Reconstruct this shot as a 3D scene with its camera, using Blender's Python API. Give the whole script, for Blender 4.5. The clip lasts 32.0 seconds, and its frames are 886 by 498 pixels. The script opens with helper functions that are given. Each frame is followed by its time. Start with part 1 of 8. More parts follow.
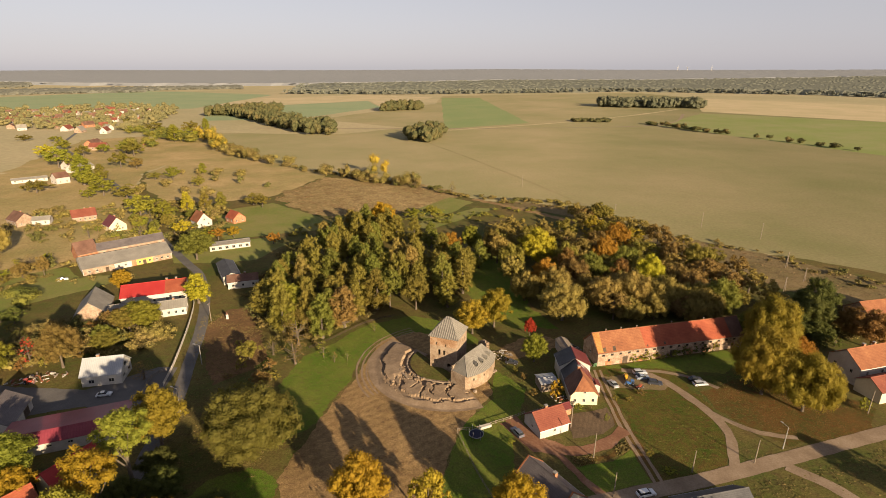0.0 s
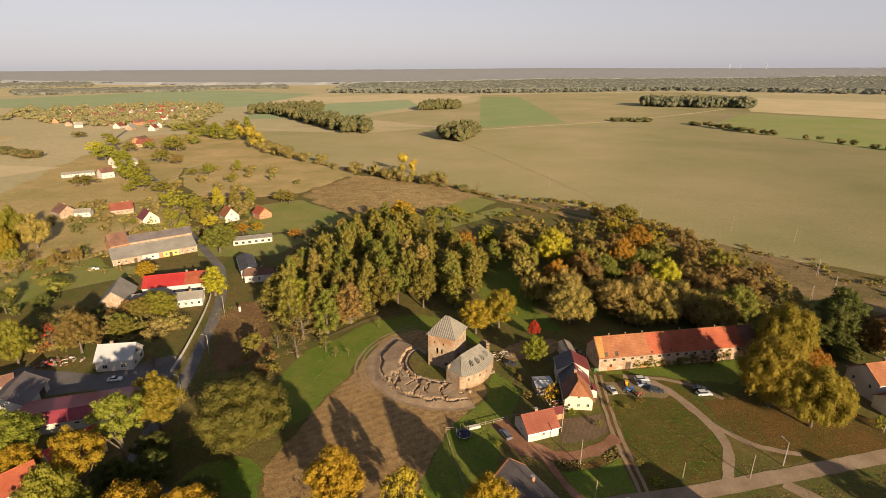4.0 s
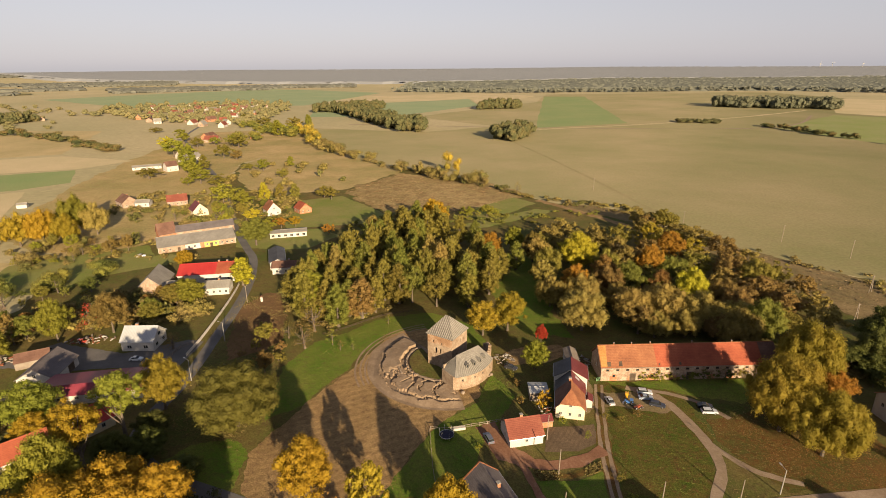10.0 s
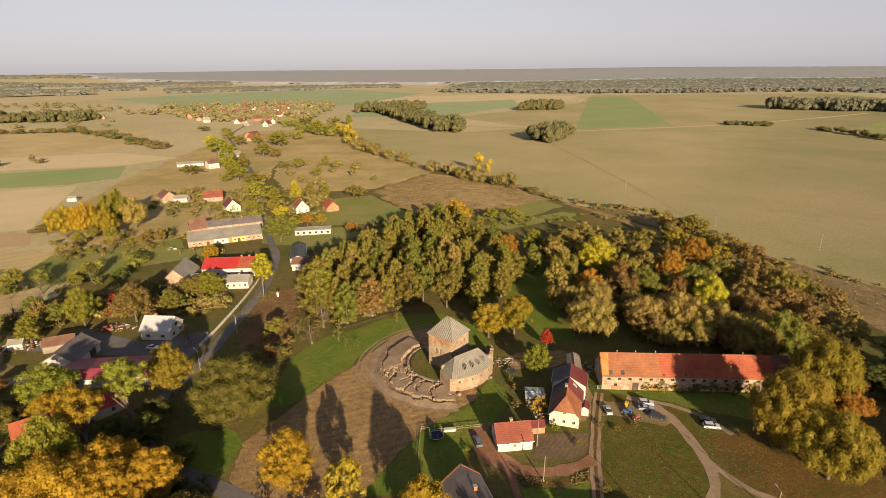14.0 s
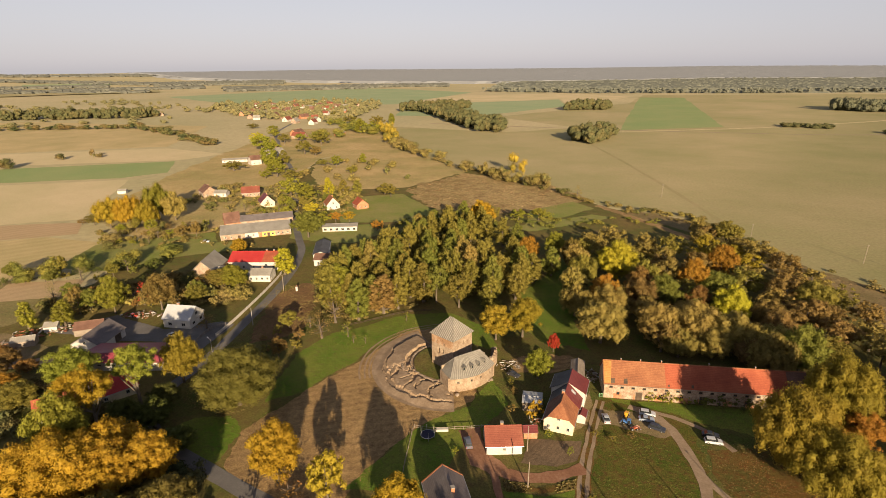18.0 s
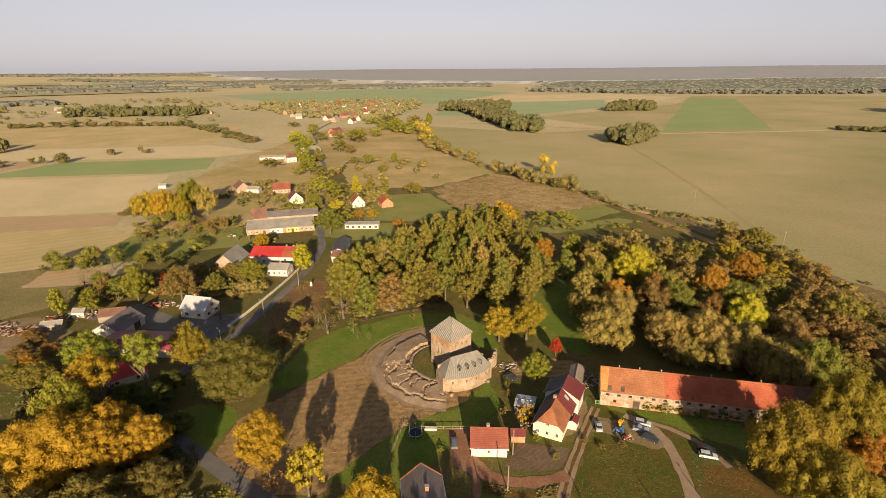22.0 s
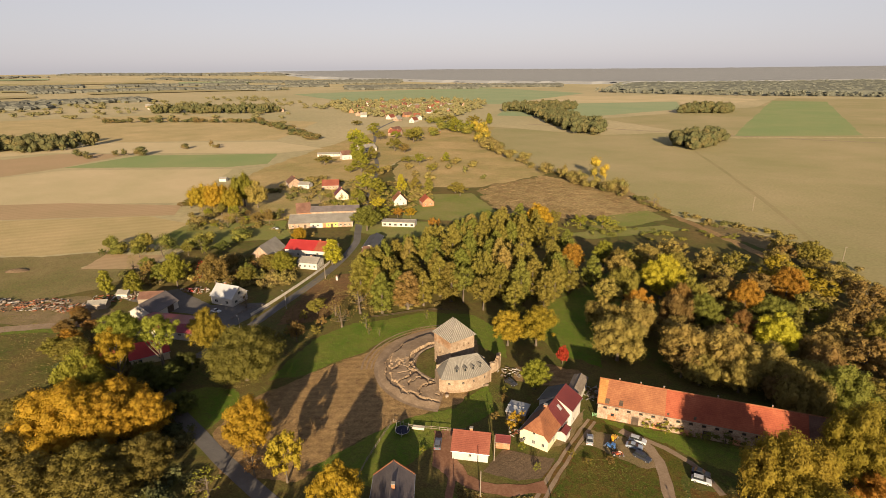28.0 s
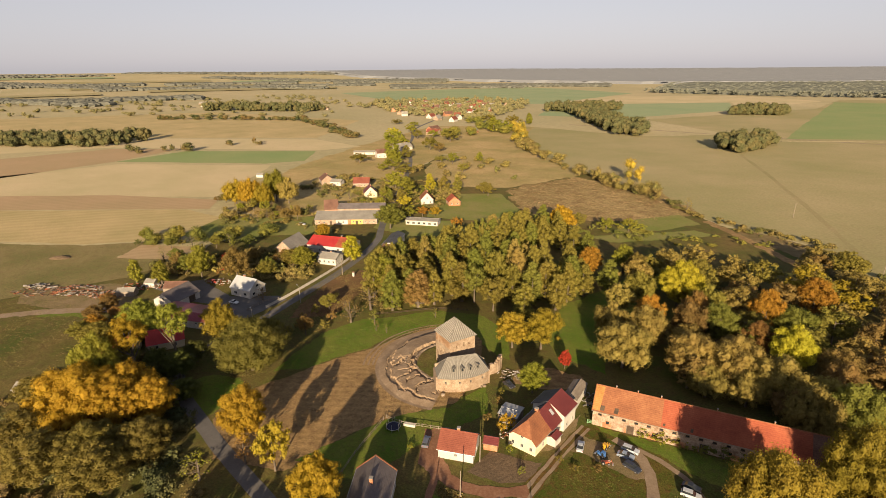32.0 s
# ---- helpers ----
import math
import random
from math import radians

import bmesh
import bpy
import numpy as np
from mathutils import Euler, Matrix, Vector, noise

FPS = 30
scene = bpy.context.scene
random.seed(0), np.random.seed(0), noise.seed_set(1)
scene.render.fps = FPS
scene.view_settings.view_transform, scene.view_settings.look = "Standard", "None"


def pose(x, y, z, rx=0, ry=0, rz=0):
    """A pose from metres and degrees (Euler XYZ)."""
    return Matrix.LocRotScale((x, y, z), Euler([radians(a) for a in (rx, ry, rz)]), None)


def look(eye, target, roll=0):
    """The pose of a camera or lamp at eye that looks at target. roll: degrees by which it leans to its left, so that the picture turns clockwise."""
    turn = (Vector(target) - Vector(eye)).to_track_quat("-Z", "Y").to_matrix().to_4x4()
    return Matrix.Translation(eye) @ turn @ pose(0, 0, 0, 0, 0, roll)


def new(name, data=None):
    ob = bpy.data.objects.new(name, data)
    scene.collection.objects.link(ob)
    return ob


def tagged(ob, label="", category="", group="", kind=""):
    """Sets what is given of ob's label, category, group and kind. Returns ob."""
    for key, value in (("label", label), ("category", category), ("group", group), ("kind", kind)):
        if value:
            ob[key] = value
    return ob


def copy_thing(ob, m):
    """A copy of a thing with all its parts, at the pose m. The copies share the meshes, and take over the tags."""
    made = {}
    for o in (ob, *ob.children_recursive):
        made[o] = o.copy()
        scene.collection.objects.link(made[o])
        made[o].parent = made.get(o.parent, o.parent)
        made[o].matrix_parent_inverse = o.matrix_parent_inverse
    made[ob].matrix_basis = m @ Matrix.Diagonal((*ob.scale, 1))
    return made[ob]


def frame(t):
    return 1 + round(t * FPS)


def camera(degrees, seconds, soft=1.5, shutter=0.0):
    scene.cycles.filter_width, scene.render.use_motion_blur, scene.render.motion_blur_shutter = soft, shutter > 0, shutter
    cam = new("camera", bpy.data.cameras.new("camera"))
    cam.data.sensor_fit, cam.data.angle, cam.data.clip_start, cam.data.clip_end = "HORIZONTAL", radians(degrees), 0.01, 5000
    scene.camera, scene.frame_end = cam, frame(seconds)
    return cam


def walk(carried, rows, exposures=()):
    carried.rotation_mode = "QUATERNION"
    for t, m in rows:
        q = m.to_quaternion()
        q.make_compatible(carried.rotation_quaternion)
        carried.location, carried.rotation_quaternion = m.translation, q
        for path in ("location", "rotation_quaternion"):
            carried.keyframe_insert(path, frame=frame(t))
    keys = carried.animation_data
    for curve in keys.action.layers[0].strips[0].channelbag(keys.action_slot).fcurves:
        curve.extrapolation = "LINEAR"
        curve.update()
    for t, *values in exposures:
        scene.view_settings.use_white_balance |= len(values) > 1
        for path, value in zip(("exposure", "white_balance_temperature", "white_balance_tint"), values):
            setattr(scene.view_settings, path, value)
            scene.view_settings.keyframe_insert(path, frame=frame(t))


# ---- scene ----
cam = camera(79.3, 32.0, 0.9)
PATH = [
    (0, (-1.70, -147.40, 87.86), (-1.67, -52.68, 55.80), -0.11),
    (1, (1.35, -147.30, 87.83), (-0.67, -52.62, 55.69), -0.17),
    (2, (4.40, -147.22, 87.79), (0.52, -52.63, 55.59), -0.22),
    (3, (7.44, -147.12, 87.76), (1.85, -52.61, 55.55), -0.26),
    (3.5, (8.96, -147.05, 87.75), (2.42, -52.60, 55.56), -0.28),
    (5.5, (15.02, -146.55, 87.73), (4.62, -52.45, 55.53), -0.36),
    (6, (16.53, -146.38, 87.73), (5.04, -52.41, 55.50), -0.38),
    (7, (19.54, -145.99, 87.74), (5.96, -52.31, 55.49), -0.41),
    (8, (22.55, -145.54, 87.75), (7.04, -52.16, 55.51), -0.44),
    (9, (25.54, -145.05, 87.77), (8.24, -51.98, 55.54), -0.47),
    (10, (28.51, -144.51, 87.80), (9.47, -51.78, 55.56), -0.49),
    (11, (31.47, -143.92, 87.83), (10.71, -51.55, 55.62), -0.51),
    (12, (34.42, -143.28, 87.86), (11.67, -51.35, 55.72), -0.53),
    (13, (37.36, -142.57, 87.91), (12.54, -51.18, 55.78), -0.55),
    (14, (40.30, -141.80, 87.96), (13.50, -50.96, 55.86), -0.56),
    (14.5, (41.78, -141.38, 87.99), (13.98, -50.84, 55.90), -0.56),
    (16.5, (47.69, -139.56, 88.15), (15.73, -50.44, 55.98), -0.58),
    (17, (49.16, -139.07, 88.19), (16.22, -50.31, 56.00), -0.58),
    (18, (52.08, -138.05, 88.25), (17.19, -50.03, 56.08), -0.59),
    (19, (54.96, -136.97, 88.29), (18.23, -49.70, 56.12), -0.59),
    (20, (57.83, -135.84, 88.31), (19.38, -49.32, 56.12), -0.59),
    (21, (60.68, -134.65, 88.31), (20.47, -48.93, 56.14), -0.58),
    (22, (63.47, -133.40, 88.31), (21.51, -48.51, 56.16), -0.58),
    (23, (66.21, -132.07, 88.31), (22.43, -48.09, 56.19), -0.57),
    (24, (68.88, -130.64, 88.30), (23.22, -47.67, 56.20), -0.57),
    (25, (71.49, -129.13, 88.29), (23.96, -47.22, 56.18), -0.56),
    (25.5, (72.79, -128.36, 88.28), (24.35, -46.98, 56.16), -0.55),
    (27.5, (77.91, -125.17, 88.26), (26.12, -45.85, 56.23), -0.53),
    (28, (79.19, -124.35, 88.26), (26.59, -45.57, 56.22), -0.52),
    (29, (81.72, -122.68, 88.26), (27.49, -45.02, 56.19), -0.51),
    (30, (84.24, -120.96, 88.27), (28.41, -44.46, 56.16), -0.49),
    (31, (86.75, -119.24, 88.27), (29.30, -43.95, 56.17), -0.48),
    (32, (89.27, -117.53, 88.28), (30.18, -43.51, 56.20), -0.46),
]
walk(cam, [(t, look(eye, target, roll)) for t, eye, target, roll in PATH])

from mathutils import geometry

# ---- light: low hazy autumn sun and sky ----
SUN_AZ, SUN_EL = 147.0, 15.0
world = bpy.data.worlds.new("sky")
scene.world = world
world.use_nodes = True
wn = world.node_tree
wn.nodes.clear()
w_out = wn.nodes.new("ShaderNodeOutputWorld")
w_bg = wn.nodes.new("ShaderNodeBackground")
w_sky = wn.nodes.new("ShaderNodeTexSky")
w_sky.sky_type, w_sky.sun_disc = "NISHITA", False
w_sky.sun_elevation, w_sky.sun_rotation = radians(SUN_EL), radians(SUN_AZ)
w_sky.altitude, w_sky.air_density, w_sky.dust_density, w_sky.ozone_density = 100, 1.0, 0.85, 1.0
w_bg.inputs["Strength"].default_value = 0.05
w_pale = wn.nodes.new("ShaderNodeHueSaturation")
w_pale.inputs["Saturation"].default_value = 0.5
w_tint = wn.nodes.new("ShaderNodeMix")
w_tint.data_type, w_tint.blend_type = "RGBA", "MULTIPLY"
w_tint.inputs["Factor"].default_value = 1.0
w_tint.inputs[7].default_value = (1.03, 0.95, 1.02, 1)
wn.links.new(w_sky.outputs["Color"], w_pale.inputs["Color"])
wn.links.new(w_pale.outputs["Color"], w_tint.inputs[6])
# thin autumn haze lies low over the land and evens out the sky there
w_haze = wn.nodes.new("ShaderNodeMix")
w_haze.data_type = "RGBA"
w_dir = wn.nodes.new("ShaderNodeTexCoord")
w_xyz = wn.nodes.new("ShaderNodeSeparateXYZ")
w_layer = wn.nodes.new("ShaderNodeMapRange")
w_layer.inputs["From Min"].default_value, w_layer.inputs["From Max"].default_value = 0.05, 0.55
w_layer.inputs["To Min"].default_value, w_layer.inputs["To Max"].default_value = 0.66, 0.05
wn.links.new(w_dir.outputs["Generated"], w_xyz.inputs["Vector"])
wn.links.new(w_xyz.outputs["Z"], w_layer.inputs["Value"])
wn.links.new(w_layer.outputs["Result"], w_haze.inputs["Factor"])
w_haze.inputs[7].default_value = (4.5, 4.38, 4.78, 1)
wn.links.new(w_tint.outputs[2], w_haze.inputs[6])
wn.links.new(w_haze.outputs[2], w_bg.inputs["Color"])
wn.links.new(w_bg.outputs["Background"], w_out.inputs["Surface"])

sun = new("sun", bpy.data.lights.new("sun", "SUN"))
sun.data.energy, sun.data.angle, sun.data.color = 5.0, radians(0.6), (1.0, 0.765, 0.49)
sun.matrix_world = look((math.sin(radians(SUN_AZ)) * 300, math.cos(radians(SUN_AZ)) * 300, 300 * math.tan(radians(SUN_EL))), (0, 0, 0))
scene.view_settings.exposure = 1.3

# ---- materials ----
def nodes_of(name):
    m = bpy.data.materials.new(name)
    m.use_nodes = True
    t = m.node_tree
    return m, t, t.nodes["Principled BSDF"]


def link(t, a, b):
    t.links.new(a, b)


def noise_node(t, vec, scale, detail=4.0, rough=0.6, stretch=None):
    if stretch:
        mp = t.nodes.new("ShaderNodeMapping")
        mp.inputs["Scale"].default_value = stretch
        link(t, vec, mp.inputs["Vector"])
        vec = mp.outputs["Vector"]
    n = t.nodes.new("ShaderNodeTexNoise")
    n.inputs["Scale"].default_value, n.inputs["Detail"].default_value, n.inputs["Roughness"].default_value = scale, detail, rough
    link(t, vec, n.inputs["Vector"])
    return n.outputs["Fac"]


def ramp_node(t, fac, stops):
    r = t.nodes.new("ShaderNodeValToRGB")
    el = r.color_ramp.elements
    while len(el) < len(stops):
        el.new(0.5)
    for e, (p, c) in zip(el, stops):
        e.position, e.color = p, (*c, 1)
    link(t, fac, r.inputs["Fac"])
    return r.outputs["Color"]


def mix_node(t, fac, a, b, mode="MIX"):
    n = t.nodes.new("ShaderNodeMix")
    n.data_type, n.blend_type = "RGBA", mode
    if isinstance(fac, float):
        n.inputs["Factor"].default_value = fac
    else:
        link(t, fac, n.inputs["Factor"])
    for s, v in ((n.inputs[6], a), (n.inputs[7], b)):
        if isinstance(v, tuple):
            s.default_value = (*v, 1)
        else:
            link(t, v, s)
    return n.outputs[2]


def bump_node(t, fac, strength, dist, bsdf):
    b = t.nodes.new("ShaderNodeBump")
    b.inputs["Strength"].default_value, b.inputs["Distance"].default_value = strength, dist
    link(t, fac, b.inputs["Height"])
    link(t, b.outputs["Normal"], bsdf.inputs["Normal"])


def surface(name, lo, mid, hi, big, fine, rough=0.9, bump=0.3, dist=0.05, stretch=None, metal=0.0, spread=0.18, vary=0.0):
    """A weathered surface: large stains and fine grain in three tones, with relief."""
    m, t, b = nodes_of(name)
    co = t.nodes.new("ShaderNodeTexCoord").outputs["Object"]
    n1 = noise_node(t, co, big, 5.0, 0.62, stretch)
    n2 = noise_node(t, co, fine, 6.0, 0.7, stretch)
    mixed = t.nodes.new("ShaderNodeMath")
    mixed.operation = "MULTIPLY_ADD"
    mixed.inputs[1].default_value = 0.55
    link(t, n1, mixed.inputs[0])
    half = t.nodes.new("ShaderNodeMath")
    half.operation = "MULTIPLY"
    half.inputs[1].default_value = 0.45
    link(t, n2, half.inputs[0])
    link(t, half.outputs[0], mixed.inputs[2])
    col = ramp_node(t, mixed.outputs[0], ((0.5 - spread, lo), (0.5, mid), (0.5 + spread, hi)))
    if vary:
        info = t.nodes.new("ShaderNodeObjectInfo")
        k = t.nodes.new("ShaderNodeMapRange")
        k.inputs["To Min"].default_value, k.inputs["To Max"].default_value = 1 - vary, 1 + vary
        link(t, info.outputs["Random"], k.inputs["Value"])
        hsv = t.nodes.new("ShaderNodeHueSaturation")
        link(t, col, hsv.inputs["Color"])
        link(t, k.outputs["Result"], hsv.inputs["Value"])
        col = hsv.outputs["Color"]
    link(t, col, b.inputs["Base Color"])
    b.inputs["Roughness"].default_value, b.inputs["Metallic"].default_value = rough, metal
    b.inputs["Specular IOR Level"].default_value = 0.25
    bump_node(t, mixed.outputs[0], bump, dist, b)
    return m


def rows_surface(name, lo, mid, hi, period, axis="X", rough=0.85, bump=0.5, dist=0.06, big=0.25, fine=3.0, dark=0.75, vary=0.0, amount=1.0):
    """A surface laid in rows (tiles, furrows, boards): bands of one width over weathered tones."""
    m = surface(name, lo, mid, hi, big, fine, rough, bump, dist, vary=vary)
    t, b = m.node_tree, m.node_tree.nodes["Principled BSDF"]
    co = t.nodes.new("ShaderNodeTexCoord").outputs["Object"]
    w = t.nodes.new("ShaderNodeTexWave")
    w.wave_type, w.bands_direction, w.wave_profile = "BANDS", axis, "SAW"
    w.inputs["Scale"].default_value, w.inputs["Distortion"].default_value = 0.314 / period, 0.6
    w.inputs["Detail"].default_value, w.inputs["Detail Scale"].default_value = 2.0, 1.5
    link(t, co, w.inputs["Vector"])
    col = b.inputs["Base Color"].links[0].from_socket
    shade = ramp_node(t, w.outputs["Fac"], ((0.0, (dark,) * 3), (0.25, (1, 1, 1)), (1.0, (1, 1, 1))))
    link(t, mix_node(t, amount, col, shade, "MULTIPLY"), b.inputs["Base Color"])
    bump_node(t, w.outputs["Fac"], bump, dist, b)
    return m


def meadow(name, green, dry, soil, big=0.03, fine=0.6, dryness=0.5, rows=0.0, turn=0.0, contrast=1.0):
    """Grassland: green and dry patches at two scales, with bare soil showing through."""
    m, t, b = nodes_of(name)
    co = t.nodes.new("ShaderNodeTexCoord").outputs["Object"]
    patch_n = noise_node(t, co, big, 7.0, 0.65)
    tuft = noise_node(t, co, fine, 6.0, 0.75)
    speck = noise_node(t, co, fine * 5, 3.0, 0.7)
    f1 = ramp_node(t, patch_n, ((max(0.0, dryness - 0.16), (0, 0, 0)), (min(1.0, dryness + 0.16), (1, 1, 1))))
    col = mix_node(t, f1, dry, green)
    f2 = ramp_node(t, tuft, ((0.46, (0, 0, 0)), (0.66, (1, 1, 1))))
    f3 = t.nodes.new("ShaderNodeMath")
    f3.operation, f3.inputs[1].default_value = "MULTIPLY", 0.75 * contrast
    link(t, f2, f3.inputs[0])
    col = mix_node(t, f3.outputs[0], col, soil)
    col = mix_node(t, 1.0, col, ramp_node(t, speck, ((0.3, (1 - 0.38 * contrast,) * 3), (0.7, (1 + 0.28 * contrast,) * 3))), "MULTIPLY")
    if rows:
        mp = t.nodes.new("ShaderNodeMapping")
        mp.inputs["Rotation"].default_value = (0, 0, turn)
        link(t, co, mp.inputs["Vector"])
        w = t.nodes.new("ShaderNodeTexWave")
        w.inputs["Scale"].default_value, w.inputs["Distortion"].default_value = 0.314 / rows, 3.0
        w.inputs["Detail"].default_value = 3.0
        link(t, mp.outputs["Vector"], w.inputs["Vector"])
        col = mix_node(t, 0.12 + 0.16 * contrast, col, ramp_node(t, w.outputs["Fac"], ((0.2, (0.72, 0.7, 0.68)), (0.8, (1.15, 1.15, 1.12)))), "MULTIPLY")
    link(t, col, b.inputs["Base Color"])
    b.inputs["Roughness"].default_value, b.inputs["Specular IOR Level"].default_value = 1.0, 0.1
    bump_node(t, tuft, 0.6, 0.35, b)
    return m


def leaf_material(name):
    """Autumn leaves: the tree's own tone, each leaf lighter or darker, some light through."""
    m, t, b = nodes_of(name)
    info = t.nodes.new("ShaderNodeObjectInfo")
    geo = t.nodes.new("ShaderNodeNewGeometry")
    co = t.nodes.new("ShaderNodeTexCoord").outputs["Object"]
    k = t.nodes.new("ShaderNodeMapRange")
    k.inputs["To Min"].default_value, k.inputs["To Max"].default_value = 0.88, 1.14
    link(t, geo.outputs["Random Per Island"], k.inputs["Value"])
    hue = t.nodes.new("ShaderNodeMapRange")
    hue.inputs["To Min"].default_value, hue.inputs["To Max"].default_value = 0.488, 0.512
    link(t, noise_node(t, co, 0.35, 2.0), hue.inputs["Value"])
    hsv = t.nodes.new("ShaderNodeHueSaturation")
    link(t, info.outputs["Color"], hsv.inputs["Color"])
    link(t, k.outputs["Result"], hsv.inputs["Value"])
    link(t, hue.outputs["Result"], hsv.inputs["Hue"])
    link(t, hsv.outputs["Color"], b.inputs["Base Color"])
    b.inputs["Roughness"].default_value, b.inputs["Specular IOR Level"].default_value = 0.7, 0.2
    tr = t.nodes.new("ShaderNodeBsdfTranslucent")
    link(t, hsv.outputs["Color"], tr.inputs["Color"])
    mx = t.nodes.new("ShaderNodeMixShader")
    mx.inputs["Fac"].default_value = 0.38
    link(t, b.outputs["BSDF"], mx.inputs[1])
    link(t, tr.outputs["BSDF"], mx.inputs[2])
    link(t, mx.outputs["Shader"], t.nodes["Material Output"].inputs["Surface"])
    return m


def paint_material(name, rough=0.3):
    """Car and machine paint in the object's own colour, dusty."""
    m, t, b = nodes_of(name)
    info = t.nodes.new("ShaderNodeObjectInfo")
    co = t.nodes.new("ShaderNodeTexCoord").outputs["Object"]
    dust = ramp_node(t, noise_node(t, co, 2.0, 5.0), ((0.35, (0.8, 0.8, 0.8)), (0.7, (1.05, 1.05, 1.05))))
    link(t, mix_node(t, 1.0, info.outputs["Color"], dust, "MULTIPLY"), b.inputs["Base Color"])
    b.inputs["Roughness"].default_value, b.inputs["Coat Weight"].default_value = rough, 0.4
    return m


def glass_material(name):
    m, t, b = nodes_of(name)
    co = t.nodes.new("ShaderNodeTexCoord").outputs["Object"]
    link(t, ramp_node(t, noise_node(t, co, 1.5), ((0.3, (0.012, 0.014, 0.016)), (0.7, (0.03, 0.034, 0.038)))), b.inputs["Base Color"])
    b.inputs["Roughness"].default_value = 0.08
    return m


LEAF = leaf_material("autumn_leaves")
PAINT = paint_material("vehicle_paint")
GLASS = glass_material("window_glass")
BARK = surface("bark", (0.05, 0.04, 0.03), (0.10, 0.08, 0.06), (0.17, 0.14, 0.11), 1.2, 9.0, bump=0.8, stretch=(1, 1, 0.3))
RUBBER = surface("rubber", (0.012, 0.012, 0.012), (0.02, 0.02, 0.02), (0.035, 0.035, 0.035), 2, 14)
STEEL = surface("galvanised_steel", (0.28, 0.29, 0.3), (0.4, 0.41, 0.42), (0.5, 0.5, 0.5), 1.2, 12, rough=0.45, metal=0.7)
CONCRETE = surface("concrete", (0.17, 0.16, 0.145), (0.24, 0.228, 0.21), (0.33, 0.315, 0.29), 0.5, 6)
PLASTER_WHITE = surface("white_plaster", (0.31, 0.29, 0.25), (0.42, 0.4, 0.36), (0.51, 0.49, 0.445), 0.35, 4)
PLASTER_CREAM = surface("cream_plaster", (0.45, 0.38, 0.25), (0.56, 0.49, 0.34), (0.64, 0.58, 0.43), 0.35, 4)
PLASTER_YELLOW = surface("yellow_plaster", (0.4, 0.26, 0.07), (0.5, 0.33, 0.1), (0.58, 0.41, 0.16), 0.35, 4)
PLASTER_GREY = surface("grey_render", (0.3, 0.28, 0.25), (0.42, 0.39, 0.35), (0.55, 0.52, 0.47), 0.35, 4)
# violet in this red sheet stands for blue skylight on the shaded roof
SHED_RED = rows_surface("sky_tinted_red_sheet", (0.13, 0.022, 0.034), (0.185, 0.034, 0.05), (0.24, 0.06, 0.07), 0.6, "X", rough=0.4, big=0.15)
PLASTER_OLD = surface("flaking_old_plaster", (0.15, 0.09, 0.058), (0.27, 0.195, 0.14), (0.4, 0.325, 0.255), 0.5, 2.5, bump=0.5, spread=0.14)
STONE = surface("pale_castle_stone", (0.15, 0.096, 0.06), (0.252, 0.188, 0.13), (0.35, 0.28, 0.205), 0.55, 3.5, bump=0.8, dist=0.08, spread=0.15)
RUIN = surface("ruin_stone", (0.12, 0.09, 0.065), (0.22, 0.17, 0.125), (0.36, 0.3, 0.235), 0.9, 4.5, bump=0.9, dist=0.1, spread=0.15)
BRICK_OLD = surface("old_brick", (0.2, 0.08, 0.04), (0.33, 0.15, 0.08), (0.45, 0.27, 0.17), 0.8, 5.0)
TIMBER = surface("grey_timber", (0.11, 0.09, 0.07), (0.2, 0.165, 0.13), (0.32, 0.28, 0.23), 0.8, 8.0, stretch=(0.3, 1, 1))
TIMBER_DARK = surface("dark_timber", (0.035, 0.025, 0.02), (0.07, 0.05, 0.035), (0.12, 0.09, 0.06), 0.8, 8.0)
ROOF_ZINC = surface("weathered_shingle_grey", (0.1, 0.092, 0.08), (0.15, 0.14, 0.12), (0.21, 0.197, 0.17), 0.35, 3.5, rough=0.75)
ROOF_SEAM = surface("pale_roof_seam", (0.16, 0.146, 0.125), (0.24, 0.222, 0.195), (0.31, 0.29, 0.255), 0.4, 4, rough=0.7)
TILE_ORANGE = rows_surface("old_orange_tile", (0.13, 0.05, 0.026), (0.22, 0.088, 0.042), (0.3, 0.14, 0.066), 0.34, "Y", big=0.22, fine=2.2)
TILE_PALE = rows_surface("pale_orange_tile", (0.22, 0.1, 0.03), (0.32, 0.16, 0.05), (0.4, 0.22, 0.08), 0.34, "Y", big=0.3, fine=2.2)
TILE_RED = rows_surface("red_clay_tile", (0.165, 0.038, 0.021), (0.25, 0.065, 0.033), (0.33, 0.11, 0.056), 0.34, "Y", big=0.2)
TILE_BRIGHT = rows_surface("bright_red_metal_tile", (0.25, 0.02, 0.02), (0.32, 0.03, 0.028), (0.38, 0.055, 0.045), 0.34, "Y", rough=0.45, big=0.15)
TILE_MAROON = rows_surface("maroon_metal_tile", (0.08, 0.018, 0.019), (0.12, 0.028, 0.028), (0.16, 0.045, 0.04), 0.35, "Y", rough=0.5, big=0.15)
TILE_BROWN = rows_surface("brown_tile", (0.07, 0.035, 0.025), (0.13, 0.07, 0.05), (0.2, 0.12, 0.085), 0.34, "Y", big=0.2)
ROOF_GREY = rows_surface("grey_violet_tile", (0.07, 0.06, 0.062), (0.115, 0.1, 0.1), (0.16, 0.145, 0.14), 0.32, "Y", rough=0.6)
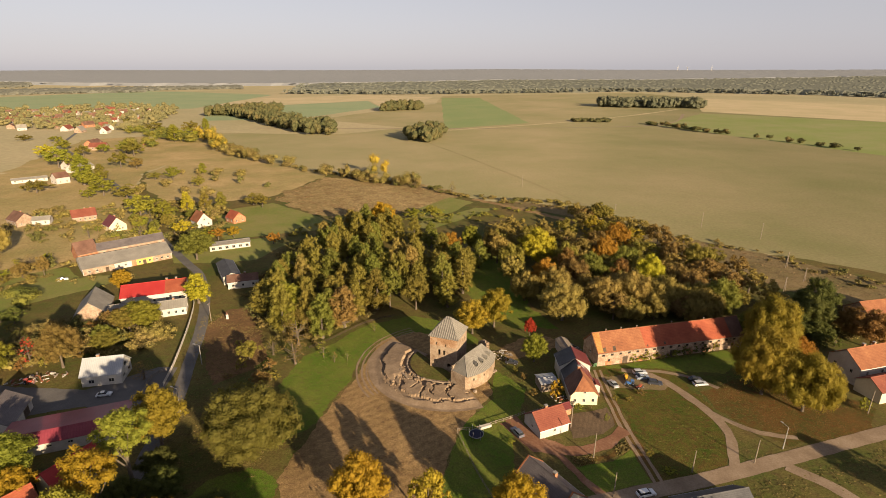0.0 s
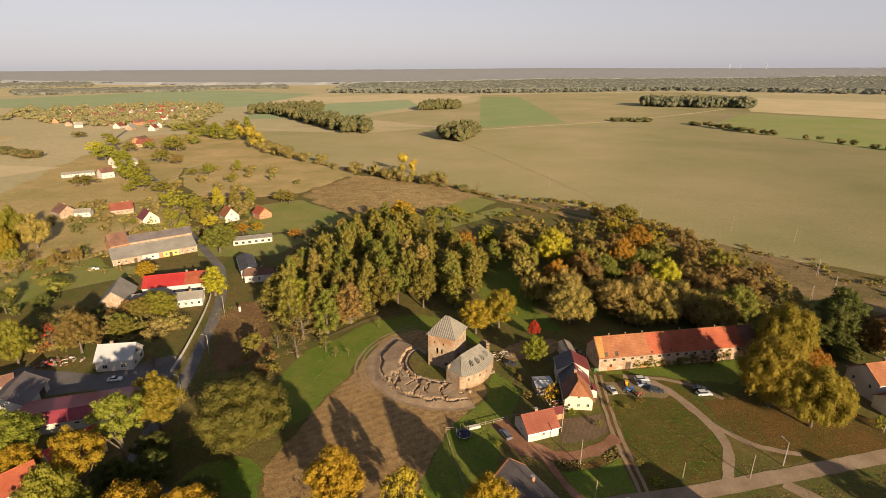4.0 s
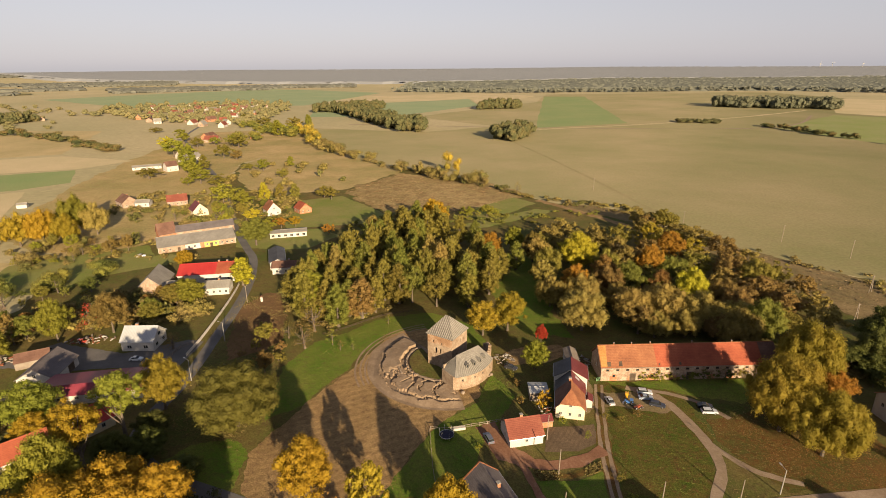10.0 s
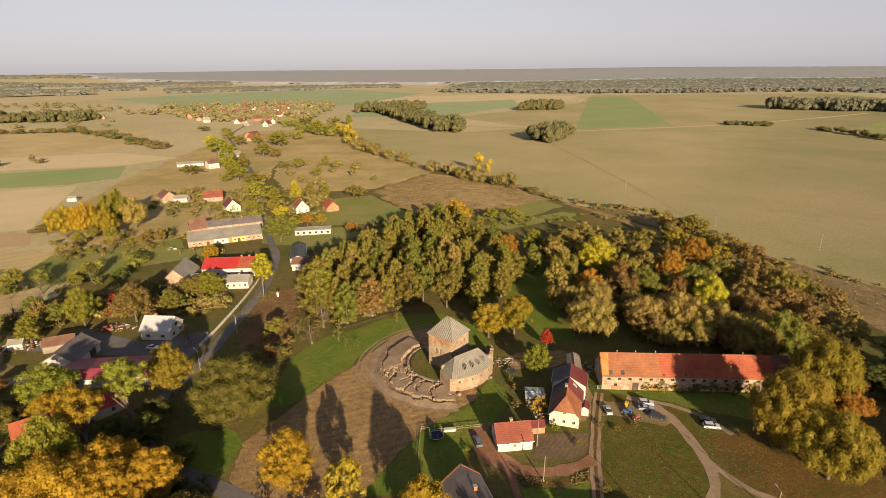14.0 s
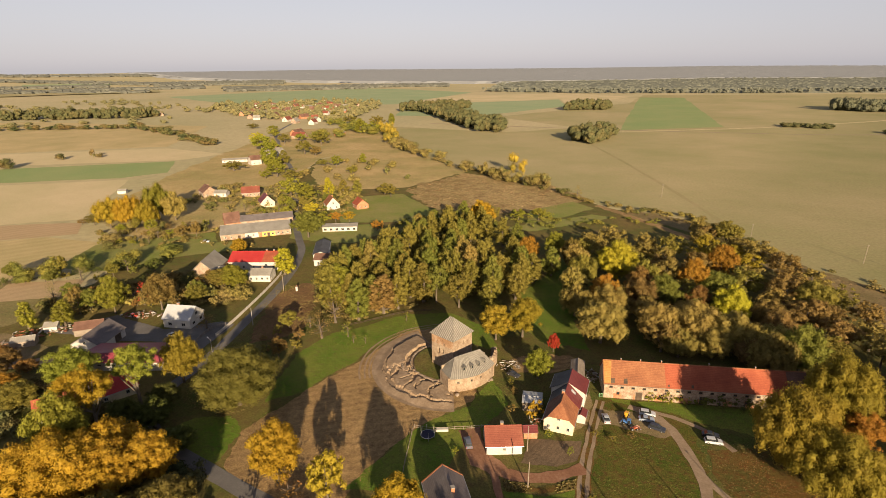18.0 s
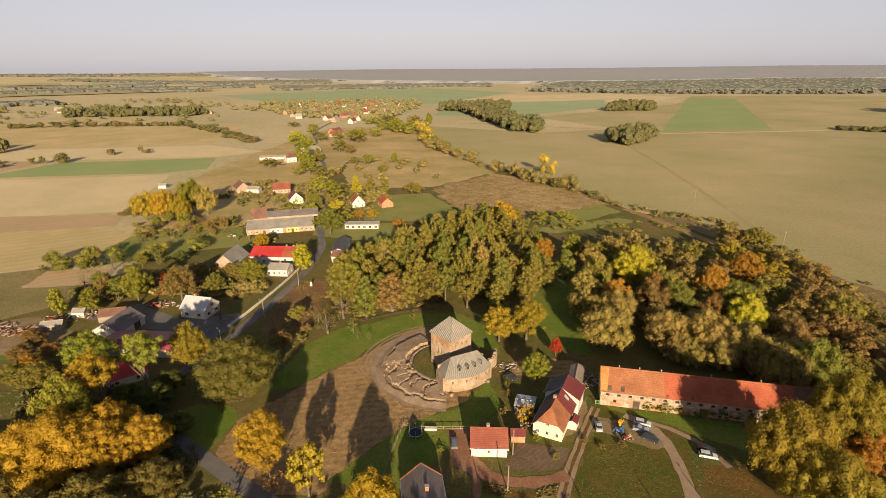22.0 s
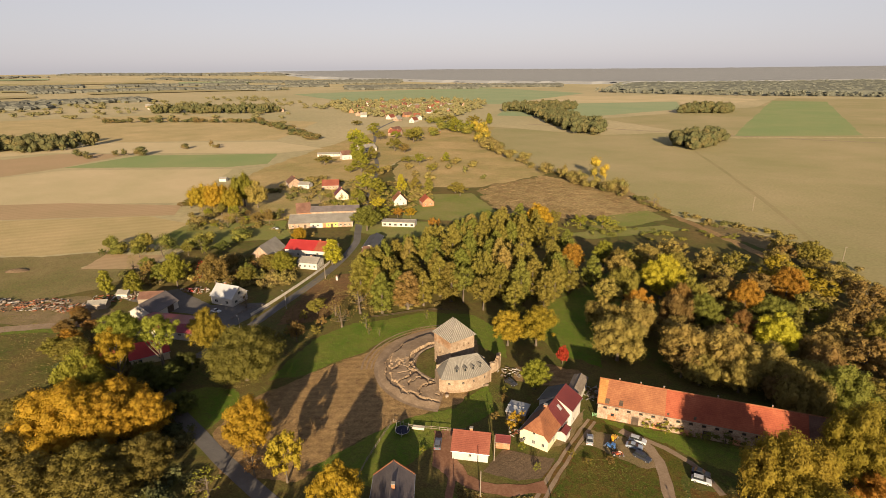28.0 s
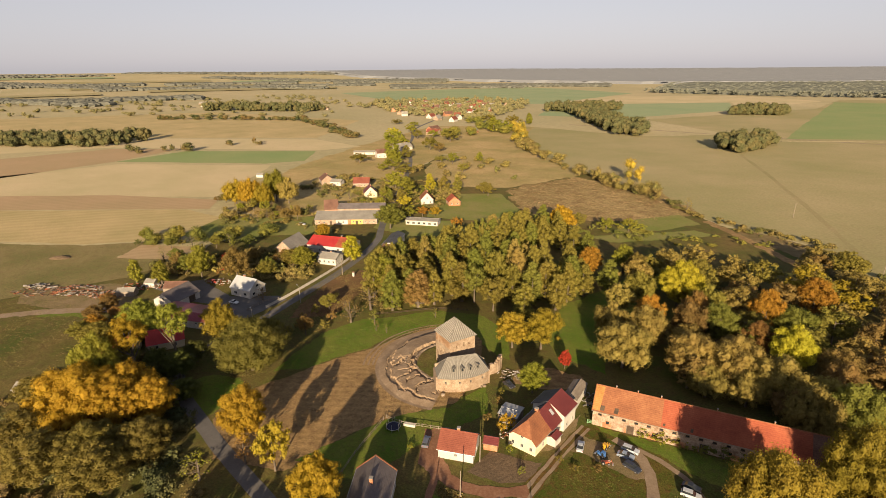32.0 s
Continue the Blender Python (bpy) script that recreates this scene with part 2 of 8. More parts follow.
TILE_BRICK = rows_surface("brick_red_tile", (0.12, 0.036, 0.024), (0.175, 0.054, 0.035), (0.24, 0.09, 0.056), 0.34, "Y", big=0.2)
ROOF_SLATE = rows_surface("dark_slate", (0.035, 0.036, 0.04), (0.065, 0.066, 0.072), (0.11, 0.11, 0.115), 0.3, "Y", rough=0.6)
ROOF_ETERNIT = rows_surface("fibre_cement_sheet", (0.15, 0.138, 0.118), (0.22, 0.205, 0.178), (0.3, 0.28, 0.245), 0.6, "X", big=0.2, rough=0.8)
ROOF_WHITE = rows_surface("pale_metal_sheet", (0.27, 0.28, 0.29), (0.35, 0.36, 0.37), (0.42, 0.42, 0.43), 0.5, "X", rough=0.4, big=0.15)
SOIL = meadow("turned_soil", (0.22, 0.148, 0.066), (0.34, 0.228, 0.105), (0.15, 0.092, 0.05), 0.07, 0.55, 0.5, 2.3, 0.95, 1.1)
SAND = surface("sandy_spoil", (0.14, 0.098, 0.062), (0.225, 0.162, 0.105), (0.31, 0.235, 0.16), 0.25, 1.8, bump=0.5, dist=0.12)
DUST_ROAD = surface("dusty_road", (0.16, 0.112, 0.072), (0.235, 0.172, 0.114), (0.31, 0.24, 0.17), 0.2, 2.0, bump=0.5)
ASPHALT = surface("worn_asphalt", (0.08, 0.075, 0.072), (0.112, 0.105, 0.1), (0.155, 0.145, 0.135), 0.15, 3.0)
YARD_RED = surface("reddish_yard_soil", (0.13, 0.06, 0.033), (0.21, 0.105, 0.06), (0.3, 0.18, 0.115), 0.15, 1.5, bump=0.8, dist=0.1)

# ---- builders ----
def mesh_from(name, bm, material):
    me = bpy.data.meshes.new(name)
    bm.to_mesh(me)
    bm.free()
    for mat in material if isinstance(material, (list, tuple)) else (material,):
        me.materials.append(mat)
    return me


def part(name, bm, material, parent, label=""):
    ob = new(name, mesh_from(name, bm, material))
    ob.parent = parent
    if label:
        tagged(ob, label)
    return ob


def thing(name, label, category, group="", kind="", at=None):
    ob = tagged(new(name), label, category, group, kind)
    if at is not None:
        ob.matrix_basis = at
    return ob


def raw(name, verts, faces, material, parent=None, label=""):
    me = bpy.data.meshes.new(name)
    me.from_pydata(verts, [], faces)
    me.materials.append(material)
    ob = new(name, me)
    ob.parent = parent
    if label:
        tagged(ob, label)
    return ob


def box(bm, x0, y0, z0, x1, y1, z1, m=None):
    vs = [Vector((x, y, z)) for z in (z0, z1) for x, y in ((x0, y0), (x1, y0), (x1, y1), (x0, y1))]
    vs = [bm.verts.new(m @ q if m else q) for q in vs]
    for f in ((3, 2, 1, 0), (4, 5, 6, 7), (0, 1, 5, 4), (1, 2, 6, 5), (2, 3, 7, 6), (3, 0, 4, 7)):
        bm.faces.new([vs[i] for i in f])
    return bm


def boxes(*dims):
    bm = bmesh.new()
    for d in dims:
        box(bm, *d)
    return bm


def tube(bm, a, b, ra, rb, n=6, cap=False):
    a, b = Vector(a), Vector(b)
    d = (b - a).normalized()
    u = d.orthogonal().normalized()
    v = d.cross(u)
    rings = []
    for p, r in ((a, ra), (b, rb)):
        rings.append([bm.verts.new(p + (u * math.cos(k * math.tau / n) + v * math.sin(k * math.tau / n)) * r) for k in range(n)])
    for k in range(n):
        bm.faces.new((rings[0][k], rings[0][(k + 1) % n], rings[1][(k + 1) % n], rings[1][k]))
    if cap:
        bm.faces.new(rings[1])
        bm.faces.new(rings[0][::-1])
    return bm


def prism(bm, outline, z0, z1, m=None):
    """A solid from an anticlockwise outline."""
    lo = [bm.verts.new((m @ Vector((x, y, z0))) if m else (x, y, z0)) for x, y in outline]
    hi = [bm.verts.new((m @ Vector((x, y, z1))) if m else (x, y, z1)) for x, y in outline]
    n = len(outline)
    bm.faces.new(hi)
    bm.faces.new(lo[::-1])
    for k in range(n):
        bm.faces.new((lo[k], lo[(k + 1) % n], hi[(k + 1) % n], hi[k]))
    return bm


def slab(bm, corners, thick):
    """A plate: four or three corners of its upper face, and its thickness downward along the normal."""
    cs = [Vector(c) for c in corners]
    nrm = (cs[1] - cs[0]).cross(cs[2] - cs[0]).normalized()
    if nrm.z < 0:
        cs.reverse()
        nrm = -nrm
    hi = [bm.verts.new(c) for c in cs]
    lo = [bm.verts.new(c - nrm * thick) for c in cs]
    n = len(cs)
    bm.faces.new(hi)
    bm.faces.new(lo[::-1])
    for k in range(n):
        bm.faces.new((lo[k], lo[(k + 1) % n], hi[(k + 1) % n], hi[k]))
    return bm


def rise(x, y):
    """The land's height: flat, and gently rising towards the skyline."""
    r = math.hypot(x, y)
    s = min(1.0, max(0.0, (r - 2300) / 2650))
    return 69.0 * s * s * (3 - 2 * s)


def ragged(pts, step, amp, closed=True, seed=0.0):
    """An outline with its edges divided and made uneven."""
    out = []
    n = len(pts)
    for k in range(n if closed else n - 1):
        a, b = Vector((*pts[k], 0)), Vector((*pts[(k + 1) % n], 0))
        m = max(1, int((b - a).length / step))
        side = Vector((-(b - a).y, (b - a).x, 0)).normalized()
        for j in range(m):
            p = a.lerp(b, j / m)
            p += side * amp * noise.noise(Vector((p.x / (step * 2.5) + seed, p.y / (step * 2.5), seed))) * 1.6
            p += side * amp * 0.4 * noise.noise(Vector((p.x / step * 1.7, p.y / step * 1.7, seed + 7)))
            out.append((p.x, p.y))
    if not closed:
        out.append(tuple(pts[-1]))
    return out


def patch(name, pts, z, material, label, category, step=4.0, amp=0.8, kind="structure"):
    """A stretch of ground cover with an uneven edge, lying on the ground."""
    z = 0.03 + (z - 0.04) * 0.45 if z < 0.3 else z
    line = ragged(ragged(pts, step, amp, True, z * 31), step / 4, amp * 0.45, True, z * 57 + 4)
    ring = [Vector((x, y, z)) for x, y in line]
    tris = geometry.tessellate_polygon([ring])
    ring = [Vector((p.x, p.y, z + rise(p.x, p.y))) for p in ring]
    me = bpy.data.meshes.new(name)
    me.from_pydata(ring, [], [t if (ring[t[1]] - ring[t[0]]).cross(ring[t[2]] - ring[t[0]]).z > 0 else t[::-1] for t in tris])
    me.materials.append(material)
    return tagged(new(name, me), label, category, "", kind)


def smooth_line(pts, step):
    """Points along a Catmull-Rom line."""
    out = []
    for k in range(len(pts) - 1):
        p = [Vector((*pts[min(max(j, 0), len(pts) - 1)], 0)) for j in (k - 1, k, k + 1, k + 2)]
        m = max(1, int((p[2] - p[1]).length / step))
        for j in range(m):
            u = j / m
            out.append(0.5 * ((2 * p[1]) + (p[2] - p[0]) * u + (2 * p[0] - 5 * p[1] + 4 * p[2] - p[3]) * u * u + (3 * p[1] - p[0] - 3 * p[2] + p[3]) * u ** 3))
    out.append(Vector((*pts[-1], 0)))
    return out


def ribbon(name, pts, width, z, material, label, category, offset=0.0, uneven=0.12, step=2.0, kind="structure"):
    """A road or wheel track along a line."""
    z = 0.03 + (z - 0.04) * 0.45
    line = smooth_line(pts, step)
    vs, fs = [], []
    for k, p in enumerate(line):
        d = (line[min(k + 1, len(line) - 1)] - line[max(k - 1, 0)]).normalized()
        s = Vector((-d.y, d.x, 0))
        w1 = width / 2 * (1 + uneven * 2 * noise.noise(Vector((p.x * 0.3, p.y * 0.3, z))))
        w2 = width / 2 * (1 + uneven * 2 * noise.noise(Vector((p.x * 0.3, p.y * 0.3, z + 9))))
        c = p + s * offset
        for q in (c + s * w1, c - s * w2):
            vs.append((q.x, q.y, z + rise(q.x, q.y)))
        if k:
            fs.append((2 * k - 2, 2 * k - 1, 2 * k + 1, 2 * k))
    me = bpy.data.meshes.new(name)
    me.from_pydata(vs, [], fs)
    me.materials.append(material)
    return tagged(new(name, me), label, category, "", kind)

# ---- the land ----
GRASS = meadow("rough_grass", (0.07, 0.09, 0.019), (0.16, 0.115, 0.042), (0.095, 0.062, 0.028), 0.04, 0.4, 0.48)
LAWN = meadow("green_lawn", (0.085, 0.145, 0.016), (0.175, 0.175, 0.036), (0.11, 0.1, 0.03), 0.06, 0.7, 0.45)
BRUSH = meadow("dead_brown_grass", (0.13, 0.108, 0.045), (0.23, 0.17, 0.085), (0.13, 0.085, 0.042), 0.05, 0.3)
TRODDEN = meadow("trodden_yard_grass", (0.13, 0.118, 0.04), (0.225, 0.165, 0.095), (0.19, 0.135, 0.075), 0.12, 0.7, 0.55)
# this green crop's paleness is distance haze mixed into its colour
FIELD_HAZED = meadow("haze_paled_crop", (0.22, 0.285, 0.15), (0.275, 0.31, 0.17), (0.29, 0.28, 0.17), 0.01, 0.12, 0.5, 0.0, 0.0, 0.4)
FIELD_TYRE = meadow("trodden_field_line", (0.23, 0.212, 0.095), (0.31, 0.25, 0.135), (0.26, 0.2, 0.11), 0.02, 0.2, 0.5, 0.0, 0.0, 0.4)
MOWN = meadow("pale_mown_grass", (0.15, 0.185, 0.04), (0.23, 0.205, 0.075), (0.18, 0.145, 0.06), 0.05, 0.5, 0.48, 0.0, 0.0, 0.7)
MIXED = meadow("half_dry_grass", (0.05, 0.08, 0.01), (0.115, 0.09, 0.022), (0.1, 0.055, 0.02), 0.12, 0.6, 0.5, contrast=1.3)
DRY = meadow("dry_leafy_grass", (0.075, 0.072, 0.018), (0.14, 0.08, 0.025), (0.125, 0.05, 0.018), 0.1, 0.6, 0.45)
# sown field tinted paler and pinker to carry the haze over it
FIELD_TAN = meadow("sown_field", (0.25, 0.235, 0.105), (0.365, 0.298, 0.165), (0.3, 0.23, 0.13), 0.006, 0.12, 0.48, contrast=0.4)
ft = FIELD_TAN.node_tree
f_xyz, f_sum, f_amt = ft.nodes.new("ShaderNodeSeparateXYZ"), ft.nodes.new("ShaderNodeMath"), ft.nodes.new("ShaderNodeMapRange")
f_co = ft.nodes.new("ShaderNodeTexCoord").outputs["Object"]
link(ft, f_co, f_xyz.inputs["Vector"])
f_sum.operation, f_sum.inputs[1].default_value = "MULTIPLY_ADD", -0.35
link(ft, f_xyz.outputs["Y"], f_sum.inputs[0])
link(ft, f_xyz.outputs["X"], f_sum.inputs[2])
f_wave = ft.nodes.new("ShaderNodeMath")
f_wave.operation, f_wave.inputs[1].default_value = "MULTIPLY_ADD", 160.0
link(ft, noise_node(ft, f_co, 0.009, 4.0, 0.55), f_wave.inputs[0])
link(ft, f_sum.outputs[0], f_wave.inputs[2])
f_amt.inputs["From Min"].default_value, f_amt.inputs["From Max"].default_value = 40.0, 270.0
link(ft, f_wave.outputs[0], f_amt.inputs["Value"])
f_old = ft.nodes["Principled BSDF"].inputs["Base Color"].links[0].from_socket
f_green = mix_node(ft, 1.0, f_old, (0.7, 0.73, 0.68), "MULTIPLY")
link(ft, mix_node(ft, f_amt.outputs["Result"], f_old, f_green), ft.nodes["Principled BSDF"].inputs["Base Color"])
FIELD_GREEN = meadow("young_winter_crop", (0.195, 0.255, 0.1), (0.255, 0.275, 0.12), (0.235, 0.225, 0.115), 0.01, 0.15, 0.45, contrast=0.4)
FIELD_BRIGHT = meadow("bright_green_crop", (0.2, 0.24, 0.07), (0.27, 0.255, 0.12), (0.24, 0.21, 0.11), 0.012, 0.15, 0.45, contrast=0.4)
FIELD_PALE = meadow("pale_stubble", (0.4, 0.345, 0.19), (0.5, 0.4, 0.245), (0.42, 0.32, 0.19), 0.012, 0.2, 0.5, contrast=0.4)
FIELD_BROWN = meadow("ploughed_land", (0.33, 0.25, 0.14), (0.38, 0.27, 0.16), (0.3, 0.205, 0.115), 0.02, 0.3, 0.5, 5.0, 0.65, contrast=0.4)
FIELD_FURROW = meadow("furrowed_strip_field", (0.32, 0.27, 0.125), (0.45, 0.345, 0.18), (0.34, 0.25, 0.135), 0.02, 0.3, 0.5, 7.0, 0.62, contrast=0.4)
OLIVE_DRY = meadow("dry_olive_meadow", (0.235, 0.21, 0.075), (0.43, 0.315, 0.15), (0.31, 0.205, 0.1), 0.02, 0.16, 0.5, contrast=0.75)
PLOT = meadow("dug_garden_earth", (0.12, 0.088, 0.056), (0.17, 0.12, 0.075), (0.09, 0.062, 0.042), 0.2, 1.2, 0.5, 1.1, 0.35, 0.8)
RUSSET = meadow("russet_dead_grass", (0.12, 0.075, 0.034), (0.2, 0.115, 0.055), (0.1, 0.06, 0.03), 0.08, 0.6, 0.5)
PASTURE = meadow("olive_pasture", (0.135, 0.135, 0.045), (0.235, 0.185, 0.085), (0.16, 0.115, 0.055), 0.025, 0.3, 0.5)
MARSH = meadow("russet_reed_meadow", (0.2, 0.15, 0.06), (0.36, 0.27, 0.125), (0.18, 0.11, 0.05), 0.014, 0.12, 0.5, 0.0, 0.0, 1.2)
# far land: part of the distance haze is put into these pale tones
FAR_LAND = meadow("haze_paled_fields", (0.315, 0.285, 0.155), (0.43, 0.355, 0.21), (0.345, 0.29, 0.178), 0.003, 0.03, 0.5, contrast=0.4)

gv, gf = [], []
radii = [0, 60, 120, 200, 320, 500, 800, 1200, 1700, 2300] + [2300 + 2650 * (k + 1) / 16 for k in range(16)]
SEG = 96
for r in radii[1:]:
    for k in range(SEG):
        a = math.tau * k / SEG
        gv.append((r * math.cos(a), r * math.sin(a), rise(r, 0)))
gv.append((0, 0, 0))
for k in range(SEG):
    gf.append((len(gv) - 1, k, (k + 1) % SEG))
for j in range(len(radii) - 2):
    for k in range(SEG):
        gf.append((j * SEG + k, (j + 1) * SEG + k, (j + 1) * SEG + (k + 1) % SEG, j * SEG + (k + 1) % SEG))
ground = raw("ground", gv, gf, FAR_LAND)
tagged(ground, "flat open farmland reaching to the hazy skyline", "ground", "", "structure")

patch("ground_meadow", [(-260, -190), (130, -190), (230, -60), (225, 60), (150, 112), (112, 143), (78, 202), (25, 220), (-19, 256), (-78, 314), (-176, 356), (-270, 330), (-225, 225), (-200, 60), (-170, 0), (-190, -80)], 0.04, GRASS,
      "rough autumn grass around the village houses", "grass", 9, 3)
patch("ground_meadow", [(-205, 62), (-150, 120), (-226, 228), (-270, 330), (-250, 470), (-330, 640), (-470, 560), (-395, 330), (-352, 222), (-300, 130), (-262, 78)], 0.05, OLIVE_DRY, "dry olive meadow along the village road", "grass", 9, 3)
patch("ground_field", [(240, 40), (151, 113), (113, 144), (78, 203), (25, 221), (-19, 257), (-78, 315), (-176, 357), (-285, 525), (-330, 640), (-152, 611), (-60, 700), (-230, 850), (-20, 1300), (0, 1700), (700, 1900), (900, 1000), (640, 640), (462, 414), (420, 120)], 0.06, FIELD_TAN,
      "broad tan-green sown field beyond the trees", "field", 14, 3)
patch("ground_field", [(-5, 1559), (113, 1569), (144, 775), (70, 725), (1, 683)], 0.14, FIELD_GREEN, "wedge of green winter crop in the open field", "field", 30, 2)
patch("ground_field", [(522, 967), (760, 760), (680, 600), (462, 414), (443, 460), (339, 715)], 0.14, FIELD_BRIGHT, "bright green crop field behind a hedge", "field", 30, 3)
patch("ground_field", [(778, 1509), (1224, 1002), (936, 762), (742, 790), (542, 1012)], 0.13, FIELD_PALE, "pale stubble field near the far wood", "field", 30, 3)
patch("ground_field", [(-427, 823), (-539, 1123), (-214, 1425), (-148, 1155), (-272, 853)], 0.17, FIELD_HAZED, "blue-green crop field behind the copses", "field", 30, 3)
patch("ground_field", [(-539, 1140), (-640, 1500), (-260, 1800), (-30, 1600), (-148, 1175), (-214, 1440)], 0.13, FIELD_PALE, "pale fields before the far forest", "field", 30, 3)
patch("ground_field", [(-1558, 1312), (-1252, 2216), (-596, 1804), (-579, 1124), (-985, 1019)], 0.155, FIELD_HAZED, "pale green fields past the far village", "field", 40, 4)
patch("ground_field", [(-358, -31), (-261, 47), (-223, 51), (-203, 8), (-232, -24), (-275, -51), (-330, -60)], 0.12, FIELD_FURROW, "strip field with pale furrows", "field", 8, 0.8)
patch("ground_field", [(-420, -24), (-348, 35), (-271, 75), (-250, 57), (-365, -34)], 0.13, FIELD_BROWN, "narrow brown ploughed strip", "field", 8, 0.8)
patch("ground_field", [(-515, -14), (-494, 97), (-364, 184), (-319, 130), (-278, 80), (-418, -21)], 0.12, FIELD_PALE, "pale stubble field", "field", 10, 1)
patch("ground_field", [(-512, 101), (-526, 182), (-403, 270), (-359, 220), (-377, 186)], 0.13, FIELD_GREEN, "green strip of winter crop", "field", 10, 1)
patch("ground_field", [(-640, -10), (-617, 139), (-547, 189), (-514, 99), (-501, 3)], 0.12, FIELD_BROWN, "brown tilled strip field", "field", 10, 1)
patch("ground_field", [(-820, 20), (-744, 170), (-489, 339), (-388, 326), (-406, 275), (-628, 144), (-690, 30)], 0.11, FIELD_PALE, "pale dry field behind the strips", "field", 10, 1)
patch("ground_field", [(-1250, 180), (-1050, 520), (-640, 560), (-500, 350), (-750, 175), (-850, 30)], 0.10, FIELD_FURROW, "tawny fallow land below the far village", "field", 20, 3)
patch("ground_meadow", [(-270, -52), (-230, -25), (-202, 4), (-196, -22), (-164, -3), (-162, -30), (-178, -74), (-240, -95)], 0.10, PASTURE, "olive pasture beside the yard", "grass", 6, 1)
patch("ground_field", [(-194, -23), (-206, -6), (-180, 10), (-166, -5)], 0.15, FIELD_BROWN, "small bare tan plot", "field", 4, 0.6)
patch("ground_meadow", [(-122, 227), (-103, 301), (-33, 291), (10, 243), (-10, 194), (-33, 182), (-81, 177)], 0.12, MARSH, "russet wet meadow with dead reeds", "grass", 6, 6)
patch("ground_meadow", [(-145, 190), (-119, 212), (-80, 176), (-60, 150), (-92, 140), (-118, 128), (-135, 150)], 0.13, MOWN, "fresh green mown path behind the sheds", "grass", 5, 1)
patch("ground_meadow", [(-263, 320), (-285, 520), (-142, 346), (-101, 324), (-124, 232), (-178, 200), (-221, 244)], 0.11, OLIVE_DRY, "dry olive meadow with scattered bushes", "grass", 10, 3)

patch("ground_meadow", [(-14, 160), (-19, 194), (3, 227), (19, 213), (4, 185)], 0.13, MOWN, "green mown plot behind the wood", "grass", 5, 1)
patch("ground_meadow", [(-24, 150), (20, 198), (34, 195), (-9, 148)], 0.14, MOWN, "narrow green strip behind the wood", "grass", 5, 1)
patch("ground_meadow", [(-130, 92), (-140, 108), (-100, 132), (-84, 120), (-92, 96), (-108, 92)], 0.12, MOWN, "green grass round the long garage", "grass", 4, 1)
patch("ground_meadow", [(-200, 20), (-178, 56), (-160, 74), (-140, 78), (-150, 60), (-172, 40), (-190, 10)], 0.12, MOWN, "green grass before the long barn", "grass", 4, 1)
patch("ground_meadow", [(-211, 15), (-226, 42), (-204, 66), (-178, 86), (-152, 63), (-167, 42), (-179, 20)], 0.115, MOWN, "pale green grass between the hedges and the barns", "grass", 5, 1.2)
# flat brown ribbon put in place of the shadow along the field edge
ribbon("track", [(20, 222), (45, 198), (76, 164), (100, 140)], 5, 0.13, SOIL, "flat soil strip standing in for a shadowed ditch line", "ditch", 0, 0.3)
patch("ground_meadow", [(40, 218), (80, 200), (112, 146), (140, 120), (165, 96), (200, 50), (160, 44), (132, 66), (126, 98), (114, 115), (100, 136), (96, 172), (78, 176), (40, 200)], 0.12, BRUSH, "dead brown grass between the wood and the field", "grass", 4, 2)
ribbon("track", [(0, 660), (66, 699), (140, 741), (205, 784), (273, 840), (374, 926), (516, 1070)], 7, 0.2, FIELD_PALE, "pale grassy track across the open field", "track", 0, 0.6)
# around the tower
patch("ground_meadow", [(12, 34), (8, 60), (16, 100), (20, 130), (34, 120), (30, 80), (32, 40), (40, 22), (24, 24)], 0.10, LAWN, "green glade between the two woods", "grass", 4, 1.5)
patch("ground_meadow", [(46, -16), (45.5, -2), (60, -1), (90, 6), (80, 2), (66, -5), (70, -12), (71, -24), (69, -36), (64, -46), (48, -52)], 0.09, MIXED, "green and dry mown grass between the tracks", "grass", 3, 1.5)
patch("ground_soil", [(-12, 21), (-23, 15), (-27, -6), (-33, -23), (-36, -37), (-39, -50), (-34, -62), (-20, -70), (-3, -62), (-1, -45), (2, -34), (9, -22), (13, -16), (9, -2), (3, 10), (-2, 18)], 0.12, SOIL,
      "bare brown soil churned by diggers round the tower", "soil", 2, 0.7)
patch("ground_meadow", [(-50, -12), (-46, 4), (-38, 14), (-28, 28), (-12, 34), (4, 26), (12, 12), (2, 14), (-10, 21), (-25, 14), (-29, -6), (-34, -28), (-42, -38)], 0.10, LAWN, "green mown grass along the wood's edge", "grass", 3, 0.8)
patch("ground_meadow", [(12, -19), (4, -30), (0, -42), (-4, -58), (15, -53), (15, -38), (19, -26), (22, -14), (14, -3)], 0.14, LAWN, "dark green garden lawn below the tower", "grass", 2, 0.5)
patch("ground_soil", [(13, -30), (17, -27), (20.5, -34), (27, -37.5), (31, -41), (26, -42), (20, -41)], 0.16, YARD_RED, "reddish trodden yard by the small house", "soil", 2, 0.5)
patch("ground_soil", [(31, -27), (43, -23), (43.5, -30), (39, -34.5), (31, -36)], 0.13, PLOT, "dug vegetable plot", "soil", 2, 0.4)
patch("ground_meadow", [(28, -43), (36, -42), (43.5, -37), (44, -40), (38, -44), (30, -46)], 0.135, DRY, "strip of dry tall grass", "grass", 2, 0.6)
patch("ground_meadow", [(29, -46), (38, -44), (44, -40), (45, -51), (33, -54)], 0.128, LAWN, "dark green lawn below the garden", "grass", 2, 0.5)
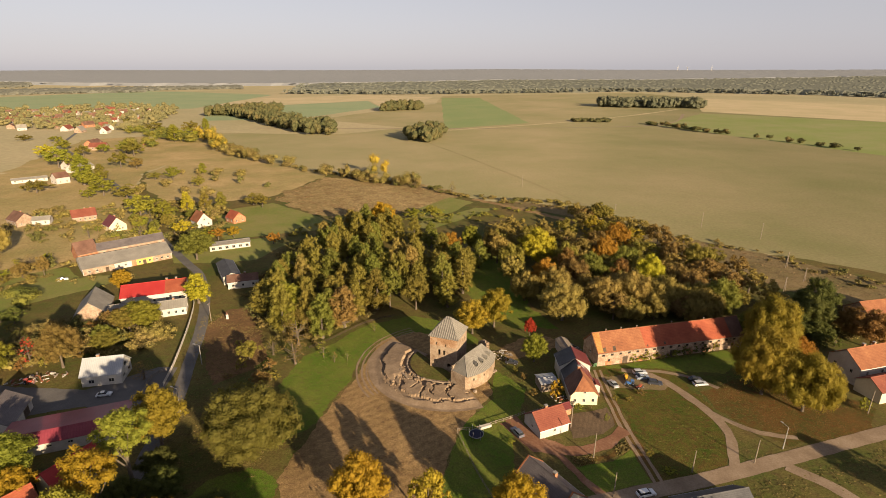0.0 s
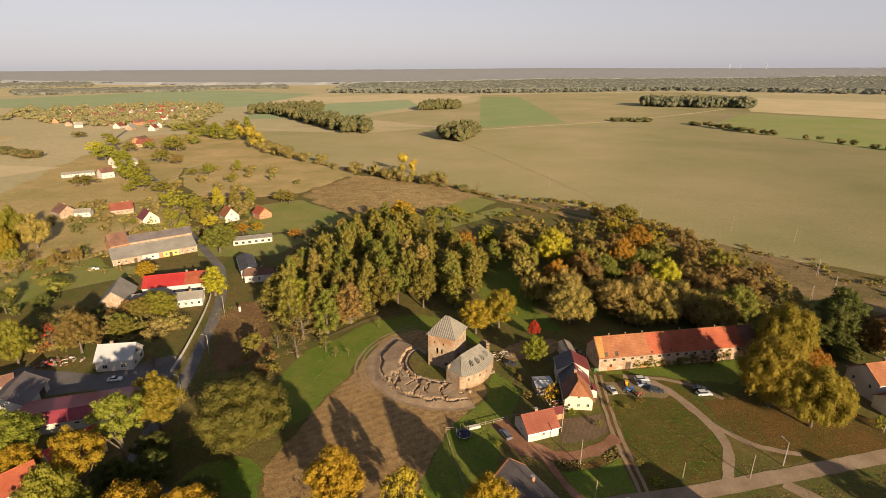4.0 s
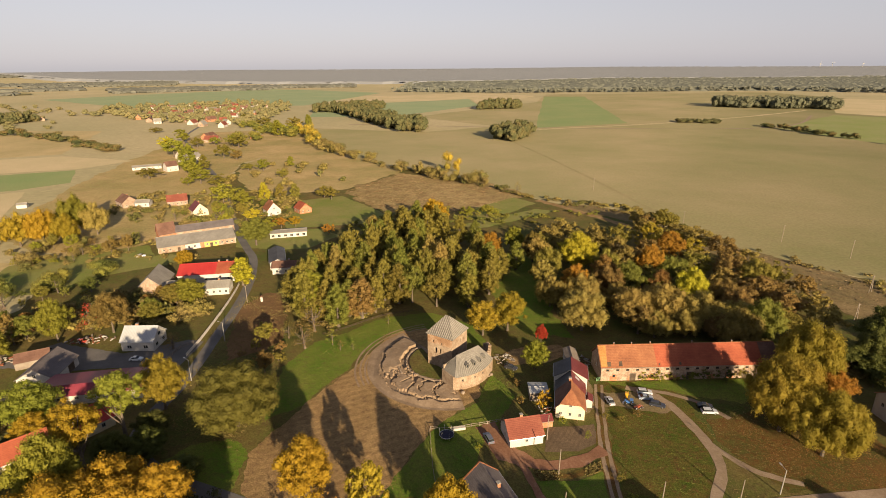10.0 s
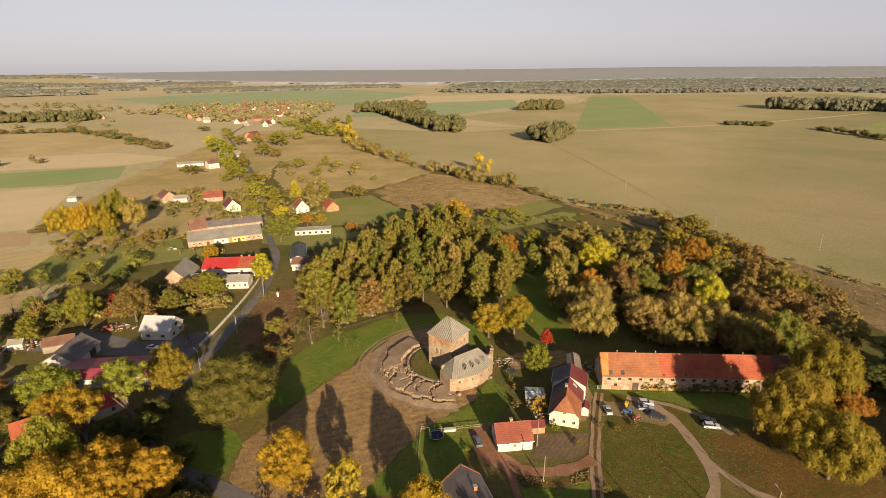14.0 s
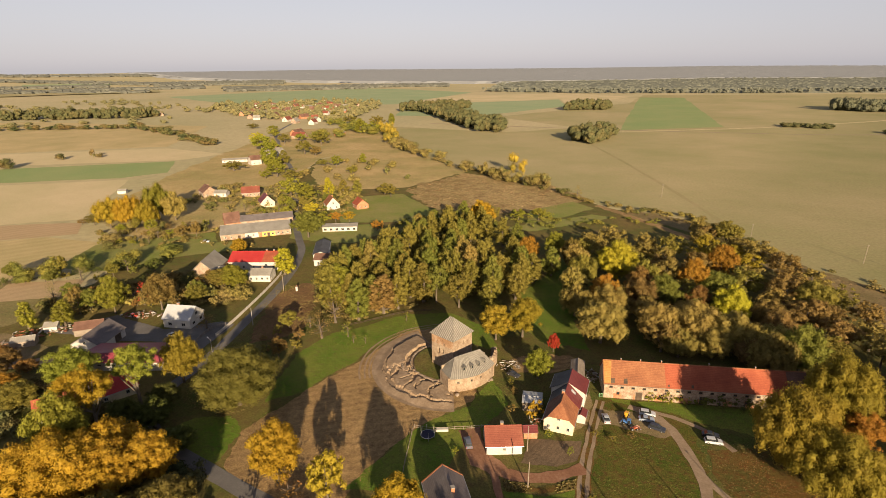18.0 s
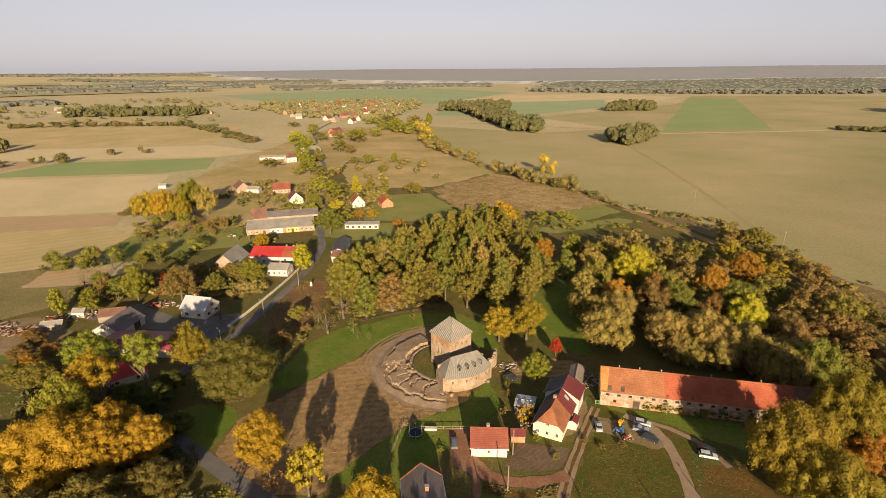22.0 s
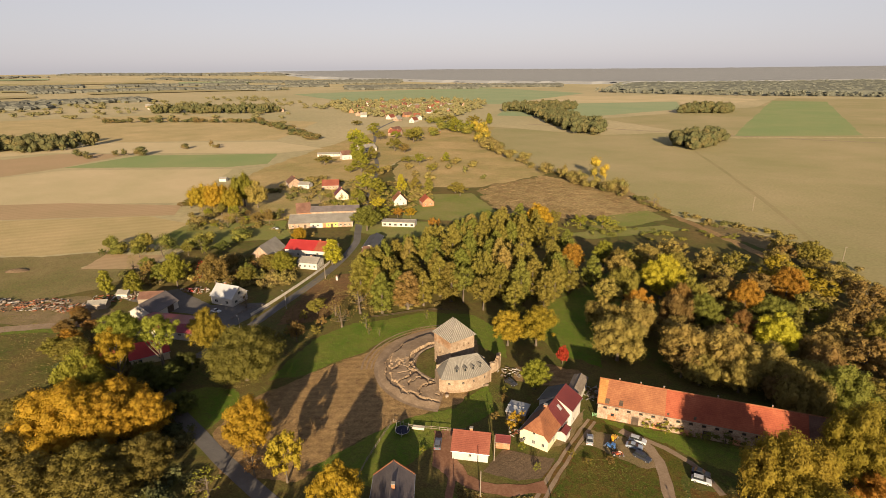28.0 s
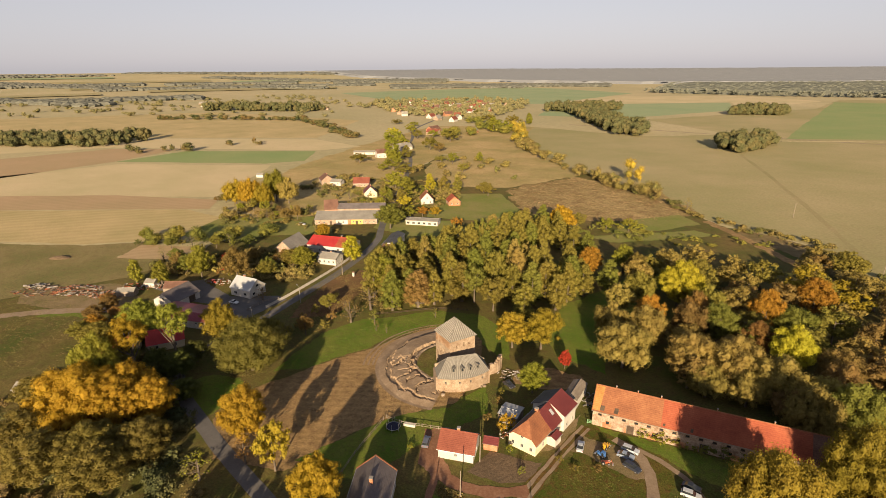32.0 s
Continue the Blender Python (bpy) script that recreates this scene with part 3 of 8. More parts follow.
patch("ground_meadow", [(72, -16), (84, -10), (108, -12), (116, -24), (104, -37), (83, -39), (74, -29)], 0.10, DRY, "dry grass strewn with brown fallen leaves", "grass", 3, 1)
patch("ground_soil", [(16, 8), (24, 16), (34, 18), (38, 12), (28, 4), (20, 2)], 0.13, SOIL, "bare trodden earth under the trees", "soil", 2, 0.6)
patch("ground_soil", [(42, 0), (44, -8), (52, -7), (60, -5), (66, -12), (62, -15), (50, -14), (43.5, -16), (38, -24), (41, -12)], 0.13, TRODDEN, "trodden parking grass before the barn", "yard", 2, 0.6)
patch("ground_meadow", [(46.5, -2.2), (58, 0.2), (75, 4), (90, 7.4), (94, 2), (84, -6), (72, -5), (60, -3), (52, -3.4)], 0.135, LAWN, "fresh green grass along the barn wall", "grass", 2, 0.6)
patch("ground_meadow", [(-150, -66), (-140, -57), (-131, -52), (-127, -56), (-138, -63), (-146, -70)], 0.12, LAWN, "green grass patch beside the scrap yard track", "grass", 3, 0.8)
# asphalt's darker tone here carries the shade over the paved yard
patch("ground_yard", [(-140, -30), (-132, -12), (-105, -14), (-90, -2), (-84, -2), (-80, -32), (-100, -22), (-112, -26)], 0.13, ASPHALT, "grey paved farm yard", "yard", 3, 0.5)
patch("ground_soil", [(-185, -64), (-157, -36), (-132, -38), (-128, -50), (-146, -62), (-167, -70)], 0.13, TRODDEN, "trodden scrap yard ground", "yard", 3, 1)

patch("ground_meadow", [(-58, -56), (-55, -50), (-46, -46), (-39, -50), (-37, -62), (-46, -64), (-54, -61)], 0.125, LAWN, "green grass below the spreading oak", "grass", 2, 0.7)
patch("ground_meadow", [(-88, 24), (-84, 40), (-77, 42), (-66, 22), (-58, 6), (-60, -4), (-69, -12), (-76, 2), (-82, 14)], 0.1, RUSSET, "russet dead grass on the slope by the road", "grass", 3, 1.5)
ribbon("road", [(40, -78), (10, -71), (-20, -67), (-37, -64), (-56, -60), (-68, -53), (-72.5, -43), (-74, -30), (-77, -16), (-82, 2), (-88, 24), (-95, 44), (-102, 60), (-112, 78), (-122, 90), (-149, 123), (-174, 158), (-221, 221), (-274, 286), (-330, 342), (-388, 417), (-470, 520), (-560, 700)], 3.9, 0.16, ASPHALT, "narrow worn asphalt village road", "road", uneven=0.04)
ribbon("road", [(20, -60), (40, -54.5), (58, -50), (81, -43), (110, -34), (160, -18), (240, 5)], 4.1, 0.185, DUST_ROAD, "pale gravel road along the meadow", "road", uneven=0.06)
ribbon("road", [(78, -46), (84, -52), (88, -60), (92, -75)], 3.2, 0.14, DUST_ROAD, "gravel side track", "road", uneven=0.1)
for off in (-0.85, 0.85):
    ribbon("track", [(45.5, -4), (45, -17), (45, -32), (46, -45), (46.5, -53)], 0.8, 0.165 + 0.004 * off, DUST_ROAD, "worn wheel rut through the grass", "track", off, 0.3)
ribbon("track", [(53, -4), (61, -7), (66, -15), (70, -26), (70.5, -35), (66, -46)], 2.5, 0.172, DUST_ROAD, "curving pale dirt track", "track", 0, 0.25)
ribbon("track", [(70, -25), (74, -30), (79, -34), (87, -36)], 1.6, 0.14, DUST_ROAD, "faint dirt track over dry grass", "track", 0, 0.4)
ribbon("track", [(55, -4), (64, -5), (72, -8), (78, -14)], 1.4, 0.14, DUST_ROAD, "faint dirt track behind the cars", "track", 0, 0.4)
ribbon("track", [(-160, -80), (-150, -68), (-140, -58), (-128, -48), (-118, -40)], 4.5, 0.14, DUST_ROAD, "dirt track to the scrap yard", "track", 0, 0.2)
ribbon("track", [(-300, 700), (100, 690), (350, 740), (480, 950)], 5, 0.16, DUST_ROAD, "far field track", "track", 0, 0.2, 12)
ribbon("track", [(98, 192), (65, 294), (20, 420), (-16, 515), (-40, 600)], 3.5, 0.12, FIELD_TYRE, "faint tyre line across the field", "track", 0, 0.3, 12)
ribbon("track", [(45.5, -4), (45, -17), (45, -32), (46, -45), (46.5, -53)], 2.9, 0.155, DRY, "trodden verge of the farm track", "track", 0, 0.3)
ribbon("track", [(16, -27.5), (20, -34), (26, -40), (34, -40.2), (40, -37), (45, -32.5)], 3.2, 0.166, YARD_RED, "reddish muddy track round the garden", "track", 0, 0.35)
ribbon("track", [(25, -40), (28, -46), (31, -52), (36, -58)], 1.8, 0.162, YARD_RED, "muddy path beside the lower lawn", "track", 0, 0.35)
# shallow wheel lines round the dig
for k, rr in enumerate((25.4, 26.8, 28.4)):
    ribbon("track", [(rr * math.cos(a), rr * math.sin(a) - 1) for a in [radians(q) for q in range(118, 226, 9)]], 0.55, 0.15, SAND, "pale wheel rut in the bare soil", "track", 0, 0.4)

# ---- trees ----
def crown_cards(rng, lobes, leaf, per, flat=0.25):
    """Leaves scattered over the lobes of a crown, as one mesh's points and faces."""
    vs, fs = [], []
    for c, r, squash in lobes:
        n = max(6, int(per * r * r))
        d = rng.normal(size=(n, 3))
        d /= np.linalg.norm(d, axis=1)[:, None]
        keep = rng.random(n) < 0.55 + 0.45 * (d[:, 2] > -0.35)
        d = d[keep]
        n = len(d)
        rad = r * (0.7 + 0.5 * rng.random(n))
        p = np.array(c) + d * rad[:, None] * np.array((1, 1, squash))
        nn = d + rng.normal(scale=0.32, size=(n, 3))
        nn /= np.linalg.norm(nn, axis=1)[:, None]
        u = np.cross(nn, rng.normal(size=(n, 3)))
        u /= np.linalg.norm(u, axis=1)[:, None]
        w = np.cross(nn, u)
        s = leaf * (0.6 + 0.8 * rng.random(n))[:, None]
        s = s * 1.25
        k0 = len(vs)
        vs += [tuple(q) for q in np.stack((p - u * s * 0.5, p - w * s * 0.45 + nn * s * flat * 0.3, p + u * s * 0.4 + w * s * 0.35), 1).reshape(-1, 3)]
        fs += [(k0 + 3 * j, k0 + 3 * j + 1, k0 + 3 * j + 2) for j in range(n)]
    return vs, fs


def lobe_cores(rng, lobes, vs, fs, k=0.58, sides=6):
    """The dense shaded inside of each lobe: an uneven closed lump behind its leaves."""
    for c, r, squash in lobes:
        k0 = len(vs)
        for lz in (-0.62, 0.05, 0.66):
            rr = r * k * math.sqrt(max(0.05, 1 - lz * lz))
            for j in range(sides):
                a = math.tau * j / sides + rng.uniform(-0.25, 0.25)
                q = rr * rng.uniform(0.75, 1.15)
                vs.append((c[0] + q * math.cos(a), c[1] + q * math.sin(a), c[2] + r * k * squash * (lz + rng.uniform(-0.12, 0.12))))
        vs.append((c[0], c[1], c[2] - r * k * squash))
        vs.append((c[0], c[1], c[2] + r * k * squash))
        for i in range(2):
            for j in range(sides):
                fs.append((k0 + i * sides + j, k0 + i * sides + (j + 1) % sides, k0 + (i + 1) * sides + (j + 1) % sides, k0 + (i + 1) * sides + j))
        for j in range(sides):
            fs.append((k0 + (j + 1) % sides, k0 + j, k0 + 3 * sides))
            fs.append((k0 + 2 * sides + j, k0 + 2 * sides + (j + 1) % sides, k0 + 3 * sides + 1))


def tree_proto(name, seed, height, width, form, lobe_n, leaf, per, stem=0.22, limbs=9, core=True):
    """One tree: tapered trunk and limbs, and a crown of many small leaves with an uneven outline."""
    rng = np.random.default_rng(seed)
    lobes = []
    base, top = height * stem, height
    mid, hz = (base + top) / 2, (top - base) / 2
    rx = width / 2
    for k in range(lobe_n):
        d = rng.normal(size=3)
        d /= np.linalg.norm(d)
        rad = 0.3 + 0.62 * rng.random() ** 0.55
        bulge = 1 + 0.3 * noise.noise(Vector((d[0] * 1.4 + seed, d[1] * 1.4, d[2] * 1.4)))
        q = d * rad * bulge
        if form == "tall":
            v = min(1.0, max(0.02, (k + 0.6 * rng.random()) / lobe_n))
            girth = min(1.0, 0.62 + 1.6 * v) * (1 - 0.78 * v ** 2.4)
            a = rng.random() * math.tau
            off = rx * girth * (0.3 + 0.55 * rng.random())
            r = rx * (0.1 + 0.16 * girth) * (0.8 + 0.4 * rng.random())
            c = (math.cos(a) * off, math.sin(a) * off, base + (top - base) * (0.06 + 0.9 * v))
            lobes.append((c, r, 1.2))
        elif form == "plume":
            a = rng.random() * math.tau
            rr = rx * 0.78 * rng.random() ** 0.6
            t = 0.35 + 0.65 * rng.random()
            r = rx * (0.12 + 0.11 * rng.random())
            ridge = 0.9 - 0.4 * (rr / rx) ** 2 + 0.12 * noise.noise(Vector((math.cos(a) * rr * 0.45 + seed, math.sin(a) * rr * 0.45, 0)))
            c = (math.cos(a) * rr, math.sin(a) * rr, base + (top - base) * ridge * t)
            lobes.append((c, r, 1.3))
        else:
            r = rx * (0.225 - 0.12 * rad + 0.07 * rng.random())
            narrow = 1 - 0.3 * max(0.0, d[2])
            c = (q[0] * rx * narrow, q[1] * rx * narrow, mid + q[2] * hz * 0.96 + hz * 0.02)
            lobes.append((c, r, 0.9))
    root = thing(name, "", "tree")
    bm = bmesh.new()
    r0 = 0.028 * height
    lean = Vector((rng.normal() * 0.02 * height, rng.normal() * 0.02 * height, 0))
    pts = [Vector((0, 0, -0.2)), Vector((0, 0, height * 0.1)) + lean * 0.2, Vector((0, 0, height * 0.35)) + lean * 0.6, Vector((0, 0, height * 0.72)) + lean]
    for k, (ra, rb) in enumerate(((1.25, 0.9), (0.9, 0.62), (0.62, 0.18))):
        tube(bm, pts[k], pts[k + 1], r0 * ra, r0 * rb, 7)
    for k in range(min(limbs, lobe_n)):
        c = Vector(lobes[k][0])
        s = pts[1].lerp(pts[3], 0.25 + 0.6 * rng.random())
        s.z = min(s.z, c.z - 0.05 * height)
        s.z = max(s.z, height * 0.12)
        m = s.lerp(c, 0.5) + Vector((0, 0, -0.03 * height))
        tube(bm, s, m, r0 * 0.36, r0 * 0.22, 5)
        tube(bm, m, c, r0 * 0.22, r0 * 0.06, 5)
    part("trunk", bm, BARK, root)
    vs, fs = crown_cards(rng, lobes, leaf, per)
    if core:
        lobe_cores(rng, lobes, vs, fs)
    raw("crown", vs, fs, LEAF, root)
    root["h"], root["w"] = height, width
    return root


PROTO = {
    "round": [tree_proto("tree", 11, 14, 13, "round", 150, 0.3, 96, 0.13), tree_proto("tree", 12, 14, 13, "round", 136, 0.3, 96, 0.13), tree_proto("tree", 13, 14, 13, "round", 124, 0.3, 100, 0.13), tree_proto("tree", 14, 14, 13, "round", 142, 0.3, 96, 0.13)],
    "oak": [tree_proto("tree", 17, 17, 22, "round", 240, 0.3, 70, 0.08, 16), tree_proto("tree", 18, 17, 22, "round", 220, 0.3, 72, 0.08, 16)],
    "wood": [tree_proto("tree", 15, 14, 13, "round", 74, 0.55, 32), tree_proto("tree", 16, 14, 13, "round", 80, 0.55, 31), tree_proto("tree", 19, 14, 13, "round", 66, 0.55, 34), tree_proto("tree", 20, 14, 13, "round", 70, 0.55, 34)],
    "tall": [tree_proto("tree", 21, 18, 10, "tall", 82, 0.4, 52, 0.06), tree_proto("tree", 22, 18, 10, "tall", 88, 0.4, 50, 0.06), tree_proto("tree", 23, 18, 10, "tall", 76, 0.4, 52, 0.06), tree_proto("tree", 24, 18, 10, "tall", 84, 0.4, 51, 0.06)],
    "plume": [tree_proto("tree", 31, 15, 15, "plume", 150, 0.34, 56, 0.04), tree_proto("tree", 32, 15, 15, "plume", 160, 0.34, 54, 0.04)],
    "high": [tree_proto("tree", 81, 22, 12, "round", 90, 0.3, 100, 0.5), tree_proto("tree", 82, 22, 12, "round", 80, 0.3, 100, 0.48)],
    "mid": [tree_proto("tree", 71, 14, 13, "round", 54, 0.7, 18, 0.12, 4), tree_proto("tree", 72, 14, 13, "round", 48, 0.7, 19, 0.12, 4)],
    "thin": [tree_proto("tree", 41, 9, 6, "tall", 20, 0.34, 30, 0.2, 14, False)],
    "bare": [tree_proto("tree", 45, 12, 9, "tall", 28, 0.26, 22, 0.16, 20, False)],
    "bush": [tree_proto("shrub", 51, 3.4, 4.2, "round", 24, 0.24, 110, 0.02, 6), tree_proto("shrub", 52, 3.4, 4.2, "plume", 24, 0.24, 110, 0.02, 6)],
}
TONE = {
    "olive": ((0.188, 0.161, 0.03), "olive-green tree turning brown"), "green": ((0.15, 0.157, 0.027), "green-leaved tree"),
    "lime": ((0.205, 0.203, 0.024), "yellow-green tree"), "yellow": ((0.34, 0.3, 0.024), "bright yellow autumn tree"),
    "gold": ((0.32, 0.208, 0.017), "golden autumn tree"), "orange": ((0.32, 0.165, 0.022), "orange autumn tree"),
    "brown": ((0.2, 0.135, 0.04), "brown half-bare autumn tree"), "red": ((0.4, 0.05, 0.025), "small scarlet tree"),
    "rust": ((0.22, 0.125, 0.035), "rust-brown autumn tree"), "dark": ((0.09, 0.1, 0.022), "dark green tree"),
    "oak": ((0.215, 0.165, 0.019), "broad olive-gold oak"), "amber": ((0.27, 0.208, 0.02), "amber-yellow autumn tree"), "moss": ((0.12, 0.112, 0.021), "broad dark olive oak"), "umber": ((0.155, 0.126, 0.027), "olive-brown spreading tree"),
    "fresh": ((0.2, 0.212, 0.028), "fresh green tree"), "willow": ((0.25, 0.195, 0.05), "bushy olive-brown willow"),
}
tree_rng = np.random.default_rng(5)
STANDING = {"trees": 0}


def plant(kind, tone, x, y, h, w, where="standing in grass", group="trees", z=0.0):
    protos = PROTO[kind]
    src = protos[int(tree_rng.integers(len(protos)))]
    sz, sx = h / src["h"], w / src["w"]
    ob = copy_thing(src, pose(x, y, rise(x, y) + z, 0, 0, float(tree_rng.random() * 360)) @ Matrix.Diagonal((sx, sx, sz, 1)))
    col, words = TONE[tone]
    if kind == "bush":
        words = words.replace("half-bare autumn tree", "shrub").replace("autumn tree", "shrub").replace("tree", "shrub")
    k = 0.85 + 0.3 * tree_rng.random()
    for c in ob.children:
        if c.name.startswith("crown"):
            c.color = (col[0] * k, col[1] * k * (0.94 + 0.12 * tree_rng.random()), col[2] * k, 1)
    tagged(ob, words + " " + where, "shrub" if kind == "bush" else "tree", group)
    STANDING["trees"] += 1
    return ob


MASS = {}


def mass(kind, tone, x, y, h, w):
    """Add a tree to the joined inside of a wood."""
    protos = PROTO[kind]
    src = protos[int(tree_rng.integers(len(protos)))]
    a, k = float(tree_rng.random() * math.tau), 0.85 + 0.3 * tree_rng.random()
    sx, sz = w / src["w"], h / src["h"]
    vs, fs, ms = MASS.setdefault(tone, ([], [], []))
    for c in src.children:
        n0 = len(vs)
        co = np.empty(len(c.data.vertices) * 3)
        c.data.vertices.foreach_get("co", co)
        co = co.reshape(-1, 3) * (sx, sx, sz)
        ca, sa = math.cos(a), math.sin(a)
        vs += np.stack((co[:, 0] * ca - co[:, 1] * sa + x, co[:, 0] * sa + co[:, 1] * ca + y, co[:, 2]), 1).tolist()
        fs += [[n0 + v for v in p.vertices] for p in c.data.polygons]
        ms += [1 if c.name.startswith("trunk") else 0] * len(c.data.polygons)


def close_mass(label):
    """Link the collected trees, one mesh for each tone."""
    for tone, (vs, fs, ms) in MASS.items():
        ob = raw("woodland", vs, fs, LEAF)
        ob.data.materials.append(BARK)
        ob.data.polygons.foreach_set("material_index", ms)
        ob.color = (*TONE[tone][0], 1)
        tagged(ob, TONE[tone][1].replace("tree", "trees") + label, "trees", "", "stuff")
    MASS.clear()


def inside(p, poly):
    c, n = False, len(poly)
    for i in range(n):
        (x1, y1), (x2, y2) = poly[i], poly[(i + 1) % n]
        if (y1 > p[1]) != (y2 > p[1]) and p[0] < (x2 - x1) * (p[1] - y1) / (y2 - y1) + x1:
            c = not c
    return c


def scatter(poly, gap, rng, avoid=()):
    xs, ys = [p[0] for p in poly], [p[1] for p in poly]
    out = []
    for _ in range(6000):
        p = (rng.uniform(min(xs), max(xs)), rng.uniform(min(ys), max(ys)))
        if inside(p, poly) and all((p[0] - q[0]) ** 2 + (p[1] - q[1]) ** 2 > gap * gap for q in out) and all((p[0] - a) ** 2 + (p[1] - b) ** 2 > r * r for a, b, r in avoid):
            out.append(p)
    return out


def row(spec, where, group):
    for kind, tone, x, y, h, w in spec:
        plant(kind, tone, x, y, h, w, where, group)


# single trees near the tower and the yard
row((("oak", "moss", -47.5, -41, 17.5, 23), ("round", "gold", -18.5, -61.5, 16.5, 13), ("wood", "amber", -4.5, -63, 13.5, 9), ("round", "gold", 13, -64.5, 15, 11.5), ("thin", "rust", -12, -66, 8, 7),
     ("round", "amber", 16.5, 25, 15, 14), ("round", "amber", 8.5, 20, 13, 12.5), ("round", "lime", 26.9, 1, 10, 9), ("round", "red", 28.3, 18.5, 6.6, 4.2), ("bush", "gold", 29.8, -17.4, 5, 6.5)), "standing near the castle tower", "trees round the tower")
row((("oak", "oak", 88.5, -17, 22, 18.5), ("oak", "oak", 95, -25, 18, 17), ("oak", "oak", 101.5, 3, 22, 17), ("round", "orange", 105, -4, 12, 11), ("round", "rust", 108, 10, 10, 13), ("round", "green", 103, 14, 12, 13),
     ("round", "dark", 132, 27, 18, 15), ("round", "rust", 139, 9, 14, 13), ("round", "rust", 137, 16, 12, 12), ("round", "dark", 127, 20, 13, 13), ("round", "dark", 120, 18, 9, 11), ("bush", "dark", 128, 10, 4, 6), ("bush", "dark", 122, 9, 4, 6), ("round", "dark", 124, 14, 8, 11), ("bush", "lime", 112, -24, 3.5, 5), ("bush", "green", 109, -14, 3, 4)), "on dry leafy grass", "oaks by the gravel road")
row((("oak", "gold", -58, -84, 18, 23), ("round", "gold", -55, -73, 15, 15), ("high", "gold", -68.5, -66.5, 22.5, 12), ("round", "lime", -67, -76, 21, 14), ("round", "gold", -44.5, -71.5, 14, 12.5), ("round", "gold", -49, -78, 15, 15), ("round", "umber", -31, -80, 12, 14), ("round", "umber", -29, -91, 13, 16), ("round", "umber", -43, -98, 13, 17), ("round", "umber", -40, -88, 12, 15),
     ("thin", "lime", -15.5, -75.5, 8, 8), ("round", "dark", -64, -64, 7, 10), ("round", "umber", -58, -96, 12, 16), ("round", "umber", -80, -88, 9, 13), ("round", "dark", -48, -62, 7, 10)), "beside the village road", "golden trees by the road")
# the dark-toned trees here carry the taller gold trees' shade in their colour
row((("round", "gold", -93, -57, 9, 10), ("round", "fresh", -99.5, -51.5, 13.5, 15), ("high", "fresh", -69, -54, 22, 12), ("round", "dark", -66, -49, 8, 9), ("round", "dark", -61, -57, 9, 11), ("round", "dark", -68, -60, 9, 10), ("round", "oak", -71, -38, 17, 12.5), ("round", "olive", -80, -66, 9, 12), ("round", "orange", -114, -61, 7, 10), ("round", "olive", -104, -64, 8, 12), ("round", "brown", -130, -50, 6, 7), ("round", "rust", -138, -48, 4.5, 6), ("round", "brown", -126, -57, 6, 8), ("round", "rust", -121, -51, 5, 7), ("round", "olive", -112, -66, 7, 9)), "beside the farm yard", "trees by the farm yard")
row((("round", "lime", -133.5, -11, 16, 12), ("round", "brown", -119.5, -2, 16, 13), ("tall", "lime", -141, -25, 11, 9), ("thin", "red", -130, -1, 10, 8), ("tall", "lime", -152, -31, 11, 8), ("round", "olive", -112, 8, 8, 9), ("thin", "rust", -146, -16, 8, 7), ("bare", "brown", -91, -8.5, 6, 9), ("round", "green", -146, -12, 9, 10)), "behind the white house", "trees behind the yard")
row((("tall", "yellow", -98, 46, 13, 12), ("round", "green", -121, 97, 15, 18), ("round", "lime", -107, 24, 11, 12), ("round", "olive", -115, 23, 9, 11), ("round", "gold", -136, 60, 9, 9), ("thin", "green", -112, 22, 8, 9), ("round", "rust", -118, 26, 7, 9), ("round", "lime", -113, 28, 9, 11)), "beside the village houses", "trees along the village road")
row((("bare", "brown", -50, 12, 13, 13), ("bare", "brown", -48, 0, 11, 11), ("thin", "lime", -40, 4, 6, 5), ("thin", "brown", -36, 1, 4, 3), ("thin", "green", -32, 2, 3.5, 2.5), ("thin", "lime", -26, 22, 4, 3)), "on the grass below the wood", "young trees on the lawn")
# unseen trees, added so their long shadows reach the garden and lower lawn
row((("wood", "olive", 56, -87, 16, 13), ("wood", "gold", 65, -86, 14.5, 15), ("wood", "olive", 75, -87, 12, 13), ("wood", "olive", 47, -88, 17, 13), ("wood", "olive", 39, -86, 17, 12), ("wood", "olive", 30, -89, 15, 12), ("wood", "olive", 20, -92, 12, 13), ("wood", "gold", 4, -92, 12, 14), ("wood", "olive", 108, -66, 10, 11)), "out of view south of the gravel road", "trees south of the road")
# woods round the tower park
wood_rng = np.random.default_rng(8)
pick = lambda names: names[int(wood_rng.integers(len(names)))]
CLEAR = ((0, 0, 24), (20, 20, 12), (-100, 60, 14), (28, 18, 8), (-92, 64, 14), (-112, 118, 16), (60, 8, 18), (95, 10, 16), (41, 32, 14), (-5, 95, 12), (-20, 100, 16))
LEFT_WOOD = [(-62, 20), (-69, 56), (-60, 92), (-64, 118), (-46, 138), (-8, 118), (8, 60), (2, 40), (-26, 34), (-42, 14)]
for x, y in scatter(LEFT_WOOD, 8.0, wood_rng, CLEAR):
    if y > 70 and x > -72:
        mass("tall" if wood_rng.random() < 0.85 else "mid", pick(("olive", "olive", "olive", "green", "willow")), x, y, wood_rng.uniform(14, 20), wood_rng.uniform(9, 12.5))
        continue
    plant("tall" if wood_rng.random() < 0.85 else "wood", pick(("olive", "olive", "olive", "green", "olive", "willow", "olive", "green")), x, y, wood_rng.uniform(14, 20), wood_rng.uniform(9, 12.5), "in the wood behind the tower", "trees of the tower wood")
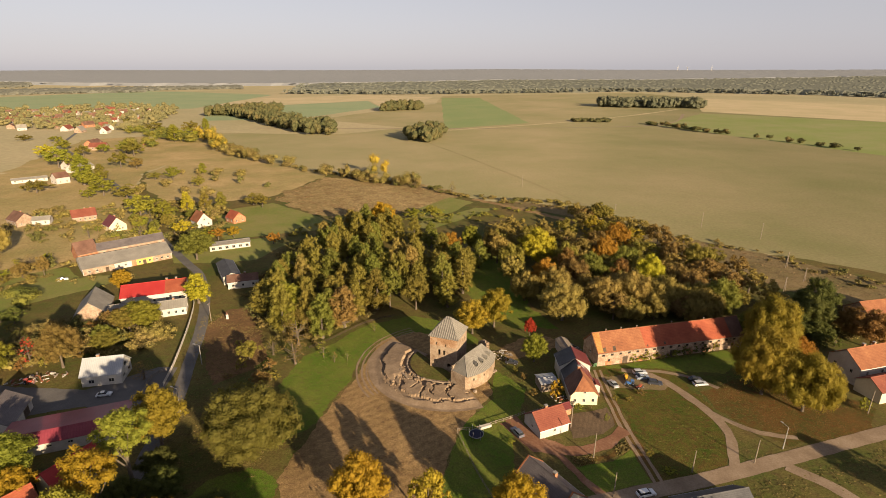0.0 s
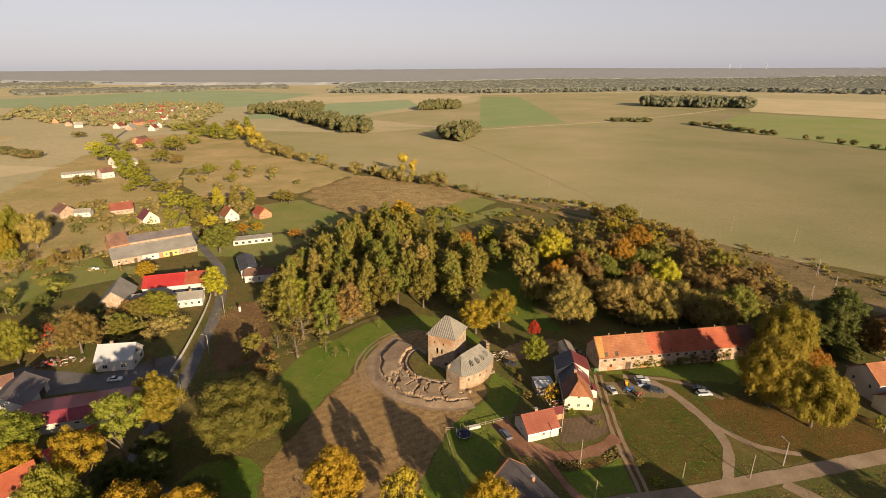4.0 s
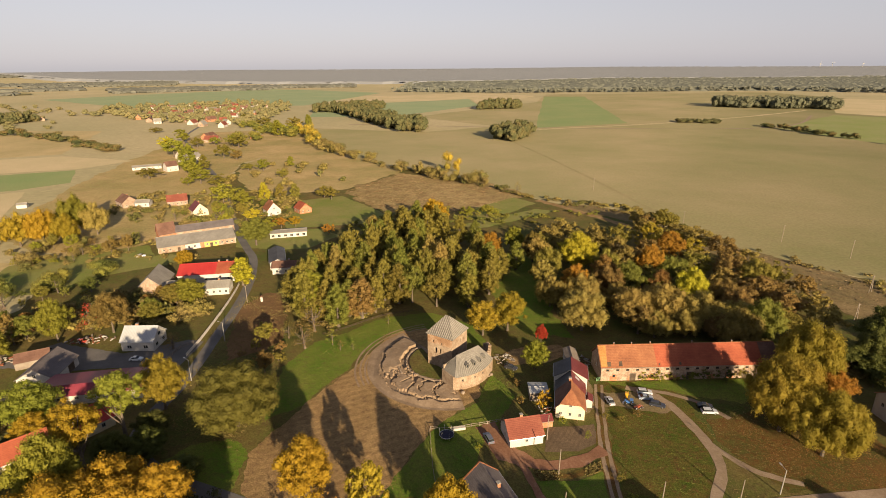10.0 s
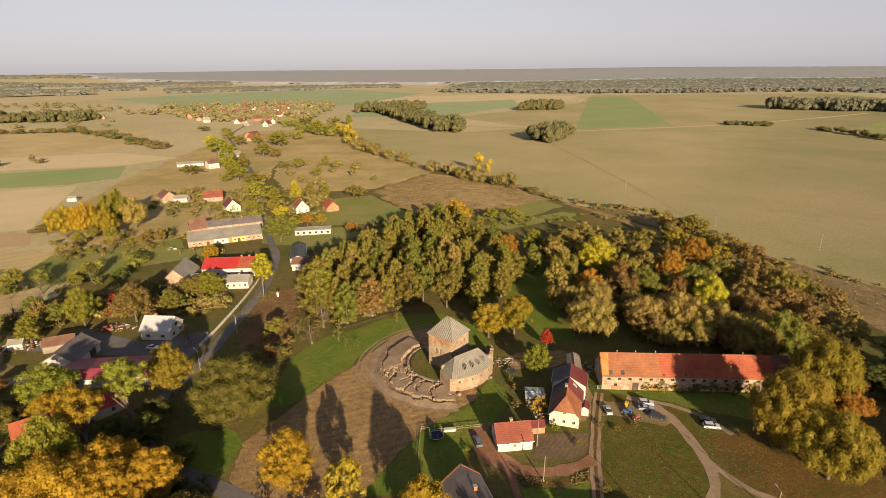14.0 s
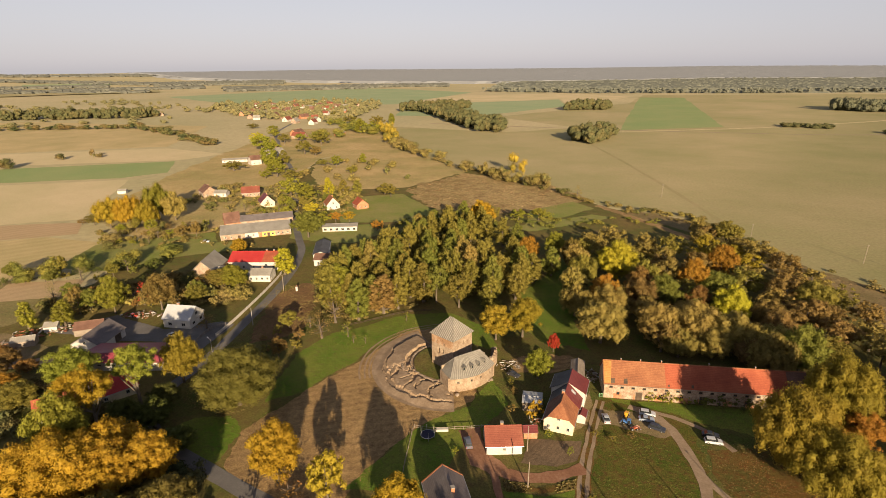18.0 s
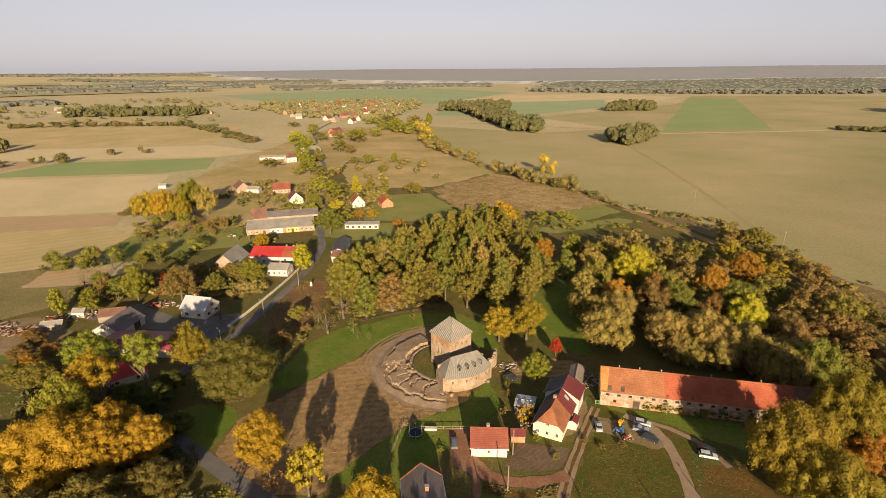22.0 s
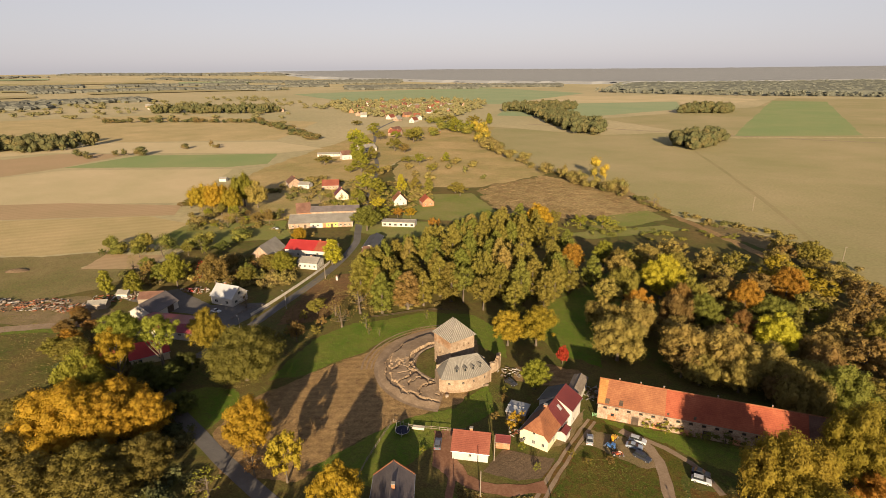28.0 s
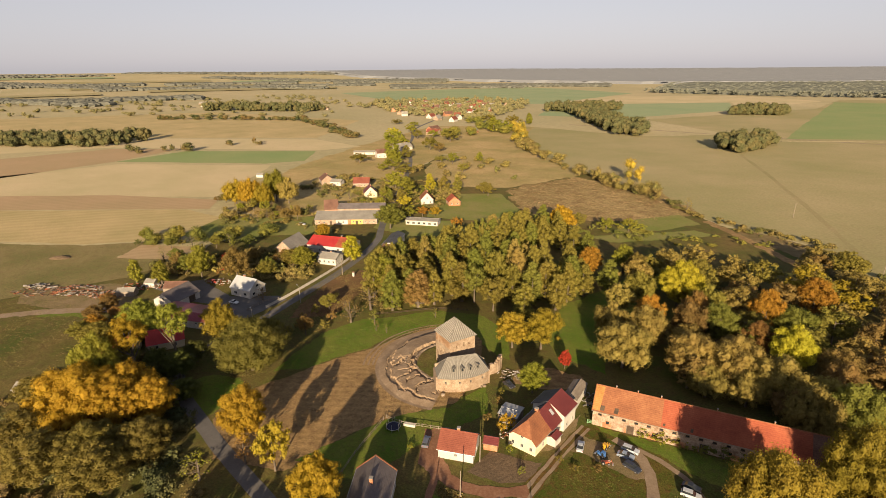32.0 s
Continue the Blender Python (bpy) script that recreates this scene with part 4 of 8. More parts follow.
row((("round", "orange", 2, 95, 15, 12), ("round", "gold", -35, 143, 18, 17), ("round", "lime", 12.5, 108, 14, 11), ("round", "umber", 22, 97, 15, 12), ("tall", "olive", 9, 74, 14, 11), ("tall", "green", 15, 85, 14, 11), ("tall", "olive", 3, 82, 13, 10), ("tall", "brown", -37, 25, 16, 14), ("tall", "lime", -57, 27, 17, 17), ("tall", "olive", -66, 34, 16, 16), ("tall", "olive", -27, 40, 17, 14)), "at the wood's edge", "trees of the tower wood")
RIGHT_WOOD = [(20, 132), (42, 143), (60, 122), (72, 130), (78, 168), (94, 168), (98, 133), (112, 112), (122, 96), (128, 70), (124, 40), (104, 28), (66, 30), (36, 34), (28, 52), (22, 90)]
for x, y in scatter(RIGHT_WOOD, 10.5, wood_rng, CLEAR + ((42, 88, 13), (44, 74, 9), (40, 57, 9), (52, 70, 8), (72, 83, 8), (84, 105, 8), (83, 57, 9), (99, 30, 8), (62, 42, 10), (80, 38, 11), (96, 32, 8), (61, 63, 8))):
    if y > 96 or x > 118:
        mass("mid" if wood_rng.random() < 0.7 else "wood", pick(("olive", "willow", "olive", "brown", "willow", "amber")), x, y, wood_rng.uniform(9, 14), wood_rng.uniform(12, 16))
        continue
    plant("wood" if wood_rng.random() < 0.62 else "plume", pick(("olive", "willow", "green", "willow", "brown", "olive", "willow", "amber", "olive", "brown")), x, y, wood_rng.uniform(10, 14.5), wood_rng.uniform(12, 16), "in the mixed autumn wood", "trees of the field wood")
row((("round", "yellow", 42, 87, 19, 18), ("round", "orange", 72, 83, 17, 11), ("round", "orange", 84, 105, 17, 14), ("wood", "olive", 91, 159, 13, 17), ("round", "yellow", 83, 56, 17, 13), ("round", "green", 99, 30, 17, 14), ("plume", "willow", 91, 25, 15, 14), ("round", "green", 61, 64, 15, 13), ("plume", "willow", 42, 30, 15, 19),
     ("plume", "willow", 60, 38, 14, 17), ("plume", "willow", 71, 40, 15, 17), ("plume", "willow", 82, 38, 14, 17), ("plume", "willow", 94, 36, 13, 16), ("plume", "willow", 66, 29, 10, 12), ("plume", "willow", 88, 28, 9, 11), ("plume", "willow", 76, 31, 10, 12), ("round", "orange", 40, 58, 15, 12), ("round", "rust", 52, 70, 15, 11), ("round", "lime", 43, 50, 9, 9), ("round", "rust", 73, 62, 13, 10)), "at the edge of the mixed wood", "trees of the field wood")
close_mass(" standing close together in the wood")
# scrub between the houses, along the road and hedges
for poly, n_gap, tones, wh in (([(-172, -12), (-128, 22), (-110, 34), (-102, 20), (-124, -2), (-150, -18)], 6.5, ("olive", "green", "brown", "rust"), "in the scrub behind the yard"),
                               ([(-215, -2), (-160, 32), (-150, 24), (-206, -12)], 6.0, ("green", "olive", "dark"), "in a hedge by the strip fields"),
                               ([(-236, 62), (-190, 96), (-176, 70), (-214, 44)], 8.0, ("olive", "brown", "olive", "lime"), "in rough ground by the sheds"),
                               ([(-205, 132), (-172, 190), (-128, 168), (-136, 136), (-160, 118)], 9.0, ("lime", "olive", "green", "green"), "in the gardens"),
                               ([(-58, -28), (-66, 0), (-58, 10), (-50, -8)], 6.0, ("brown", "olive"), "on the slope by the road")):
    for x, y in scatter(poly, n_gap, wood_rng):
        if wood_rng.random() < 0.45:
            plant("bush", pick(tones), x, y, wood_rng.uniform(2.5, 4.5), wood_rng.uniform(4, 6.5), wh, "shrubs " + wh)
        else:
            plant("wood" if wood_rng.random() < 0.6 else "bare", pick(tones), x, y, wood_rng.uniform(6, 10), wood_rng.uniform(6, 9), wh, "trees " + wh)
row((("plume", "amber", -243, 73, 18, 19), ("plume", "gold", -231, 77, 20, 19), ("plume", "amber", -222, 81, 17, 16), ("plume", "lime", -231, 97, 23, 20), ("plume", "willow", -220, 99, 19, 17), ("wood", "umber", -258, 74, 7, 12), ("bush", "brown", -266, 72, 4, 7), ("bush", "lime", -206, 70, 5, 9), ("bush", "lime", -198, 74, 4, 8)), "beside the stubble field", "golden poplars by the fields")
# far trees in both rows below take paler lime and olive for haze
row((("mid", "lime", -362, 353, 20, 28), ("tall", "lime", -287, 273, 24, 22), ("mid", "lime", -335, 338, 18, 19), ("mid", "lime", -249, 235, 13, 22), ("mid", "olive", -227, 226, 11, 20), ("mid", "lime", -189, 174, 15.5, 21), ("mid", "lime", -171, 166, 15, 16), ("mid", "lime", -177, 151, 7.5, 11), ("mid", "lime", -274, 262, 15, 17),
     ("tall", "olive", -285, 292, 14, 14), ("mid", "lime", -254, 226, 8, 12), ("mid", "yellow", -408, 402, 16, 22), ("mid", "lime", -434, 466, 14, 20), ("mid", "olive", -380, 418, 13, 18), ("mid", "lime", -372, 441, 11, 18), ("mid", "yellow", -146, 137, 9, 12), ("mid", "lime", -127, 120, 9, 13)), "along the village road", "roadside trees")
row((("mid", "olive", -330, 424, 18, 26), ("mid", "lime", -347, 440, 15, 22), ("mid", "olive", -303, 352, 16, 22), ("mid", "brown", -285, 346, 11, 15), ("mid", "olive", -305, 245, 10, 22), ("tall", "lime", -342, 541, 22, 22), ("mid", "lime", -326, 548, 18, 24), ("mid", "olive", -350, 607, 21, 28), ("mid", "olive", -423, 650, 15, 30), ("tall", "lime", -354, 664, 19, 15),
     ("mid", "lime", -226, 293, 12, 14), ("mid", "olive", -241, 293, 7, 14), ("mid", "olive", -193, 266, 9, 12), ("tall", "lime", -213, 320, 10, 10), ("tall", "yellow", -166, 187, 14, 10), ("tall", "olive", -157, 193, 12, 11), ("tall", "olive", -149, 199, 11, 10), ("mid", "orange", -123, 128, 7, 10), ("mid", "gold", -116, 132, 7, 9), ("mid", "orange", -91, 121, 7, 8),
     ("mid", "olive", -130, 206, 9, 15), ("mid", "olive", -122, 200, 9, 12), ("mid", "olive", -35, 162, 10, 13), ("mid", "lime", -20, 168, 8, 13), ("mid", "lime", -9, 174, 8, 12), ("bush", "lime", -4, 180, 4, 8), ("thin", "willow", 5, 237, 10, 8), ("mid", "olive", -539, 549, 9, 22), ("mid", "lime", -491, 537, 8, 20), ("mid", "olive", -516, 750, 12, 22)), "in the meadow behind the wood", "meadow trees")


def leafy_mix(name, stops):
    """Leaves of a joined hedge: the tone changes from tree to tree along it."""
    m, t, b = nodes_of(name)
    co = t.nodes.new("ShaderNodeTexCoord").outputs["Object"]
    geo = t.nodes.new("ShaderNodeNewGeometry")
    col = ramp_node(t, noise_node(t, co, 0.07, 1.0, 0.5), stops)
    k = ramp_node(t, geo.outputs["Random Per Island"], ((0.0, (0.6, 0.6, 0.6)), (1.0, (1.4, 1.4, 1.4))))
    link(t, mix_node(t, 1.0, col, k, "MULTIPLY"), b.inputs["Base Color"])
    b.inputs["Roughness"].default_value, b.inputs["Specular IOR Level"].default_value = 0.9, 0.1
    return m


MIX_GOLD = leafy_mix("hedge_gold", ((0.35, (0.2, 0.16, 0.03)), (0.5, (0.34, 0.24, 0.03)), (0.65, (0.14, 0.13, 0.03))))
MIX_GREEN = leafy_mix("hedge_green", ((0.35, (0.085, 0.095, 0.022)), (0.5, (0.125, 0.125, 0.026)), (0.62, (0.165, 0.148, 0.03))))
MIX_BROWN = leafy_mix("hedge_brown", ((0.35, (0.1, 0.098, 0.03)), (0.5, (0.155, 0.118, 0.042)), (0.65, (0.18, 0.15, 0.042))))
MIX_DARK = leafy_mix("hedge_dark", ((0.35, (0.05, 0.06, 0.025)), (0.5, (0.1, 0.095, 0.035)), (0.65, (0.14, 0.1, 0.04))))


def line_of(mat, pts, gap, h, w, label, spread=3.0, leaf=1.0, per=9, lobes_n=7):
    """A hedge or row of trees seen from afar, joined into one."""
    vs, fs = [], []
    for p in smooth_line(pts, gap):
        if wood_rng.random() < 0.1:
            continue
        x, y = p.x + wood_rng.normal() * spread, p.y + wood_rng.normal() * spread
        hh, ww = h * wood_rng.uniform(0.6, 1.3), w * wood_rng.uniform(0.6, 1.3)
        lobes = []
        for _ in range(lobes_n):
            d = wood_rng.normal(size=3)
            d /= np.linalg.norm(d)
            lobes.append(((x + d[0] * ww * 0.28, y + d[1] * ww * 0.28, rise(x, y) + hh * (0.52 + 0.26 * d[2])), ww * wood_rng.uniform(0.2, 0.3), min(1.5, hh / ww * 0.9)))
        a, b = crown_cards(wood_rng, lobes, leaf * 0.7, per * 2.0)
        n0 = len(vs)
        vs += a
        fs += [tuple(i + n0 for i in f) for f in b]
        lobe_cores(wood_rng, lobes, vs, fs, 0.62, 6)
        k0 = len(vs)
        for z, r in ((-0.2, 0.25), (hh * 0.5, 0.12)):
            vs += [(x + r, y, z), (x - r * 0.5, y + r * 0.9, z), (x - r * 0.5, y - r * 0.9, z)]
        fs += [(k0, k0 + 1, k0 + 4, k0 + 3), (k0 + 1, k0 + 2, k0 + 5, k0 + 4), (k0 + 2, k0, k0 + 3, k0 + 5)]
    return tagged(raw("hedgerow", vs, fs, mat), label, "trees", "", "stuff")


line_of(MIX_GOLD, [(-322, 560), (-300, 545), (-280, 515), (-262, 480), (-250, 455)], 9, 19, 15, "row of tall yellow poplars across the meadow", 3)
line_of(MIX_BROWN, [(-240, 448), (-205, 410), (-172, 376), (-150, 356)], 8, 10, 13, "brown and olive trees along the meadow", 4)
line_of(MIX_BROWN, [(-142, 346), (-101, 318), (-60, 285), (-18, 257), (25, 222), (78, 204), (112, 146)], 5, 3.0, 6, "brown shrubs along the field edge", 2.5, 0.8)
line_of(MIX_BROWN, [(112, 146), (140, 122), (165, 96), (186, 60), (230, 20)], 7, 2.0, 4.5, "brown scrub along the field edge", 4, 0.7)
line_of(MIX_BROWN, [(-240, 226), (-200, 260), (-172, 240), (-160, 262), (-190, 300), (-230, 330)], 13, 6, 9, "olive bushes scattered in the dry meadow", 10)
line_of(MIX_DARK, [(-972, 361), (-850, 440), (-721, 489), (-580, 440), (-460, 374)], 9, 8, 15, "dark hedge between the far fields", 5, 1.4, 5)
line_of(MIX_DARK, [(339, 745), (352, 700), (372, 640), (390, 600)], 8, 7, 13, "dark hedge across the field", 3, 1.3, 6)
line_of(MIX_DARK, [(410, 560), (430, 520), (450, 470), (462, 430)], 14, 6, 12, "dark bushes across the field", 3, 1.3, 6)
line_of(MIX_BROWN, [(-216, 46), (-196, 70), (-184, 86), (-232, 60)], 6, 5, 8, "brown scrub beside the furrowed field", 4, 0.7, 13)
line_of(MIX_GREEN, [(-212, -2), (-197, 6), (-185, 17), (-174, 31), (-165, 49)], 5, 7.5, 11, "green hedge beside the pasture", 2.5, 0.7, 14)
line_of(MIX_GREEN, [(-360, 470), (-350, 520), (-380, 580), (-430, 640)], 11, 12, 20, "trees before the far village", 14)
line_of(MIX_BROWN, [(-95, 312), (-84, 303), (-52, 279), (-22, 262)], 5, 11, 12, "brown trees along the field edge", 3)
line_of(MIX_GOLD, [(-60, 316), (-54, 312), (-50, 309)], 5, 15, 11, "pale yellow trees by the field edge", 1.5)
for x, y, w in ((-524, 181, 18), (-523, 239, 15), (-507, 263, 16), (-577, 138, 14), (-554, 142, 13), (-540, 168, 9)):
    line_of(MIX_DARK, [(x - 3, y), (x + 3, y + 2)], 5, 9, w * 0.8, "single bush on the field strips", 1.0, 1.0, 8)

# ---- houses ----
def window_part(parent, x, y, z, w, h, face, frame_mat=PLASTER_WHITE, mullion=True):
    """A window set on a wall: a raised frame with bars round a glass pane. face: degrees of its outward normal."""
    m = pose(x, y, z, 0, 0, face + 90)
    bm = bmesh.new()
    t = 0.09
    for b in ((-w / 2, -0.07, 0, -w / 2 + t, 0.03, h), (w / 2 - t, -0.07, 0, w / 2, 0.03, h), (-w / 2 + t, -0.07, h - t, w / 2 - t, 0.03, h), (-w / 2 + t, -0.07, 0, w / 2 - t, 0.03, t)):
        box(bm, *b, m)
    if mullion:
        box(bm, -0.03, -0.06, t, 0.03, 0.02, h - t, m)
    fr = part("window", bm, frame_mat, parent)
    part("pane", box(bmesh.new(), -w / 2 + t, -0.035, t, w / 2 - t, -0.015, h - t, m), GLASS, fr)
    part("sill", box(bmesh.new(), -w / 2 - 0.05, -0.14, -0.07, w / 2 + 0.05, 0.0, -0.004, m), frame_mat, fr)
    return fr


def door_part(parent, x, y, z, w, h, face, mat):
    m = pose(x, y, z, 0, 0, face + 90)
    bm = bmesh.new()
    for b in ((-w / 2, -0.07, 0, -w / 2 + 0.1, 0.02, h), (w / 2 - 0.1, -0.07, 0, w / 2, 0.02, h), (-w / 2 + 0.1, -0.07, h - 0.1, w / 2 - 0.1, 0.02, h)):
        box(bm, *b, m)
    fr = part("door", bm, TIMBER, parent)
    part("door_leaf", box(bmesh.new(), -w / 2 + 0.1, -0.04, 0, w / 2 - 0.1, 0.0, h - 0.1, m), mat, fr)
    return fr


def chimney_part(parent, x, y, z0, z1, mat=BRICK_OLD, s=0.35):
    ch = part("chimney", boxes((x - s, y - s, z0, x + s, y + s, z1)), mat, parent)
    part("chimney_cap", boxes((x - s - 0.08, y - s - 0.08, z1 + 0.002, x + s + 0.08, y + s + 0.08, z1 + 0.13)), CONCRETE, ch)


def gabled(name, label, category, cx, cy, yaw, L, W, eave, ridge, wall, roof, group="", over=0.35, front=0, back=0, left=0, right=0, win=(0.95, 1.15), sill=1.0, chimneys=(), doors=(), roof2=None, hip=0.0, gable_win=0, attic=None, base=None, split=(), half_hip=0.0, skylights=()):
    """A house: walls with gables, two roof slopes with eaves, ridge, gutters, windows, doors and chimneys. Its length runs along x, its front is -y."""
    root = thing(name, label, category, group, "", pose(cx, cy, 0, 0, 0, yaw))
    l, w = L / 2, W / 2
    for s in (-1, 1):
        part("wall", boxes((-l, s * w - (0.3 if s > 0 else 0), -0.1, l, s * w + (0 if s > 0 else 0.3), eave)), wall, root)
    for s in (-1, 1):
        bm = bmesh.new()
        x0, x1 = (s * l - 0.3, s * l) if s > 0 else (s * l, s * l + 0.3)
        top = ridge - hip * (ridge - eave) if hip else ridge
        cut = half_hip * (w - 0.3) if s < 0 else 0.0
        peak = [(cut, ridge - 0.2 - half_hip * (ridge - eave)), (-cut, ridge - 0.2 - half_hip * (ridge - eave))] if cut else [(0, ridge - 0.2)]
        prof = [(-w + 0.3, -0.1), (w - 0.3, -0.1), (w - 0.3, eave), *peak, (-w + 0.3, eave)] if not hip else [(-w + 0.3, -0.1), (w - 0.3, -0.1), (w - 0.3, eave), (-w + 0.3, eave)]
        a = [bm.verts.new((x0, y, z)) for y, z in prof]
        b = [bm.verts.new((x1, y, z)) for y, z in prof]
        bm.faces.new(b)
        bm.faces.new(a[::-1])
        for k in range(len(prof)):
            bm.faces.new((a[k], a[(k + 1) % len(prof)], b[(k + 1) % len(prof)], b[k]))
        part("gable_wall", bm, attic or wall, root)
    pitch = (ridge - eave) / w
    ye, ze = w + over, eave - over * pitch + 0.12
    xe = l + over
    zr = ridge + 0.12
    hx = hip * w
    slopes = []
    for s in (-1, 1):
        cuts = [-xe, *[c[0] for c in split], xe]
        for k, (xa, xb) in enumerate(zip(cuts, cuts[1:])):
            bm = bmesh.new()
            inset = hx + over if hip else 0
            if half_hip and k == 0:
                zh = zr - half_hip * (zr - ze)
                slab(bm, [(xa, s * ye, ze), (xb, s * ye, ze), (xb, 0, zr), (xa + 3.2, 0, zr), (xa, s * ye * half_hip, zh)], 0.14)
            else:
                slab(bm, [(xa, s * ye, ze), (xb, s * ye, ze), (xb - inset, 0, zr), (xa + inset, 0, zr)], 0.14)
            slopes.append(part("roof_slope", bm, (roof if s < 0 or roof2 is None else roof2) if k == 0 else split[k - 1][1], root))
    if hip:
        for s in (-1, 1):
            bm = bmesh.new()
            slab(bm, [(s * xe, -ye, ze + 0.003), (s * xe, ye, ze + 0.003), (s * (xe - hx - over), 0, zr + 0.003)], 0.14)
            part("roof_hip", bm, roof, root)
    if half_hip:
        bm = bmesh.new()
        zh = zr - half_hip * (zr - ze) + 0.003
        slab(bm, [(-xe, -ye * half_hip, zh), (-xe, ye * half_hip, zh), (-xe + 3.2, 0, zr + 0.003)], 0.14)
        part("roof_hip", bm, roof, root)
    for x, y, sw, sh in skylights:
        n = Vector((0, math.copysign(ridge - eave, y), w)).normalized()
        up = Vector((0, -math.copysign(w, y), ridge - eave)).normalized()
        c = Vector((x, y, zr - abs(y) * pitch + 0.02))
        for name_s, grow, lift, mat_s in (("skylight", 0.1, 0.06, STEEL), ("skylight_pane", 0.0, 0.085, ROOF_WHITE)):
            bm = bmesh.new()
            a, b2 = Vector((sw / 2 + grow, 0, 0)), up * (sh / 2 + grow)
            slab(bm, [c - a - b2 + n * lift, c + a - b2 + n * lift, c + a + b2 + n * lift, c - a + b2 + n * lift], 0.06)
            part(name_s, bm, mat_s, root, "pale framed roof window" if name_s == "skylight" else "")
    bm = bmesh.new()
    rl = xe - (hx + over if hip else 0)
    tube(bm, (-rl + (3.2 if half_hip else 0), 0, zr + 0.01), (rl, 0, zr + 0.01), 0.13, 0.13, 6, True)
    part("ridge_cap", bm, roof, root)
    for s in (-1, 1):
        bm = bmesh.new()
        tube(bm, (-xe, s * (ye + 0.05), ze - 0.1), (xe, s * (ye + 0.05), ze - 0.1), 0.07, 0.07, 5, True)
        part("gutter", bm, TIMBER if group == "farm buildings" else STEEL, root)
    ww, wh = win
    for n, face, y in ((front, -90, -w), (back, 90, w)):
        for k in range(n):
            window_part(root, -l + (k + 0.5) * L / n, y, sill, ww, wh, face)
    for n, face, x in ((left, 180, -l), (right, 0, l)):
        for k in range(n):
            window_part(root, x, -w + (k + 0.5) * W / n, sill, ww, wh, face)
    if gable_win and not hip:
        for face, x in ((180, -l), (0, l)):
            window_part(root, x, 0, eave + 0.25, ww, wh, face)
    for x, face_side, dw, dh in doors:
        door_part(root, x, face_side * w, 0, dw, dh, 90 * face_side, TIMBER_DARK)
    for x, y in chimneys:
        chimney_part(root, x, y, ridge - abs(y) * pitch - 0.3, ridge + 0.75)
    if base:
        part("plinth", boxes((-l - 0.04, -w - 0.04, -0.1, l + 0.04, w + 0.04, base)), CONCRETE, root)
    return root


HOUSES = "village houses"
# small white house with a red roof by the tower garden
gabled("cottage", "small white plastered house with a red tiled roof", "house", 24.9, -31.2, 23.3, 8.5, 7.4, 2.75, 5.5, PLASTER_WHITE, TILE_BRICK, HOUSES, front=1, right=1, left=1, back=2, win=(0.7, 0.8), sill=1.2, chimneys=((-0.2, 0.4),))
# house whose gable looks out at the lower edge
slate_house = gabled("house", "white gabled house with a dark slate roof and tiled verges", "house", 20.6, -56.6, -56, 12.5, 8.4, 4.0, 7.5, PLASTER_WHITE, ROOF_GREY, HOUSES, front=3, back=3, gable_win=1, chimneys=((1, 0.5),))
for sx in (-1, 1):
    for sy in (-1, 1):
        bm = bmesh.new()
        slab(bm, [(sx * 6.62, sy * 4.62, 3.98), (sx * 6.32, sy * 4.62, 3.98), (sx * 6.32, 0, 7.82), (sx * 6.62, 0, 7.82)], 0.12)
        part("verge_board", bm, TILE_ORANGE, slate_house)
# long barn
barn = gabled("barn", "long derelict barn with an orange and red tiled roof", "barn", 70.6, 8.6, 13.2, 52.5, 9.4, 4.7, 9.2, PLASTER_OLD, TILE_ORANGE, "farm buildings", over=0.3, left=1, win=(0.7, 0.8), sill=2.6, split=((-9.9, TILE_RED), (21.5, TILE_BROWN)))
for k in range(17):
    window_part(barn, -24.4 + 2.95 * k, -4.7, 3.35, 0.9, 0.55, -90, TIMBER_DARK, False)
for k in range(9):
    if k % 3 == 1:
        door_part(barn, -22.4 + 5.6 * k, -4.7, 0, 1.9, 2.5, -90, TIMBER_DARK)
    else:
        window_part(barn, -22.4 + 5.6 * k, -4.7, 1.2, 1.0, 1.0, -90, BRICK_OLD, False)
for x in (-21.5, -16.2, -10.6, 2, 14):
    chimney_part(barn, x, 0.3, 8.9, 9.8, BRICK_OLD, 0.1)
# dark plates laid over the tiles stand for the shade inside broken gaps
for x, w, h in ((-25.2, 0.5, 0.35), (-24.1, 0.7, 0.45), (-20.6, 0.55, 0.5), (-20.4, 0.35, 0.3), (-9.2, 0.3, 0.2), (-3.0, 0.35, 0.3)):
    bm = bmesh.new()
    z0 = 4.75 + 0.12
    slab(bm, [(x - w, -4.72, z0), (x + w * 0.8, -4.72, z0 + 0.02), (x + w, -4.72 + h * 2.2, z0 + h * 2.1), (x - w * 0.7, -4.72 + h * 2.0, z0 + h * 1.92)], 0.05)
    part("roof_hole", bm, TIMBER_DARK, barn, "dark plate standing in for the shade in a broken gap")
for x in (-23.6, -18.2, -12.6, -6.0, -1.2, 5.4, 11.0):
    part("plaster_patch", boxes((x, -4.725, 0.05, x + 2.2, -4.702, 1.6)), BRICK_OLD, barn, "bare brick where plaster has fallen")
part("lichen_patch", slab(bmesh.new(), [(-26.4, -4.9, 4.8), (-24.6, -4.9, 4.8), (-24.2, -0.2, 9.27), (-26.4, -0.2, 9.27)], 0.02), TILE_PALE, barn, "paler yellow-orange tiles")
